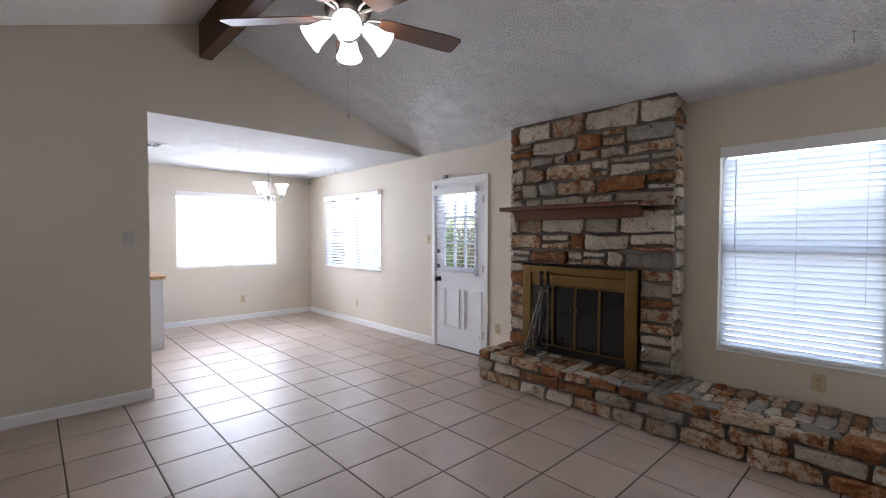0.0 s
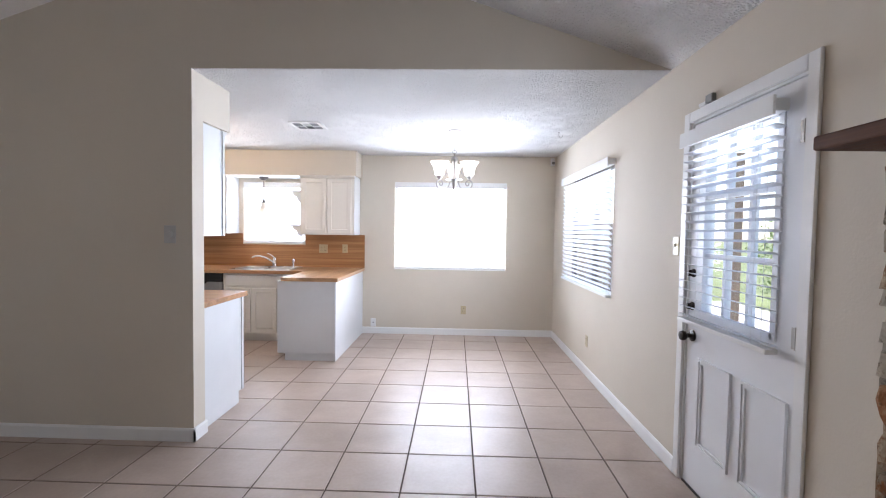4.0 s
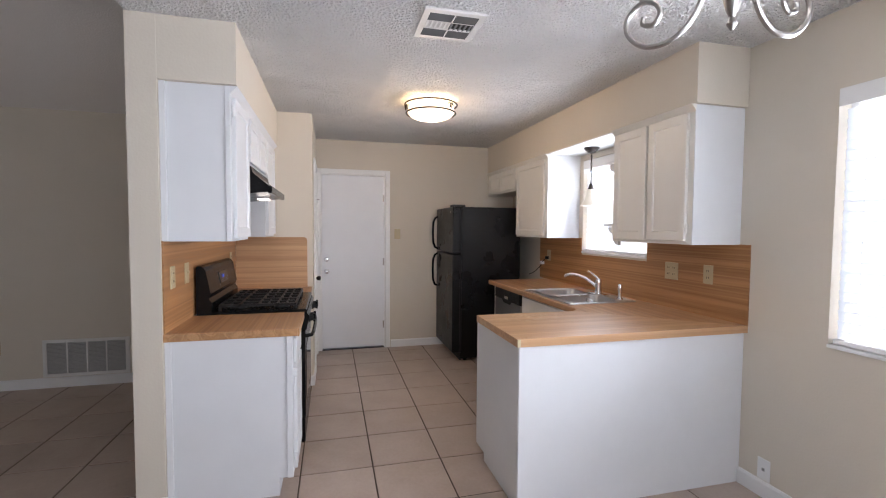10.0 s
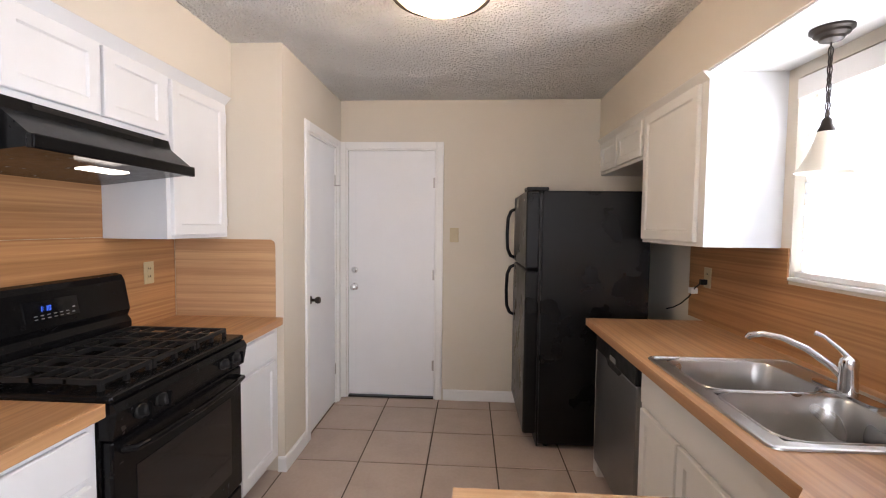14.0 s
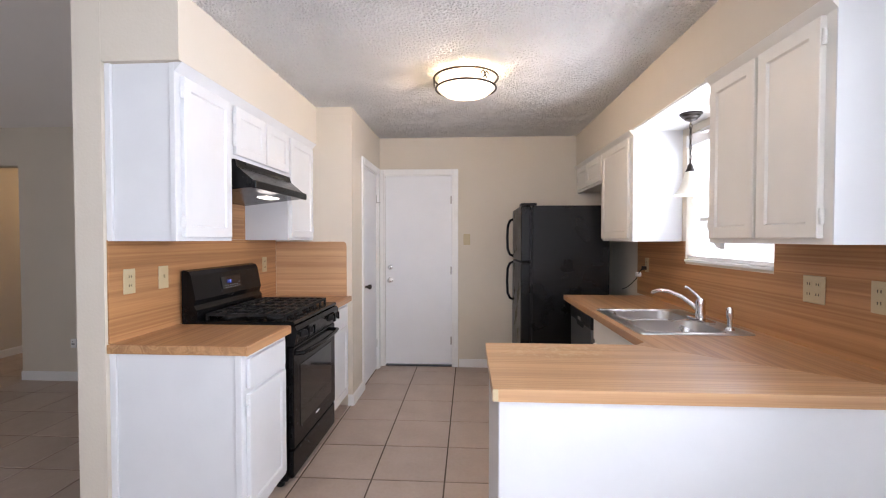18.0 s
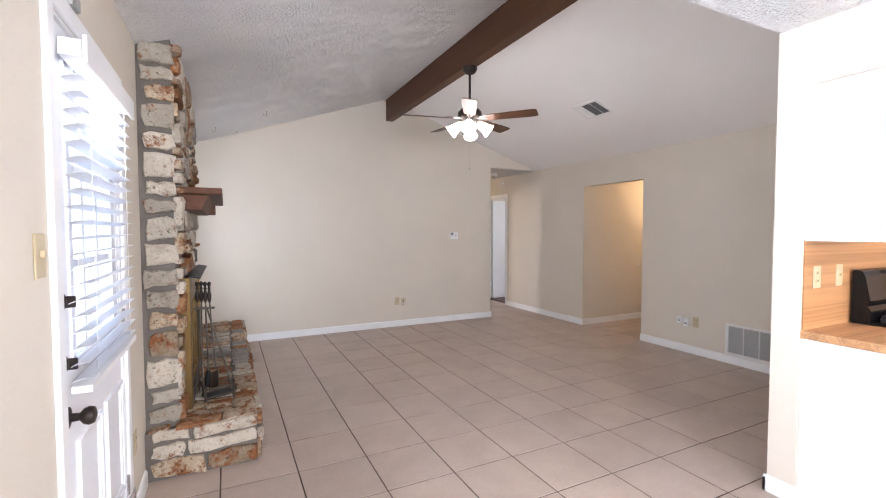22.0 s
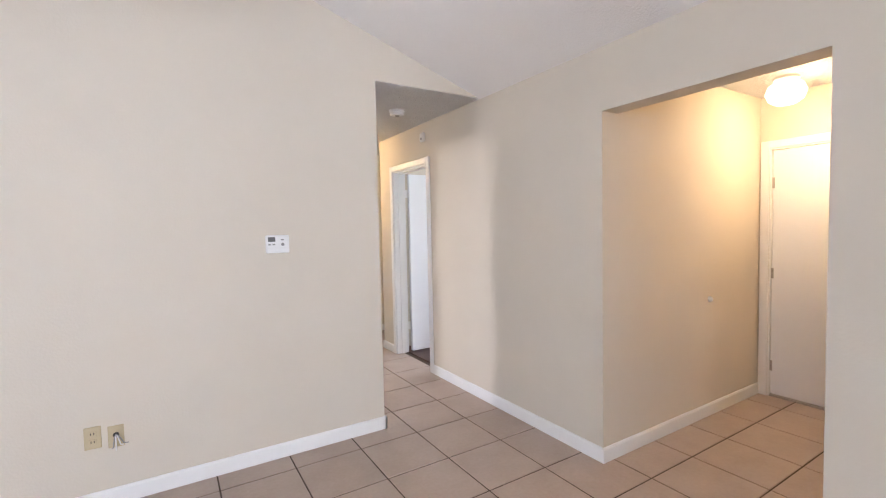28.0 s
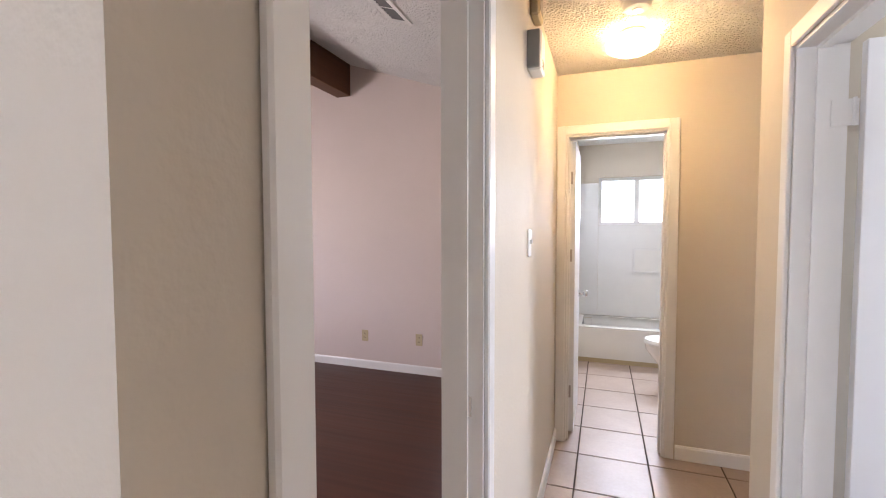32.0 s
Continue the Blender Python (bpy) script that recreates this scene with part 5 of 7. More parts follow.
# upper cabinets, window side
YN = 9.37
uc = thing("wall_cabinet", (0.23, 9.53, 1.84), "short cream-white wall cabinet above the refrigerator", "cabinet", "kitchen wall cabinets")
part("body", plain_box(XK + 0.001, 0.699, YN, YD - 0.001, 1.84, 2.1135), CABG, uc)
shaker(uc, "y", YN, -1, XK + 0.05, 0.225, 1.86, 2.075, CABG, XK + 0.04)
shaker(uc, "y", YN, -1, 0.245, 0.675, 1.86, 2.075, CABG, 0.684)
uc = thing("wall_cabinet", (1.05, 9.53, 1.35), "white wall cabinet with one door, beside the sink window", "cabinet", "kitchen wall cabinets")
part("body", plain_box(0.70, 1.376, YN, YD - 0.001, 1.35, 2.1135), CABG, uc)
part("side_panel", plain_box(1.3765, 1.380, YN, YD - 0.001, 1.35, 2.107), CAB, uc)
shaker(uc, "y", YN, -1, 0.72, 1.325, 1.37, 2.075, CABG, 1.333)
uc = thing("wall_cabinet", (2.75, 9.53, 1.35), "white two-door wall cabinet above the peninsula", "cabinet", "kitchen wall cabinets")
part("body", plain_box(2.35, 3.05, YN, YD - 0.001, 1.35, 2.1135), CABG, uc)
part("side_panel", plain_box(3.0505, 3.056, YN, YD - 0.001, 1.35, 2.1135), CAB, uc)
shaker(uc, "y", YN, -1, 2.375, 2.69, 1.37, 2.075, CABG, 2.368)
shaker(uc, "y", YN, -1, 2.71, 3.015, 1.37, 2.075, CABG, 3.023)
for z in (1.455, 1.90):
    sh = thing("corner_shelf", (2.31, 9.5, z), "small white wooden shelf with a curved bracket beside the window", "shelf", "small corner shelves")
    part("board", bbox(2.195, 2.349, YN + 0.03, YD - 0.02, z, z + 0.02, 0.004), CAB, sh)
    prof = [(2.349, z - 0.001), (2.23, z - 0.001), (2.225, z - 0.02), (2.24, z - 0.045), (2.275, z - 0.055), (2.285, z - 0.075), (2.295, z - 0.11), (2.32, z - 0.13), (2.349, z - 0.135)]
    part("bracket", fresh(prism, prof, "y", YN + 0.05, YN + 0.07), CAB, sh)
for x0, x1 in ((XK + 0.001, 1.381), (2.345, 3.056)):
    single("cabinet_moulding", fresh(prism, [(YN, 2.078), (YN - 0.026, 2.107), (YN - 0.032, 2.1145), (YN, 2.1145)], "x", x0, x1), CABG, ((x0 + x1) / 2, YN, 2.08), "cream-white crown strip along the wall cabinets", "moulding")

# sink run and peninsula
YB = 9.09
single("cabinet_end_panel", bbox(0.80, 0.876, YB, YD - 0.001, 0.0, 0.861, 0.003), CABG, (0.84, 9.4, 0), "cream-white end panel beside the dishwasher", "panel")
dish = thing("dishwasher", (1.18, 9.4, 0), "dark stainless dishwasher with black control panel", "dishwasher")
part("body", plain_box(0.879, 1.479, YB + 0.01, YD - 0.02, 0.10, 0.858), BLACKM, dish)
dd = part("door", bbox(0.882, 1.476, YB - 0.022, YB + 0.011, 0.115, 0.745, 0.005), DARKSTEEL, dish, "brushed dark steel door")
cp = part("control_panel", bbox(0.882, 1.476, YB - 0.026, YB + 0.011, 0.748, 0.856, 0.006), BLACKM, dish)
part("handle_recess", fresh(prism, [(1.06, 0.752), (1.30, 0.752), (1.26, 0.722), (1.10, 0.722)], "y", YB - 0.0245, YB - 0.0225), BLACKM, dd)
part("latch", bbox(1.14, 1.22, YB - 0.032, YB - 0.027, 0.765, 0.79, 0.002), GREYP, cp)
part("kick_plate", plain_box(0.885, 1.473, YB + 0.05, YB + 0.06, 0.0, 0.112), BLACKM, dish)
sb = thing("base_cabinet", (1.98, 9.4, 0), "cream-white sink base cabinet with false drawer front", "cabinet", "kitchen base cabinets")
for nm, a in zip(("face_frame", "side_panel", "back_panel", "floor_panel", "toe_kick"), ((1.482, 2.468, YB, YB + 0.02, 0.095, 0.861), (1.482, 1.50, YB + 0.02, YD - 0.001, 0.095, 0.861), (1.50, 2.468, YD - 0.02, YD - 0.001, 0.095, 0.861), (1.50, 2.468, YB + 0.02, YD - 0.02, 0.095, 0.115), (1.482, 2.468, YB + 0.07, YB + 0.085, 0.0, 0.095))):
    part(nm, plain_box(*a), CABG, sb)
slab(sb, "y", YB, -1, 1.515, 2.44, 0.70, 0.84, CABG)
shaker(sb, "y", YB, -1, 1.515, 1.83, 0.12, 0.675, CABG)
shaker(sb, "y", YB, -1, 1.845, 2.16, 0.12, 0.675, CABG)
shaker(sb, "y", YB, -1, 2.175, 2.44, 0.12, 0.675, CABG)
pen = thing("peninsula_cabinet", (2.78, 8.9, 0), "white painted peninsula base with flat panels", "cabinet")
bm = bmesh.new()
box(bm, 2.47, 3.09, 8.345, YD - 0.001, 0.085, 0.861)
box(bm, 2.545, 3.09, 8.36, YD - 0.001, 0.0, 0.085)
part("body", bm, CAB, pen)
part("back_panel", bbox(3.0905, 3.102, 8.335, YD - 0.001, 0.0, 0.861, 0.003), CAB, pen, "white panel facing the dining space")
part("end_panel", bbox(2.472, 3.089, 8.334, 8.3445, 0.085, 0.861, 0.003), CAB, pen)
ctop = thing("countertop", (2.0, 9.3, 0.862), "wood-grain laminate countertop round sink and peninsula", "countertop")
bm = bmesh.new()
Z0, Z1 = 0.862, 0.902
for poly in ([(0.78, 9.03), (1.58, 9.03), (1.58, 9.698), (0.78, 9.698)], [(1.58, 9.03), (2.285, 9.03), (2.285, 9.10), (1.58, 9.10)], [(1.58, 9.595), (2.285, 9.595), (2.285, 9.698), (1.58, 9.698)],
             [(2.285, 9.03), (2.465, 9.03), (2.515, 8.98), (3.125, 9.698), (2.285, 9.698)]):
    prism(bm, poly, "z", Z0, Z1)
bmesh.ops.remove_doubles(bm, verts=bm.verts[:], dist=0.0005)
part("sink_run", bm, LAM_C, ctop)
part("peninsula_top", fresh(prism, [(2.5155, 8.9795), (2.515, 8.315), (3.125, 8.315), (3.125, 9.6975)], "z", Z0, Z1 - 0.0004), LAM_Y, ctop, "laminate with a blotchy pale patch")
part("corner_cap", bbox(3.1245, 3.1275, 8.314, 8.332, Z0 + 0.001, Z1 - 0.001, 0.001), PLATE, ctop)

sink = thing("kitchen_sink", (1.9, 9.37, 0.90), "stainless double-bowl drop-in sink", "sink")
bm = bmesh.new()
zr = 0.9065
for a in ((1.50, 2.30, 9.12, 9.165), (1.50, 2.30, 9.535, 9.635), (1.50, 1.535, 9.165, 9.535), (2.265, 2.30, 9.165, 9.535), (1.885, 1.915, 9.165, 9.535)):
    box(bm, a[0], a[1], a[2], a[3], 0.9025, zr)
bmesh.ops.remove_doubles(bm, verts=bm.verts[:], dist=0.0004)
part("rim", bm, STEEL, sink, "polished rim")
def rounded(x0, x1, y0, y1, r, z, n=5):
    """A rectangle with round corners, as a loop of points at height z."""
    pts = []
    for cx, cy, a in ((x1 - r, y1 - r, 0), (x0 + r, y1 - r, 90), (x0 + r, y0 + r, 180), (x1 - r, y0 + r, 270)):
        for k in range(n + 1):
            t = radians(a + 90 * k / n)
            pts.append((cx + r * math.cos(t), cy + r * math.sin(t), z))
    return pts


def lofted(loops, closed=True):
    bm = bmesh.new()
    last = None
    for lp in loops:
        now = [bm.verts.new(p) for p in lp]
        if last:
            bridge(bm, last, now)
        last = now
    if closed:
        bm.faces.new(last)
    return bm


part("rolled_edge", lofted([rounded(1.488 + d, 2.312 - d, 9.108 + d, 9.647 - d, 0.03, z) for d, z in ((0.0, 0.9026), (0.001, zr + 0.002), (0.006, zr + 0.0045), (0.012, zr + 0.003), (0.014, zr - 0.0005))], False), STEEL, sink, "bright rolled edge", True)
for x0, x1 in ((1.535, 1.885), (1.915, 2.265)):
    b = lofted([rounded(x0 + d, x1 - d, 9.165 + d, 9.535 - d, r, z) for d, r, z in ((-0.010, 0.075, zr - 0.0003), (-0.007, 0.072, zr + 0.0025), (-0.001, 0.07, zr + 0.0022), (0.004, 0.068, zr - 0.006), (0.010, 0.065, 0.80), (0.016, 0.062, 0.752), (0.026, 0.058, 0.736), (0.045, 0.05, 0.728), (0.10, 0.03, 0.7262))])
    bo = part("bowl", b, STEEL, sink, "brushed steel bowl", True)
    part("drain", fresh(lathe, ((x0 + x1) / 2, 9.37, 0.7268), [(0.045, 0), (0.045, 0.004), (0.036, 0.005), (0.030, 0.002), (0.012, 0.002)], 20), CHROME, bo, smooth=True)
fa = thing("faucet", (1.83, 9.585, zr), "chrome single-lever kitchen faucet with curved spout", "faucet")
part("deck_plate", fresh(prism, [(1.705, 9.57), (1.72, 9.56), (1.94, 9.56), (1.955, 9.57), (1.955, 9.60), (1.94, 9.612), (1.72, 9.612), (1.705, 9.60)], "z", zr, zr + 0.012), CHROME, fa)
part("body", fresh(lathe, (1.83, 9.586, zr + 0.012), [(0.027, 0), (0.026, 0.03), (0.024, 0.07), (0.026, 0.09), (0.023, 0.105), (0.010, 0.115)], 20), CHROME, fa, smooth=True)
part("spout", fresh(tube, [(1.83, 9.586, zr + 0.045), (1.795, 9.56, zr + 0.085), (1.745, 9.52, zr + 0.125), (1.69, 9.475, zr + 0.148), (1.645, 9.44, zr + 0.150), (1.615, 9.415, zr + 0.138), (1.61, 9.41, zr + 0.125)], [0.014, 0.013, 0.012, 0.011, 0.011, 0.012, 0.012], 12), CHROME, fa, smooth=True)
part("lever", fresh(tube, [(1.83, 9.586, zr + 0.12), (1.815, 9.575, zr + 0.14), (1.775, 9.55, zr + 0.175), (1.755, 9.537, zr + 0.182)], [0.010, 0.008, 0.006, 0.009], 10), CHROME, fa, smooth=True)
single("sink_sprayer", fresh(lathe, (2.19, 9.56, zr), [(0.024, 0), (0.022, 0.008), (0.013, 0.014), (0.012, 0.05), (0.016, 0.065), (0.017, 0.095), (0.013, 0.112), (0.004, 0.116)], 18), CHROME, (2.19, 9.56, zr), "chrome side sprayer on the sink rim", "sprayer", smooth=True)

sink.location, sink.scale = (1.9325, 9.34, 0.90), (0.915, 1.03, 1.0)
fa.location = (1.935, 9.545, zr)

# pendant over the sink
pd = thing("pendant_light", (1.79, 9.55, 2.108), "bronze chain pendant with white glass bell shade over the sink", "pendant lamp")
px, py = 1.79, 9.55
part("canopy", fresh(lathe, (px, py, 2.108), [(0.062, 0), (0.062, -0.008), (0.052, -0.014), (0.05, -0.022), (0.036, -0.03), (0.034, -0.038), (0.012, -0.046)], 24), BRONZE, pd, smooth=True)
bm = bmesh.new()
tube(bm, [(px, py, 2.065), (px, py, 1.80)], 0.0025, 6)
for k in range(8):
    z = 2.05 - k * 0.030
    pts = []
    for q in range(9):
        a = 2 * math.pi * q / 8
        o = 0.008 * math.cos(a)
        pts.append((px + (o if k % 2 else 0), py + (0 if k % 2 else o), z - 0.018 + 0.019 * math.sin(a)))
    tube(bm, pts, 0.0022, 5)
part("chain", bm, BRONZE, pd, smooth=True)
part("socket", fresh(lathe, (px, py, 1.815), [(0.006, 0.0), (0.014, -0.01), (0.018, -0.03), (0.026, -0.045), (0.026, -0.052)], 18), BRONZE, pd, smooth=True)
part("shade", fresh(lathe, (px, py, 1.765), [(0.026, 0.0), (0.034, -0.03), (0.049, -0.075), (0.070, -0.118), (0.084, -0.138), (0.081, -0.138), (0.038, -0.075), (0.022, -0.008)], 24), SHADE_PEND, pd, "white frosted glass bell shade", True)

# flush ceiling light
kl = thing("ceiling_light", (1.72, 8.22, ZC - 0.004), "lit flush ceiling light with bronze scroll rings", "ceiling light")
kx, ky = 1.62, 8.22
part("pan", fresh(lathe, (kx, ky, ZC - 0.004), [(0.10, 0), (0.10, -0.02), (0.02, -0.022)], 32), TRIM, kl, smooth=True)
part("bowl", fresh(lathe, (kx, ky, ZC - 0.004), [(0.178, -0.048), (0.182, -0.095), (0.170, -0.115), (0.13, -0.137), (0.07, -0.151), (0.005, -0.155)], 36, cap0=False), SHADE_KIT, kl, "glowing alabaster glass bowl", True)
bm = bmesh.new()
for r, z in ((0.206, -0.040), (0.194, -0.105)):
    tube(bm, [(kx + r * math.cos(a * math.pi / 24), ky + r * math.sin(a * math.pi / 24), ZC + z) for a in range(49)], 0.0065, 6, False)
part("ring", bm, BRONZE, kl, smooth=True)
for k in range(3):
    a0 = radians(35 + 120 * k)
    bm = bmesh.new()
    for s in (-1, 1):
        pts = []
        for q in range(10):
            t = q / 9 * 1.6 * math.pi
            a = a0 + s * (0.07 + 0.055 * math.cos(t))
            pts.append((kx + 0.205 * math.cos(a), ky + 0.205 * math.sin(a), ZC - 0.072 + 0.02 * math.sin(t)))
        tube(bm, pts, 0.0042, 5)
    part("scroll", bm, BRONZE, kl, smooth=True)
bulb("kitchen_bulb_upper", (kx, ky, ZC - 0.05), 4.2, (1.0, 0.70, 0.38), 0.03)
bulb("kitchen_bulb", (kx, ky, ZC - 0.20), 7.5, (1.0, 0.77, 0.52), 0.06)

# ---- doors ----
def knob_set(parent, at, way, mat, r=0.026, name="knob"):
    """A round door knob with its rose, standing out along way."""
    return part(name, fresh(lathe, at, [(r * 1.15, 0), (r * 1.15, 0.006), (r * 0.45, 0.012), (r * 0.42, 0.032), (r * 0.85, 0.042), (r, 0.055), (r * 0.85, 0.068), (r * 0.3, 0.073)], 18, way), mat, parent, smooth=True)


def bolt(parent, at, way, mat, r=0.024):
    d = part("deadbolt", fresh(lathe, at, [(r, 0), (r, 0.006), (r * 0.6, 0.012), (r * 0.55, 0.014)], 16, way), mat, parent, smooth=True)
    w = Vector(way)
    c = Vector(at) + w * 0.022
    part("turn_piece", bbox(c.x - (0.012 if w.x else 0.004), c.x + (0.012 if w.x else 0.004), c.y - (0.012 if w.y else 0.005), c.y + (0.012 if w.y else 0.005), c.z - 0.017, c.z + 0.017, 0.002), mat, d)
    return d


def leaf_hinge(parent, at, axis):
    x, y, z = at
    bm = bmesh.new()
    tube(bm, [(x, y, z - 0.045), (x, y, z + 0.045)], 0.006, 8)
    if axis == "x":
        box(bm, x - 0.002, x + 0.002, y - 0.022, y + 0.022, z - 0.042, z + 0.042)
    else:
        box(bm, x - 0.022, x + 0.022, y - 0.002, y + 0.002, z - 0.042, z + 0.042)
    return part("hinge", bm, NICKEL, parent)


# back door with nine panes
bd = thing("door_1", (5.73, 5.85, 0), "white half-glazed back door with two lower panels", "door", kind="structure")
dx0, dx1 = XE + 0.008, XE + 0.050
a0, a1, zt = 5.435, 6.24, 2.03
g = (5.57, 6.11, 1.00, 1.925)
bm = bmesh.new()
for q in ((a0, g[0], 0.012, zt), (g[1], a1, 0.012, zt), (g[0], g[1], 0.012, g[2]), (g[0], g[1], g[3], zt)):
    box(bm, dx0, dx1, *q)
part("leaf", bm, DOORW, bd)
bm = bmesh.new()
for q in ((g[0] - 0.02, g[0] + 0.012, g[2] - 0.02, g[3] + 0.02), (g[1] - 0.012, g[1] + 0.02, g[2] - 0.02, g[3] + 0.02), (g[0], g[1], g[2] - 0.02, g[2] + 0.012), (g[0], g[1], g[3] - 0.012, g[3] + 0.02)):
    box(bm, dx0 - 0.008, dx0 + 0.002, *q)
part("glazing_bead", bm, DOORW, bd)
for k in (1, 2):
    y = g[0] + (g[1] - g[0]) * k / 3
    part("muntin", plain_box(dx0 + 0.004, dx1 - 0.004, y - 0.011, y + 0.011, g[2], g[3]), DOORW, bd)
    z = g[2] + (g[3] - g[2]) * k / 3
    part("muntin", plain_box(dx0 + 0.005, dx1 - 0.005, g[0], g[1], z - 0.011, z + 0.011), DOORW, bd)
p = part("pane", plain_box(dx0 + 0.019, dx0 + 0.023, *g), PANE, bd)
p.visible_shadow = False
for y0, y1 in ((5.468, 5.752), (5.828, 6.108)):
    bm = bmesh.new()
    for m, d in ((0.0, 0.013), (0.016, 0.008)):
        for q in ((y0 + m, y0 + m + 0.014, 0.262 + m, 0.752 - m), (y1 - m - 0.014, y1 - m, 0.262 + m, 0.752 - m), (y0 + m + 0.014, y1 - m - 0.014, 0.262 + m, 0.276 + m), (y0 + m + 0.014, y1 - m - 0.014, 0.738 - m, 0.752 - m)):
            box(bm, dx0 - d, dx0 + 0.001, *q)
    part("raised_moulding", bm, DOORW, bd, "white picture-frame moulding")
knob_set(bd, (dx0, 6.185, 0.855), (-1, 0, 0), BRONZE, 0.028)
bolt(bd, (dx0, 6.195, 1.02), (-1, 0, 0), BRONZE)
bolt(bd, (dx0, 6.195, 1.205), (-1, 0, 0), BRONZE)
for z in (0.25, 1.02, 1.82):
    leaf_hinge(bd, (XE - 0.006, 5.428, z), "x")
part("hold_hook", fresh(tube, [(XE - 0.012, 5.48, 0.20), (XE - 0.03, 5.48, 0.23), (XE - 0.03, 5.435, 0.235), (XE - 0.03, 5.43, 0.13)], 0.004, 6), NICKEL, bd)
part("threshold", bbox(XE + 0.0, XE + 0.10, 5.46, 6.24, 0.0, 0.011, 0.003), BRONZE, bd, "dark metal threshold")
blind("x", XE - 0.022, -1, 5.505, 6.225, 0.935, 1.965, 12, "white slat blind hung over the door glass", pitch=0.046, depth=0.035)
sensor = thing("door_sensor", (XE - 0.02, 6.08, 2.13), "small white and grey alarm contact above the back door", "sensor")
part("magnet", bbox(XE - 0.022, XE - 0.001, 6.10, 6.16, 2.107, 2.125, 0.003), WHITEP, sensor)
part("contact", bbox(XE - 0.026, XE - 0.001, 6.03, 6.09, 2.108, 2.15, 0.004), GREYP, sensor)

# flat doors
kd = thing("door_2", (XK - 0.03, 7.7, 0), "flat white painted kitchen door with two chrome locks", "door", kind="structure")
part("leaf", bbox(XK - 0.055, XK - 0.014, 7.349, 8.061, 0.02, 2.036, 0.003), DOORW, kd)
knob_set(kd, (XK - 0.014, 7.40, 0.925), (1, 0, 0), CHROME)
part("deadbolt", fresh(lathe, (XK - 0.014, 7.40, 1.062), [(0.028, 0), (0.028, 0.008), (0.022, 0.016), (0.010, 0.018)], 18, (1, 0, 0)), CHROME, kd, smooth=True)
for z in (0.28, 1.03, 1.78):
    leaf_hinge(kd, (XK - 0.006, 8.068, z), "x")
part("threshold", plain_box(XK - 0.12, XK + 0.002, 7.349, 8.061, 0.0, 0.012), BRONZE, kd)
pdr = thing("door_3", (0.25, 7.27, 0), "flat white painted pantry door with a black knob", "door", kind="structure")
part("leaf", bbox(-0.046, 0.556, 7.238, 7.278, 0.012, 2.026, 0.003), DOORW, pdr)
knob_set(pdr, (0.50, 7.278, 0.925), (0, 1, 0), BRONZE, 0.024)
part("hook_latch", fresh(tube, [(-0.03, 7.30, 1.74), (-0.03, 7.325, 1.74), (0.03, 7.33, 1.735), (0.035, 7.30, 1.735)], 0.004, 6), NICKEL, pdr)
for z in (0.28, 1.78):
    leaf_hinge(pdr, (-0.053, 7.284, z), "y")
sd = thing("door_4", (0.0, 0.12, 0), "flat white bedroom door standing open", "door", kind="structure")
part("leaf", bbox(-0.43, 0.322, 0.112, 0.148, 0.02, 2.026, 0.003), DOORW, sd)
for z in (0.31, 1.81):
    bm = bmesh.new()
    tube(bm, [(0.336, 0.118, z - 0.045), (0.336, 0.118, z + 0.045)], 0.006, 8)
    box(bm, 0.322, 0.395, 0.1075, 0.1108, z - 0.043, z + 0.043)
    part("hinge", bm, TRIM, sd)
knob_set(sd, (-0.33, 0.148, 0.93), (0, 1, 0), CHROME)
tdr = thing("door_5", (1.30, -1.5, 0), "flat white bathroom door standing open", "door", kind="structure")
part("leaf", bbox(1.272, 1.308, -1.832, -1.235, 0.012, 2.026, 0.003), DOORW, tdr)
knob_set(tdr, (1.272, -1.77, 0.915), (-1, 0, 0), CHROME)
for z in (0.30, 1.25, 1.78):
    leaf_hinge(tdr, (1.312, -1.226, z), "y")
fd = thing("door_6", (-1.5, 3.4, 0), "flat white front door in the entry", "door", kind="structure")
part("leaf", bbox(-1.515, -1.47, 2.969, 3.846, 0.018, 1.975, 0.003), DOORW, fd)
for z in (0.25, 1.0, 1.72):
    leaf_hinge(fd, (-1.462, 2.962, z), "x")
knob_set(fd, (-1.47, 3.78, 0.93), (1, 0, 0), CHROME)
part("threshold", plain_box(-1.58, -1.45, 2.969, 3.846, 0.0, 0.015), NICKEL, fd)
single("strike_plate", bbox(XH + 0.03, XH + 0.075, 0.8025, 0.8045, 0.93, 0.985, 0.0008), CHROME, (XH + 0.05, 0.813, 0.95), "small chrome strike plate in the door jamb", "strike plate")

# ---- chandelier ----
ch = thing("chandelier", (4.345, 8.21, ZC - 0.004), "three-arm brushed nickel chandelier with lit white glass bells", "chandelier")
qx, qy = 4.345, 8.21
part("canopy", fresh(lathe, (qx, qy, ZC - 0.004), [(0.064, 0), (0.064, -0.006), (0.055, -0.014), (0.03, -0.022), (0.01, -0.028)], 28), NICKEL, ch, smooth=True)
bm = bmesh.new()
for k in range(7):
    z = 2.405 - k * 0.024
    pts = []
    for q in range(9):
        a = 2 * math.pi * q / 8
        o = 0.008 * math.cos(a)
        pts.append((qx + (o if k % 2 else 0), qy + (0 if k % 2 else o), z - 0.014 + 0.016 * math.sin(a)))
    tube(bm, pts, 0.0024, 6)
part("chain", bm, NICKEL, ch, smooth=True)
part("dish", fresh(lathe, (qx, qy, 1.955), [(0.030, 0.006), (0.062, 0.002), (0.084, -0.010), (0.086, -0.013), (0.060, -0.006), (0.030, -0.004)], 28), NICKEL, ch, "flared nickel dish", True)
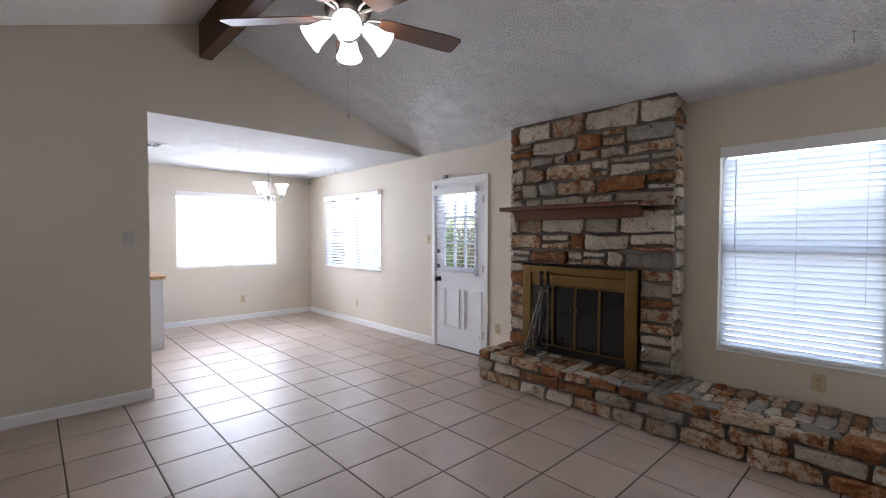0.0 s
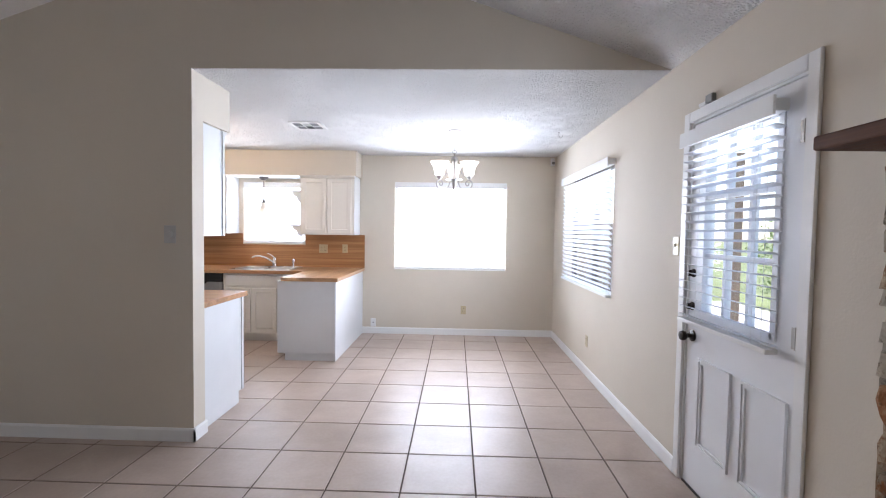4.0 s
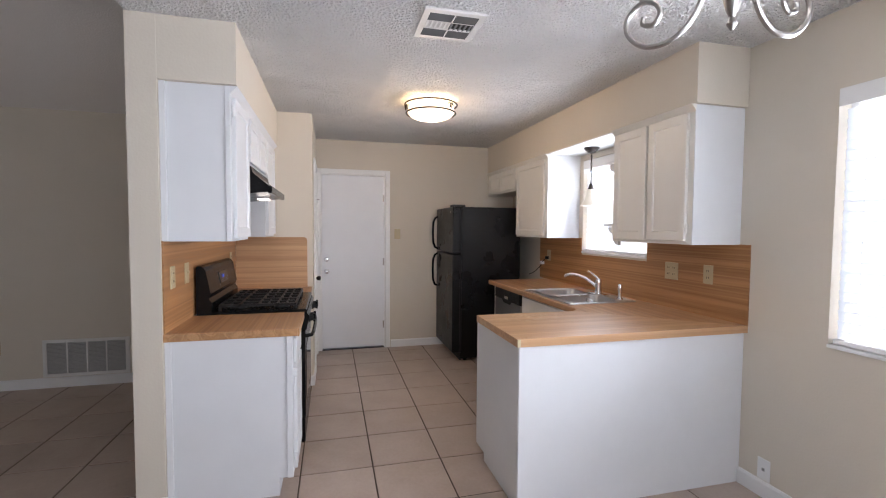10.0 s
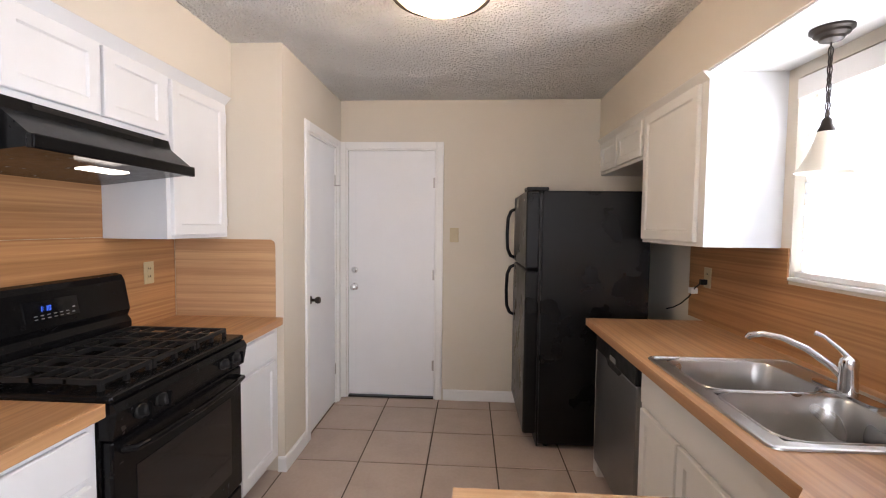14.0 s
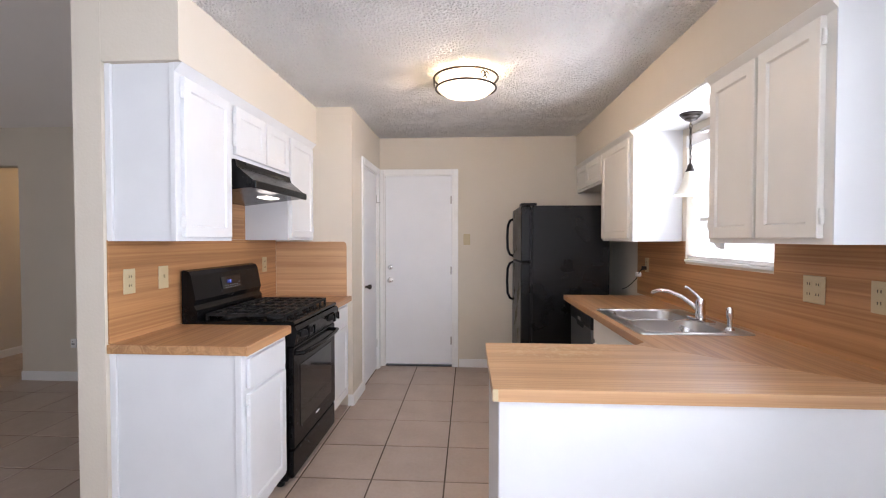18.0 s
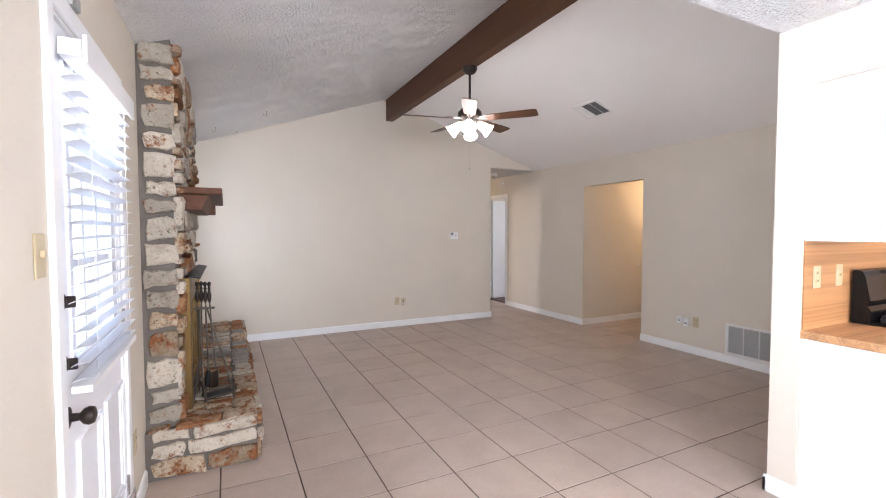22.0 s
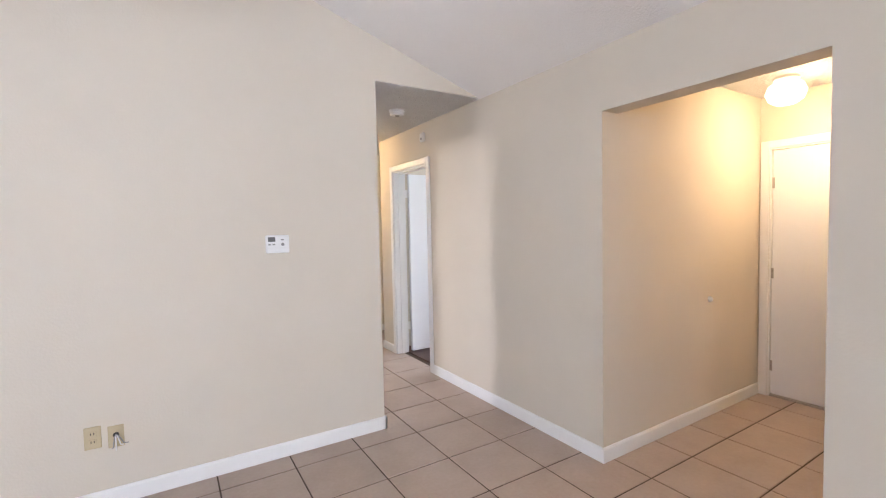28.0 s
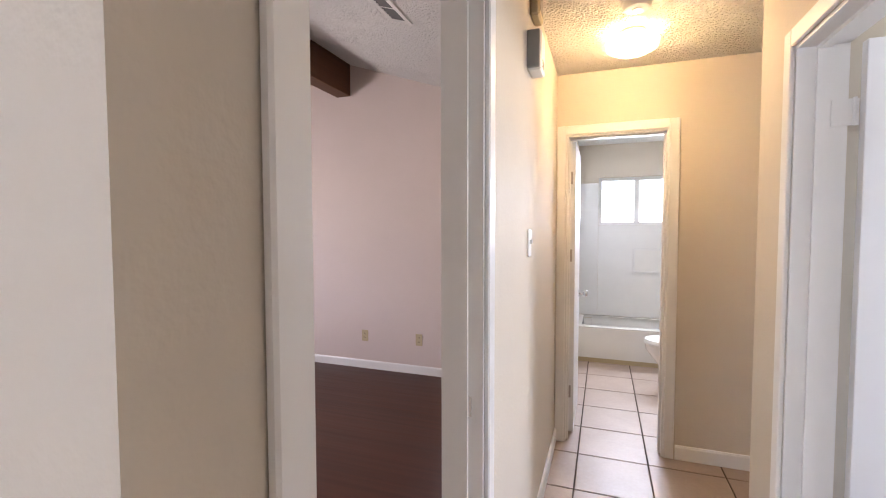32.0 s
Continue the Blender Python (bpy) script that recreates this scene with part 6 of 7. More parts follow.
part("loop", fresh(tube, [(qx + 0.022 * math.cos(a * math.pi / 8), qy, 2.225 + 0.018 * math.sin(a * math.pi / 8)) for a in range(17)], 0.004, 8, False), NICKEL, ch, smooth=True)
part("stem", fresh(lathe, (qx, qy, 1.822), [(0.003, 0.0), (0.010, 0.012), (0.005, 0.024), (0.012, 0.04), (0.026, 0.10), (0.032, 0.125), (0.036, 0.135), (0.030, 0.15), (0.020, 0.175), (0.013, 0.215), (0.016, 0.235), (0.030, 0.29), (0.036, 0.335), (0.030, 0.350), (0.009, 0.36), (0.009, 0.385), (0.016, 0.39)], 20), NICKEL, ch, "turned nickel column", True)
for k in range(3):
    a = radians(92 + 120 * k)
    u = Vector((math.cos(a), math.sin(a), 0))
    def at(r, z):
        return Vector((qx, qy, 0)) + u * r + Vector((0, 0, z))
    part("arm", fresh(tube, smooth_line([at(0.046, 1.945), at(0.052, 1.905), at(0.075, 1.86), at(0.115, 1.832), at(0.165, 1.835), at(0.200, 1.868), at(0.203, 1.905), at(0.175, 1.93), at(0.145, 1.922), at(0.133, 1.897), at(0.148, 1.877), at(0.168, 1.884), at(0.167, 1.899)]), 0.0056, 8), NICKEL, ch, smooth=True)
    part("lower_curl", fresh(tube, smooth_line([at(0.066, 1.965), at(0.070, 1.993), at(0.088, 2.002), at(0.104, 1.990), at(0.098, 1.973)]), 0.0040, 6), NICKEL, ch, smooth=True)
    part("upper_scroll", fresh(tube, smooth_line([at(0.082, 2.002), at(0.088, 2.025), at(0.076, 2.056), at(0.056, 2.062), at(0.048, 2.046), at(0.058, 2.036)]), 0.0040, 6), NICKEL, ch, smooth=True)
    part("cup", fresh(lathe, at(0.172, 1.932), [(0.005, 0), (0.006, 0.008), (0.020, 0.014), (0.030, 0.030), (0.032, 0.042)], 18), NICKEL, ch, smooth=True)
    part("shade", fresh(lathe, at(0.172, 1.972), [(0.034, 0.0), (0.046, 0.012), (0.052, 0.05), (0.060, 0.09), (0.082, 0.125), (0.094, 0.138), (0.092, 0.140), (0.078, 0.125), (0.056, 0.09), (0.040, 0.02)], 24), SHADE_DIN, ch, "lit white glass bell shade", True)

# ---- vents and grilles ----
def register(name, label, bm_place, w, h, cells, dark):
    """A louvred ceiling register built flat round its centre, then turned into place."""
    r = new(name)
    r.matrix_world = bm_place
    ORIGIN[r.name] = Vector((0, 0, 0))
    tagged(r, label, "air vent")
    bm = bmesh.new()
    for a in ((-w / 2, -w / 2 + 0.03, -h / 2, h / 2), (w / 2 - 0.03, w / 2, -h / 2, h / 2), (-w / 2 + 0.03, w / 2 - 0.03, -h / 2, -h / 2 + 0.03), (-w / 2 + 0.03, w / 2 - 0.03, h / 2 - 0.03, h / 2)):
        box(bm, *a, -0.010, 0.0)
    part("frame", bm, VENT, r)
    part("backing", plain_box(-w / 2 + 0.03, w / 2 - 0.03, -h / 2 + 0.03, h / 2 - 0.03, -0.0015, -0.0005), DARK, r, "dark sheet for the duct's shade")
    for x0, x1, y0, y1, way, shade in cells:
        # pale cells get an added white plate; shaded cells get darkened slats
        if shade == "w":
            part("pale_cell_plate", plain_box(x0, x1, y0, y1, -0.0035, -0.002), VENT, r, "white plate added behind the pale slats")
        n = 5
        for k in range(n):
            c = (k + 0.5) / n
            if way == "x":
                q = x0 + (x1 - x0) * c
                b = fresh(prism, [(q - 0.010, -0.009), (q - 0.008, -0.010), (q + 0.006, -0.003), (q + 0.004, -0.002)], "y", y0, y1)
            else:
                q = y0 + (y1 - y0) * c
                b = fresh(prism, [(q - 0.010, -0.009), (q - 0.008, -0.010), (q + 0.006, -0.003), (q + 0.004, -0.002)], "x", x0, x1)
            part("slat", b, VENT if shade == "w" else SLATDARK, r)
    for x0, x1, y0, y1, way, shade in cells:
        bm = bmesh.new()
        box(bm, x1, x1 + 0.006, y0, y1, -0.0105, -0.002)
        box(bm, x0, x1, y1, y1 + 0.006, -0.0102, -0.0022)
        part("divider", bm, VENT, r)
    return r


c = 0.12
register("ceiling_vent", "white louvred square vent in the popcorn ceiling", pose(2.91, 8.02, ZC - 0.0045), 0.30, 0.30, [(-c, -0.04, -c, 0.0, "x", "g"), (-c, -0.04, 0.006, c, "x", "g"), (-0.034, 0.04, 0.0, c, "y", "g"), (0.046, c, -c, 0.0, "x", "g"), (0.046, c, 0.006, c, "x", "g"), (-0.034, 0.04, -c, -0.006, "y", "w")], True)
sl = math.degrees(math.atan(SLOPE))
register("ceiling_vent", "white louvred vent in the sloping ceiling", pose(1.53, 4.08, vault(1.53) - 0.0005, 0, -sl, 0), 0.30, 0.36, [(-c, 0.12, -0.15, -0.06, "x", "w"), (-c, 0.12, -0.054, 0.06, "y", "g"), (-c, 0.12, 0.066, 0.15, "y", "g")], True)
register("ceiling_vent", "white louvred vent in the bedroom ceiling", pose(2.22, -0.30, RZB - SLOPE * (RXB - 2.22) - 0.0005, 0, -sl, 0), 0.15, 0.36, [(-0.045, 0.045, -0.15, 0.0, "y", "g"), (-0.045, 0.045, 0.006, 0.15, "y", "g")], True)
gr = thing("return_air_grille", (XW, 5.33, 0.25), "white metal return-air grille low on the wall", "air grille")
part("backing", plain_box(XW + 0.0005, XW + 0.002, 5.02, 5.635, 0.115, 0.405), DARK, gr, "dark sheet for the shade behind the slats")
bm = bmesh.new()
for a in ((4.995, 5.025, 0.095, 0.425), (5.63, 5.66, 0.095, 0.425), (5.025, 5.63, 0.095, 0.122), (5.025, 5.63, 0.398, 0.425)):
    box(bm, XW + 0.0005, XW + 0.013, *a)
for k in (1, 2, 3):
    y = 5.025 + 0.605 * k / 4
    box(bm, XW + 0.0022, XW + 0.012, y - 0.005, y + 0.005, 0.122, 0.398)
part("frame", bm, VENT, gr)
me = mesh_of("slat", fresh(prism, [(0.0025, 0.0), (0.0035, 0.0012), (0.012, -0.0060), (0.011, -0.0072)], "y", 0.0, 0.605), GRILLE)
for k in range(23):
    s = new("slat", me)
    s.parent = gr
    s.location = (0, 5.025 - 5.33, 0.134 + k * 0.0118 - 0.25)


# ---- plates, switches, sensors ----
def wall_plate(axis, face, out, u, z, kind, mat, label, w=0.072, h=0.116):
    at = (face, u, z) if axis == "x" else (u, face, z)
    o = thing({"outlet": "wall_outlet", "switch": "light_switch", "dimmer": "dimmer_switch", "jack": "phone_jack", "double": "wall_outlet"}[kind], at, label, "outlet" if kind in ("outlet", "jack", "double") else "switch")
    if kind == "double":
        w = 0.118
    part("plate", front(axis, face, out, u - w / 2, u + w / 2, 0.0005, 0.006, z - h / 2, z + h / 2, 0.0025), mat, o)
    for uu in ((u - 0.024, u + 0.024) if kind == "double" else (u,)):
        if kind in ("outlet", "double"):
            for dz in (-0.021, 0.021):
                f = part("receptacle", front(axis, face, out, uu - 0.016, uu + 0.016, 0.006, 0.008, z + dz - 0.014, z + dz + 0.014, 0.001), mat, o)
                bm = bmesh.new()
                for du in (-0.007, 0.006):
                    a, b = sorted((face + out * 0.0079, face + out * 0.0084))
                    box(bm, *((a, b, uu + du - 0.001, uu + du + 0.0028) if axis == "x" else (uu + du - 0.001, uu + du + 0.0028, a, b)), z + dz - 0.004, z + dz + 0.007)
                part("slots", bm, DARK, f)
        elif kind == "switch":
            part("toggle", front(axis, face, out, uu - 0.005, uu + 0.005, 0.006, 0.016, z - 0.004, z + 0.014, 0.001), mat, o)
        elif kind == "dimmer":
            part("dial", fresh(lathe, (u, face + out * 0.006, z) if axis == "y" else (face + out * 0.006, u, z), [(0.022, 0), (0.020, 0.016), (0.016, 0.018)], 18, (0, out, 0) if axis == "y" else (out, 0, 0)), mat, o, smooth=True)
        else:
            part("socket", front(axis, face, out, u - 0.008, u + 0.008, 0.006, 0.009, z - 0.008, z + 0.008, 0.001), GREYP, o)
    return o


PL = "almond plastic outlet plate on the wall"
PS = "almond plastic light switch on the wall"
wall_plate("y", YL, -1, 2.513, 1.37, "dimmer", GRILLE, "grey rotary dimmer switch near the wall's end", 0.08)
wall_plate("y", YL, -1, 1.206, 0.39, "outlet", PLATE, PL)
for y, z in ((2.49, 0.43), (5.225, 0.36), (8.115, 0.34)):
    wall_plate("x", XE, -1, y, z, "outlet", PLATE, PL)
wall_plate("x", XE, -1, 6.385, 1.35, "switch", PLATE, PS)
wall_plate("y", YD, -1, 4.49, 0.345, "outlet", PLATE, PL)
wall_plate("y", YD, -1, 3.25, 0.15, "jack", WHITEP, "white phone jack just above the baseboard")
wall_plate("y", YD - 0.007, -1, 2.555, 1.155, "double", PLATE, "double almond outlet plate in the backsplash")
wall_plate("y", YD - 0.007, -1, 2.855, 1.16, "outlet", PLATE, "almond outlet plate in the laminate backsplash")
ofr = wall_plate("y", YD - 0.007, -1, 0.82, 1.155, "outlet", PLATE, "almond outlet with a cord plugged in")
wall_plate("y", YK + 0.007, 1, 2.53, 1.17, "outlet", PLATE, "almond outlet plate in the laminate backsplash")
wall_plate("y", YK + 0.007, 1, 2.30, 1.17, "switch", PLATE, "almond switch plate in the laminate backsplash")
wall_plate("y", YK + 0.007, 1, 1.17, 1.17, "outlet", PLATE, "almond outlet plate beside the stove")
wall_plate("x", XK, 1, 8.22, 1.36, "switch", PLATE, PS)
wall_plate("y", YS, 1, 3.012, 0.375, "outlet", PLATE, PL)
wall_plate("x", XW, 1, 4.655, 0.368, "outlet", PLATE, PL)
wall_plate("x", XH, -1, 0.05, 1.375, "switch", WHITEP, "white light switch in the hall")
wall_plate("y", -2.02, 1, 3.38, 0.342, "outlet", PLATE, PL)
wall_plate("y", -2.02, 1, 2.777, 0.345, "outlet", PLATE, PL)
single("wall_stop", fresh(lathe, (-0.69, 2.885, 0.86), [(0.022, 0), (0.022, 0.006), (0.014, 0.02), (0.006, 0.024)], 16, (0, 1, 0)), WHITEP, (-0.69, 2.885, 0.86), "small white knob-shaped door stop on the entry wall", "door stop", smooth=True)
cord = thing("appliance_cord", (0.78, 9.66, 1.10), "black cord with a white adapter plugged in behind the counter", "cord")
part("plug", bbox(0.806, 0.834, YD - 0.05, YD - 0.016, 1.115, 1.145, 0.004), BLACKM, cord)
part("adapter", bbox(0.735, 0.775, YD - 0.075, YD - 0.035, 1.055, 1.09, 0.006), WHITEP, cord)
part("cable", fresh(tube, [(0.82, YD - 0.05, 1.12), (0.79, YD - 0.06, 1.095), (0.755, YD - 0.055, 1.07), (0.72, YD - 0.06, 1.03), (0.68, YD - 0.09, 0.98), (0.62, YD - 0.10, 0.95), (0.57, YD - 0.12, 0.93)], 0.004, 6), BLACKM, cord, smooth=True)

cp = thing("cable_plate", (2.915, YS, 0.36), "tan cable plate with a hole and loose wire ends", "cable plate")
part("plate", front("y", YS, 1, 2.88, 2.95, 0.0005, 0.005, 0.302, 0.418, 0.002), PLATE, cp)
part("hole", fresh(lathe, (2.915, YS + 0.005, 0.368), [(0.014, 0), (0.013, 0.001)], 14, (0, 1, 0)), DARK, cp)
for k, (dx, dz) in enumerate(((0.012, -0.06), (-0.02, -0.05), (-0.035, -0.045), (0.0, -0.075))):
    part("wire", fresh(tube, [(2.915, YS + 0.006, 0.37), (2.915 + dx * 0.4, YS + 0.03, 0.368), (2.915 + dx, YS + 0.028, 0.37 + dz), (2.915 + dx * 1.5, YS + 0.02, 0.365 + dz)], 0.003, 6), WHITEP if k % 2 else GREYP, cp, smooth=True)

th = thing("thermostat", (2.07, YS, 1.34), "white wall thermostat with a small grey display", "thermostat")
part("case", front("y", YS, 1, 2.002, 2.138, 0.0005, 0.028, 1.285, 1.395, 0.006), WHITEP, th)
part("lower_cover", front("y", YS, 1, 2.004, 2.136, 0.028, 0.032, 1.287, 1.318, 0.002), WHITEP, th)
part("display", front("y", YS, 1, 2.085, 2.128, 0.028, 0.0295, 1.355, 1.383, 0.0005), SLATDARK, th)
for x, z in ((2.118, 1.338), (2.094, 1.338), (2.044, 1.366)):
    part("button", front("y", YS, 1, x - 0.008, x + 0.008, 0.028, 0.031, z - 0.004, z + 0.004, 0.001), GREYP, th)
part("dial", fresh(lathe, (2.042, YS + 0.028, 1.338), [(0.010, 0), (0.009, 0.006)], 14, (0, 1, 0)), GREYP, th, smooth=True)
for y0, y1, z0, z1 in ((4.44, 4.50, 0.325, 0.41), (4.52, 4.585, 0.305, 0.40)):
    pg = thing("plug_in_device", (XW, (y0 + y1) / 2, (z0 + z1) / 2), "white plug-in device in a low wall outlet", "plug-in device", "plug-in devices")
    part("case", front("x", XW, 1, y0, y1, 0.0005, 0.032, z0, z1, 0.006), WHITEP, pg)
    part("vents", front("x", XW, 1, y0 + 0.015, y1 - 0.015, 0.032, 0.0335, z0 + 0.03, z0 + 0.045, 0), GREYP, pg)
    part("lamp_dot", front("x", XW, 1, y0 + 0.02, y0 + 0.028, 0.032, 0.0335, z1 - 0.025, z1 - 0.018, 0), GREYP, pg)
ms = thing("corner_sensor", (5.64, 9.66, 2.36), "white alarm sensor high in the corner", "sensor")
part("case", bbox(5.625, 5.68, 9.645, 9.699, 2.315, 2.415, 0.012, 3), WHITEP, ms)
part("lens", bbox(5.632, 5.672, 9.640, 9.646, 2.33, 2.365, 0.004), GREYP, ms)


def smoke_alarm(x, y, z, label):
    s = thing("smoke_alarm", (x, y, z), label, "smoke alarm", "smoke alarms")
    part("base", fresh(lathe, (x, y, z), [(0.068, 0), (0.068, -0.01), (0.062, -0.014)], 28), WHITEP, s, smooth=True)
    part("case", fresh(lathe, (x, y, z - 0.0135), [(0.060, 0), (0.060, -0.012), (0.050, -0.026), (0.02, -0.030)], 28), WHITEP, s, smooth=True)
    part("grille", fresh(lathe, (x, y, z - 0.0432), [(0.022, 0), (0.020, -0.003)], 20), GREYP, s)


smoke_alarm(0.915, 1.10, ZC - 0.004, "white round smoke alarm on the hall ceiling")
smoke_alarm(0.965, -0.23, ZC - 0.004, "white smoke alarm beside the hall light")
co = thing("gas_alarm", (XW, 0.80, 2.30), "white oval alarm on the wall above the door", "alarm")
part("case", front("x", XW, 1, 0.765, 0.845, 0.0005, 0.03, 2.255, 2.345, 0.012), WHITEP, co)
part("lens", front("x", XW, 1, 0.79, 0.82, 0.03, 0.032, 2.275, 2.295, 0.001), GREYP, co)
al = thing("door_chime", (XH, 0.06, 2.15), "grey and white chime box on the hall wall", "chime")
part("case", front("x", XH, -1, 0.0, 0.115, 0.0005, 0.055, 2.07, 2.225, 0.006), WHITEP, al)
part("side_cover", front("x", XH, -1, 0.1155, 0.135, 0.001, 0.05, 2.075, 2.22, 0.003), GREYP, al)
for k in range(3):
    part("slot", front("x", XH, -1, 0.03, 0.085, 0.055, 0.0558, 2.085 + k * 0.012, 2.091 + k * 0.012, 0), DARK, al)
a2 = thing("hall_sensor", (XH, 0.0, 2.37), "beige alarm sounder under the hall ceiling", "sensor")
part("case", front("x", XH, -1, -0.05, 0.07, 0.0005, 0.04, 2.305, 2.425, 0.008), PLATE, a2)
part("grille", front("x", XH, -1, -0.03, 0.05, 0.04, 0.041, 2.33, 2.40, 0), GREYP, a2)

# ---- hall and entry lights ----
hl = thing("ceiling_light", (0.965, -0.56, ZC - 0.004), "lit hall ceiling light with a clear glass bowl", "ceiling light")
hx, hy = 0.965, -0.56
part("canopy", fresh(lathe, (hx, hy, ZC - 0.004), [(0.065, 0), (0.065, -0.012), (0.05, -0.022), (0.02, -0.028)], 24), NICKEL, hl, smooth=True)
part("bowl", fresh(lathe, (hx, hy, ZC - 0.004), [(0.128, -0.052), (0.130, -0.056), (0.122, -0.085), (0.085, -0.105), (0.02, -0.112)], 30, cap0=False), SHADE_HALL, hl, "glowing amber glass bowl", True)
part("finial", fresh(lathe, (hx, hy, ZC - 0.115), [(0.012, 0), (0.01, -0.01), (0.003, -0.018)], 12), NICKEL, hl, smooth=True)
bulb("hall_bulb_upper", (hx, hy, ZC - 0.05), 0.9, (1.0, 0.66, 0.28), 0.03)
bulb("hall_bulb", (hx, hy, ZC - 0.15), 2.5, (1.0, 0.70, 0.34), 0.05)
en = thing("ceiling_light", (-1.0, 3.22, 2.40), "lit white globe light on the entry ceiling", "ceiling light")
part("canopy", fresh(lathe, (-1.0, 3.22, 2.40), [(0.075, 0), (0.075, -0.018), (0.06, -0.024)], 24), TRIM, en, smooth=True)
part("globe", fresh(lathe, (-1.0, 3.22, 2.376), [(0.05, 0), (0.10, -0.03), (0.118, -0.08), (0.10, -0.13), (0.06, -0.158), (0.005, -0.17)], 28), SHADE_HALL, en, "glowing white glass globe", True)
bulb("entry_bulb", (-1.0, 3.40, 2.04), 3.0, (1.0, 0.70, 0.38), 0.12)

# ---- bathroom seen through the hall ----
tub = thing("bathtub", (0.4, -3.35, 0), "cream-white built-in bathtub along the far wall", "bathtub")
bm = bmesh.new()
box(bm, -0.595, 1.38, -3.06, -3.02, 0.05, 0.36)
part("apron", bm, PORC, tub)
bm = bmesh.new()
for a in ((-0.595, 1.38, -3.10, -3.005), (-0.595, 1.38, -3.715, -3.66), (-0.595, -0.50, -3.66, -3.10), (1.30, 1.38, -3.66, -3.10)):
    box(bm, *a, 0.36, 0.385)
part("rim", bm, PORC, tub)
b = bmesh.new()
fs = box(b, -0.50, 1.30, -3.66, -3.10, 0.06, 0.37)
bmesh.ops.delete(b, geom=[fs[1]], context="FACES_ONLY")
bmesh.ops.bevel(b, geom=[e for e in b.edges if not e.is_boundary], offset=0.09, segments=4, affect="EDGES")
part("basin", b, PORC, tub, smooth=True)
part("toe_strip", plain_box(-0.595, 1.38, -3.04, -3.03, 0.0, 0.05), PLATE, tub)
surround = thing("bath_wall_panels", (0.4, -3.71, 0.39), "glossy white moulded wall panels above the bathtub", "wall panel", kind="structure")
for a in ((-0.595, WIN_BATH[0] - 0.002, 0.388, 1.98), (WIN_BATH[1] + 0.002, 1.366, 0.388, 1.98), (WIN_BATH[0], WIN_BATH[1], 0.388, WIN_BATH[2] - 0.002)):
    part("panel", bbox(a[0], a[1], -3.7195, -3.712, a[2], a[3], 0.002, 1), BATHTILE, surround)
part("panel", bbox(1.372, 1.3845, -3.711, -3.01, 0.388, 1.98, 0.002, 1), BATHTILE, surround)
van = thing("bathroom_vanity", (2.38, -3.45, 0), "white painted vanity cabinet with a pale basin top", "vanity")
part("body", plain_box(1.95, 2.81, -3.715, -3.22, 0.09, 0.74), DOORW, van)
part("toe_kick", plain_box(1.95, 2.81, -3.715, -3.29, 0.0, 0.09), DOORW, van)
part("top", bbox(1.93, 2.815, -3.715, -3.195, 0.741, 0.775, 0.006), PORC, van, "pale cultured marble top")
part("backsplash", bbox(1.93, 2.815, -3.715, -3.695, 0.776, 0.87, 0.004), PORC, van)
for x0, x1 in ((1.98, 2.37), (2.39, 2.78)):
    part("drawer_front", bbox(x0, x1, -3.2195, -3.202, 0.60, 0.72, 0.004, 1), DOORW, van)
    part("door", bbox(x0, x1, -3.2195, -3.202, 0.12, 0.58, 0.004, 1), DOORW, van)
sd = thing("soap_dish", (0.54, -3.70, 1.1), "white ceramic soap recess in the tile", "soap dish")
bm = bmesh.new()
for a in ((0.38, 0.40, 0.97, 1.26), (0.68, 0.70, 0.97, 1.26), (0.40, 0.68, 0.97, 0.99), (0.40, 0.68, 1.24, 1.26)):
    box(bm, a[0], a[1], -3.7115, -3.69, a[2], a[3])
part("rim", bm, BATHTILE, sd)
part("back", plain_box(0.40, 0.68, -3.7115, -3.708, 0.99, 1.24), PORC, sd)
sd.location = (0.60, -3.70, 1.04)
toi = thing("toilet", (0.35, -2.45, 0), "white porcelain toilet with the seat down", "toilet")


def oval(cx, cy, z, rx, ry, n=24):
    return [(cx + rx * math.cos(2 * math.pi * k / n), cy + ry * math.sin(2 * math.pi * k / n), z) for k in range(n)]


def loft(loops):
    bm = bmesh.new()
    last = None
    for lp in loops:
        now = [bm.verts.new(p) for p in lp]
        if last:
            bridge(bm, last, now)
        else:
            bm.faces.new(now[::-1])
        last = now
    bm.faces.new(last)
    return bm


part("bowl", loft([oval(0.38, -2.48, 0.0, 0.20, 0.11), oval(0.38, -2.48, 0.04, 0.18, 0.10), oval(0.42, -2.48, 0.20, 0.19, 0.11), oval(0.48, -2.48, 0.33, 0.23, 0.17), oval(0.48, -2.48, 0.385, 0.24, 0.185)]), PORC, toi, smooth=True)
part("seat", loft([oval(0.48, -2.48, 0.387, 0.24, 0.185), oval(0.48, -2.48, 0.40, 0.25, 0.19), oval(0.48, -2.48, 0.415, 0.245, 0.185)]), WHITEP, toi, smooth=True)
part("lid", loft([oval(0.48, -2.48, 0.417, 0.245, 0.187), oval(0.48, -2.48, 0.43, 0.24, 0.18), oval(0.48, -2.48, 0.437, 0.20, 0.15)]), WHITEP, toi, smooth=True)
part("tank", bbox(0.06, 0.25, -2.70, -2.26, 0.39, 0.74, 0.02, 3), PORC, toi)
part("tank_lid", bbox(0.05, 0.26, -2.71, -2.25, 0.742, 0.775, 0.008), PORC, toi)

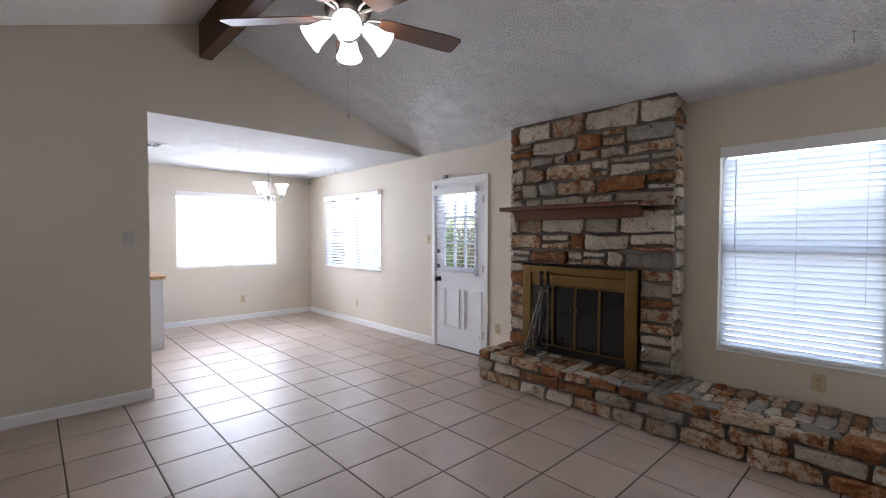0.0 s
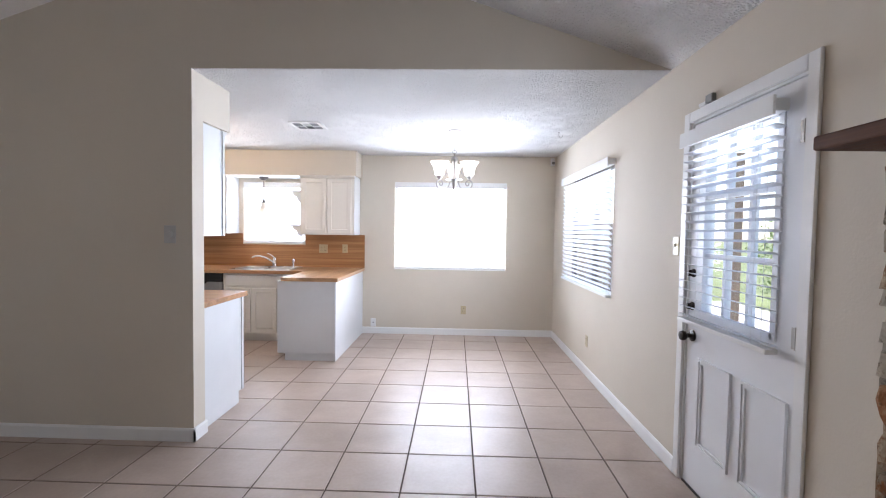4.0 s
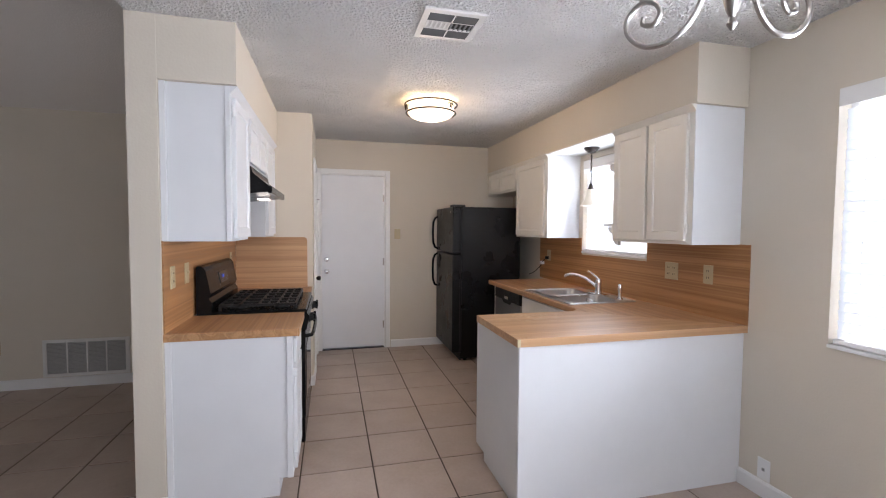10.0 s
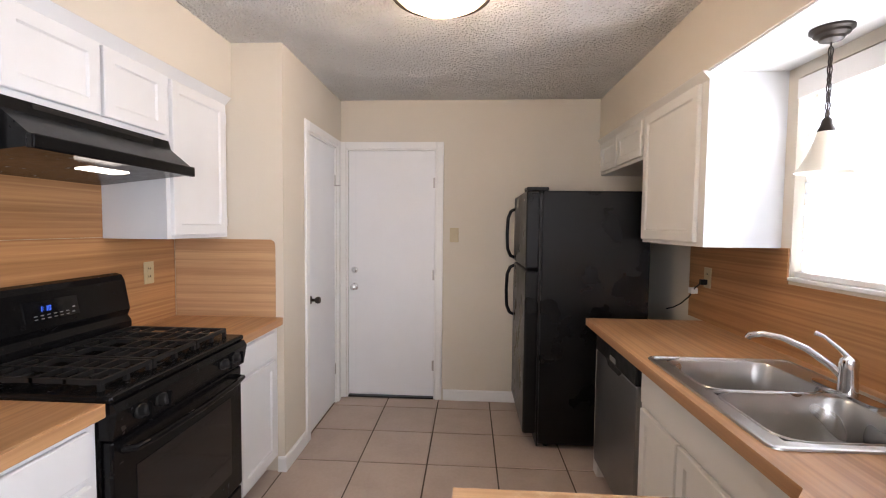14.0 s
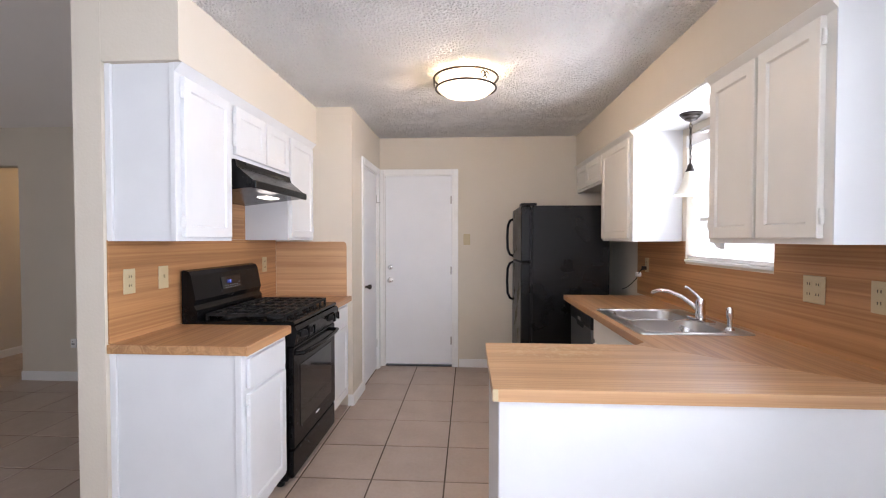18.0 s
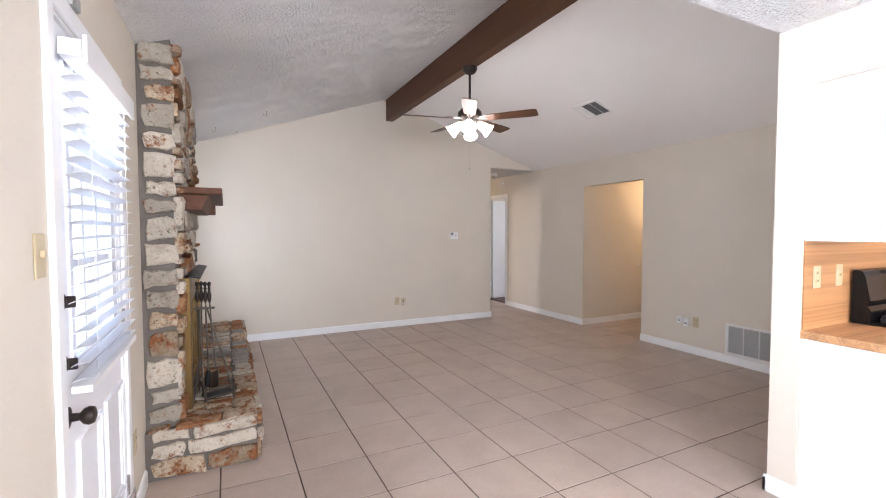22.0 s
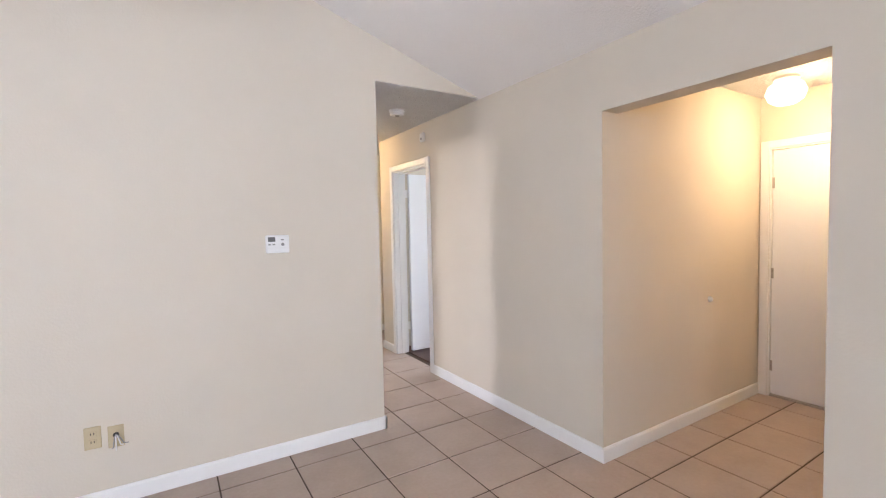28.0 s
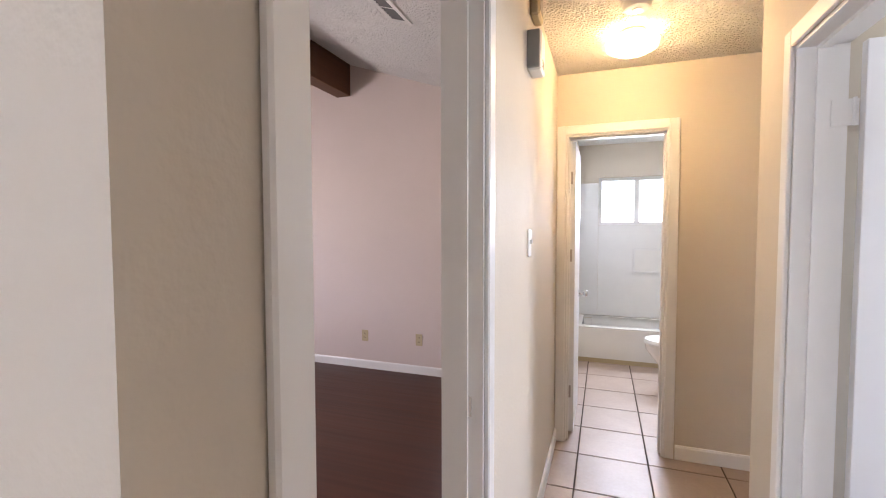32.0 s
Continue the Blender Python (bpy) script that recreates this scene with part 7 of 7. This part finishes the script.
# ---- outdoors ----
yard = thing("fence", (XE + 8.0, 5, -0.16), "weathered wooden board fence round the back yard", "fence")
me = mesh_of("board", bbox(-0.012, 0.012, -0.07, 0.07, 0.02, 1.85, 0.004, 1), FENCE)
for i in range(130):
    b = new("board", me)
    b.parent = yard
    b.location = (random.uniform(-0.006, 0.006), -8.0 + i * 0.148, 0)
for z in (0.35, 1.0, 1.6):
    part("rail", plain_box(XE + 8.013, XE + 8.05, -3.1, 16.2, -0.16 + z, -0.16 + z + 0.09), FENCE, yard)
yard2 = thing("fence", (2.5, YD + 5.0, -0.16), "weathered wooden board fence along the side yard", "fence")
me = mesh_of("board", bbox(-0.07, 0.07, -0.012, 0.012, 0.02, 1.85, 0.004, 1), FENCE)
for i in range(75):
    b = new("board", me)
    b.parent = yard2
    b.location = (-4.0 + i * 0.148, random.uniform(-0.006, 0.006), 0)
for z in (0.35, 1.0, 1.6):
    part("rail", plain_box(-1.6, 9.7, YD + 5.013, YD + 5.05, -0.16 + z, -0.16 + z + 0.09), FENCE, yard2)

# shrubs and a porch post behind the house
def shrub(x, y, r, h, seed):
    g = random.Random(seed)
    o = thing("shrub", (x, y, -0.16), "leafy green garden shrub in the back yard", "shrub", "garden shrubs")
    stems = bmesh.new()
    for k in range(6):
        a = g.uniform(0, 6.28)
        tube(stems, [(x, y, -0.17), (x + 0.3 * r * math.cos(a), y + 0.3 * r * math.sin(a), h * 0.35), (x + 0.7 * r * math.cos(a), y + 0.7 * r * math.sin(a), h * 0.75)], [0.03, 0.02, 0.008], 6)
    part("stems", stems, BARK, o)
    verts, faces = [], []
    for k in range(1500):
        a, e, q = g.uniform(0, 6.28), g.uniform(-1, 1), g.uniform(0.55, 1.0) ** 0.5 * (1 + 0.22 * math.sin(3 * g.random() * 6.28))
        c = Vector((x + r * q * math.cos(a) * (1 - 0.5 * e * e), y + r * q * math.sin(a) * (1 - 0.5 * e * e), h * (0.5 + 0.48 * e * q)))
        u = Vector((g.uniform(-1, 1), g.uniform(-1, 1), g.uniform(-1, 1))).normalized()
        w = u.orthogonal().normalized()
        l = g.uniform(0.04, 0.08)
        n = len(verts)
        verts += [tuple(c - u * l), tuple(c + w * l * 0.45), tuple(c + u * l), tuple(c - w * l * 0.45)]
        faces.append((n, n + 1, n + 2, n + 3))
    me = bpy.data.meshes.new("leaves")
    me.from_pydata([tuple(Vector(v) - Vector((x, y, -0.16))) for v in verts], [], faces)
    me.materials.append(LEAF)
    lv = new("leaves", me)
    lv.parent = o
    lv["kind"] = "stuff"


for k, (x, y, r, h) in enumerate(((11.7, 9.4, 0.9, 1.7), (11.6, 11.4, 1.0, 2.0), (11.8, 13.2, 0.95, 1.9), (12.2, 4.3, 0.9, 1.6))):
    shrub(x, y, r, h, 40 + k)
single("porch_post", bbox(8.0, 8.12, 9.58, 9.70, -0.10, 2.5, 0.006), FENCE, (8.06, 9.64, -0.10), "weathered brown wooden porch post on the patio", "post")

# ---- floor tiles ----
def tile_mesh(w, d):
    bm = bmesh.new()
    c, t = 0.0022, 0.012
    def loop(m, z):
        return [bm.verts.new((sx * (w / 2 - m), sy * (d / 2 - m), z)) for sx, sy in ((-1, -1), (1, -1), (1, 1), (-1, 1))]
    lo, mid, top = loop(0, -t), loop(0, -c), loop(c, 0)
    bridge(bm, lo, mid)
    bridge(bm, mid, top)
    bm.faces.new(top)
    return bm


def row_start(j):
    return TY + j * TP if j <= 11 else TY + 11 * TP + (j - 11) * TD


floor_ob = bpy.data.objects["floor"]
JOINT = 0.0085
TILE_ME = mesh_of("tile", tile_mesh(TP - JOINT, TP - JOINT), TILE)
TILE_LONG = mesh_of("tile", tile_mesh(TP - JOINT, TD - JOINT), TILE)
rest = bmesh.new()
regions = [(XW, XE, YS, YL, 1), (XO, XE, YL, YD, 1), (XK, XO, YK, YD, 1), (XW, XH, -1.10, YS, 1), (-0.10, XW, -1.10, -0.25, 0), (-1.45, XW, 2.885, 3.98, 0), (-0.6, XH, -3.72, -1.10, 0), (XH + 0.115, 2.82, -3.72, -2.14, 0)]
count = 0
for i in range(-18, 4):
    for j in range(-12, 24):
        x0, y0, y1 = TX + i * TP, row_start(j), row_start(j + 1)
        hit = [r[4] for r in regions if x0 + TP > r[0] + 0.004 and x0 < r[1] - 0.004 and y1 > r[2] + 0.004 and y0 < r[3] - 0.004]
        if not hit:
            continue
        cx, cy = x0 + TP / 2, (y0 + y1) / 2
        if max(hit) and count < 300:
            t = new("tile", TILE_ME if j < 11 else TILE_LONG)
            t.parent = floor_ob
            t.location = (cx, cy, random.uniform(-0.0006, 0.0))
            t.rotation_euler = (random.uniform(-0.0012, 0.0012), random.uniform(-0.0012, 0.0012), random.uniform(-0.002, 0.002))
            count += 1
        else:
            q = tile_mesh(TP - JOINT, y1 - y0 - JOINT)
            bmesh.ops.translate(q, verts=q.verts[:], vec=(cx, cy, 0))
            tmp = bpy.data.meshes.new("tmp")
            q.to_mesh(tmp)
            q.free()
            rest.from_mesh(tmp)
            bpy.data.meshes.remove(tmp)
tr = part("tile", rest, TILE, floor_ob)
tr["kind"] = "stuff"
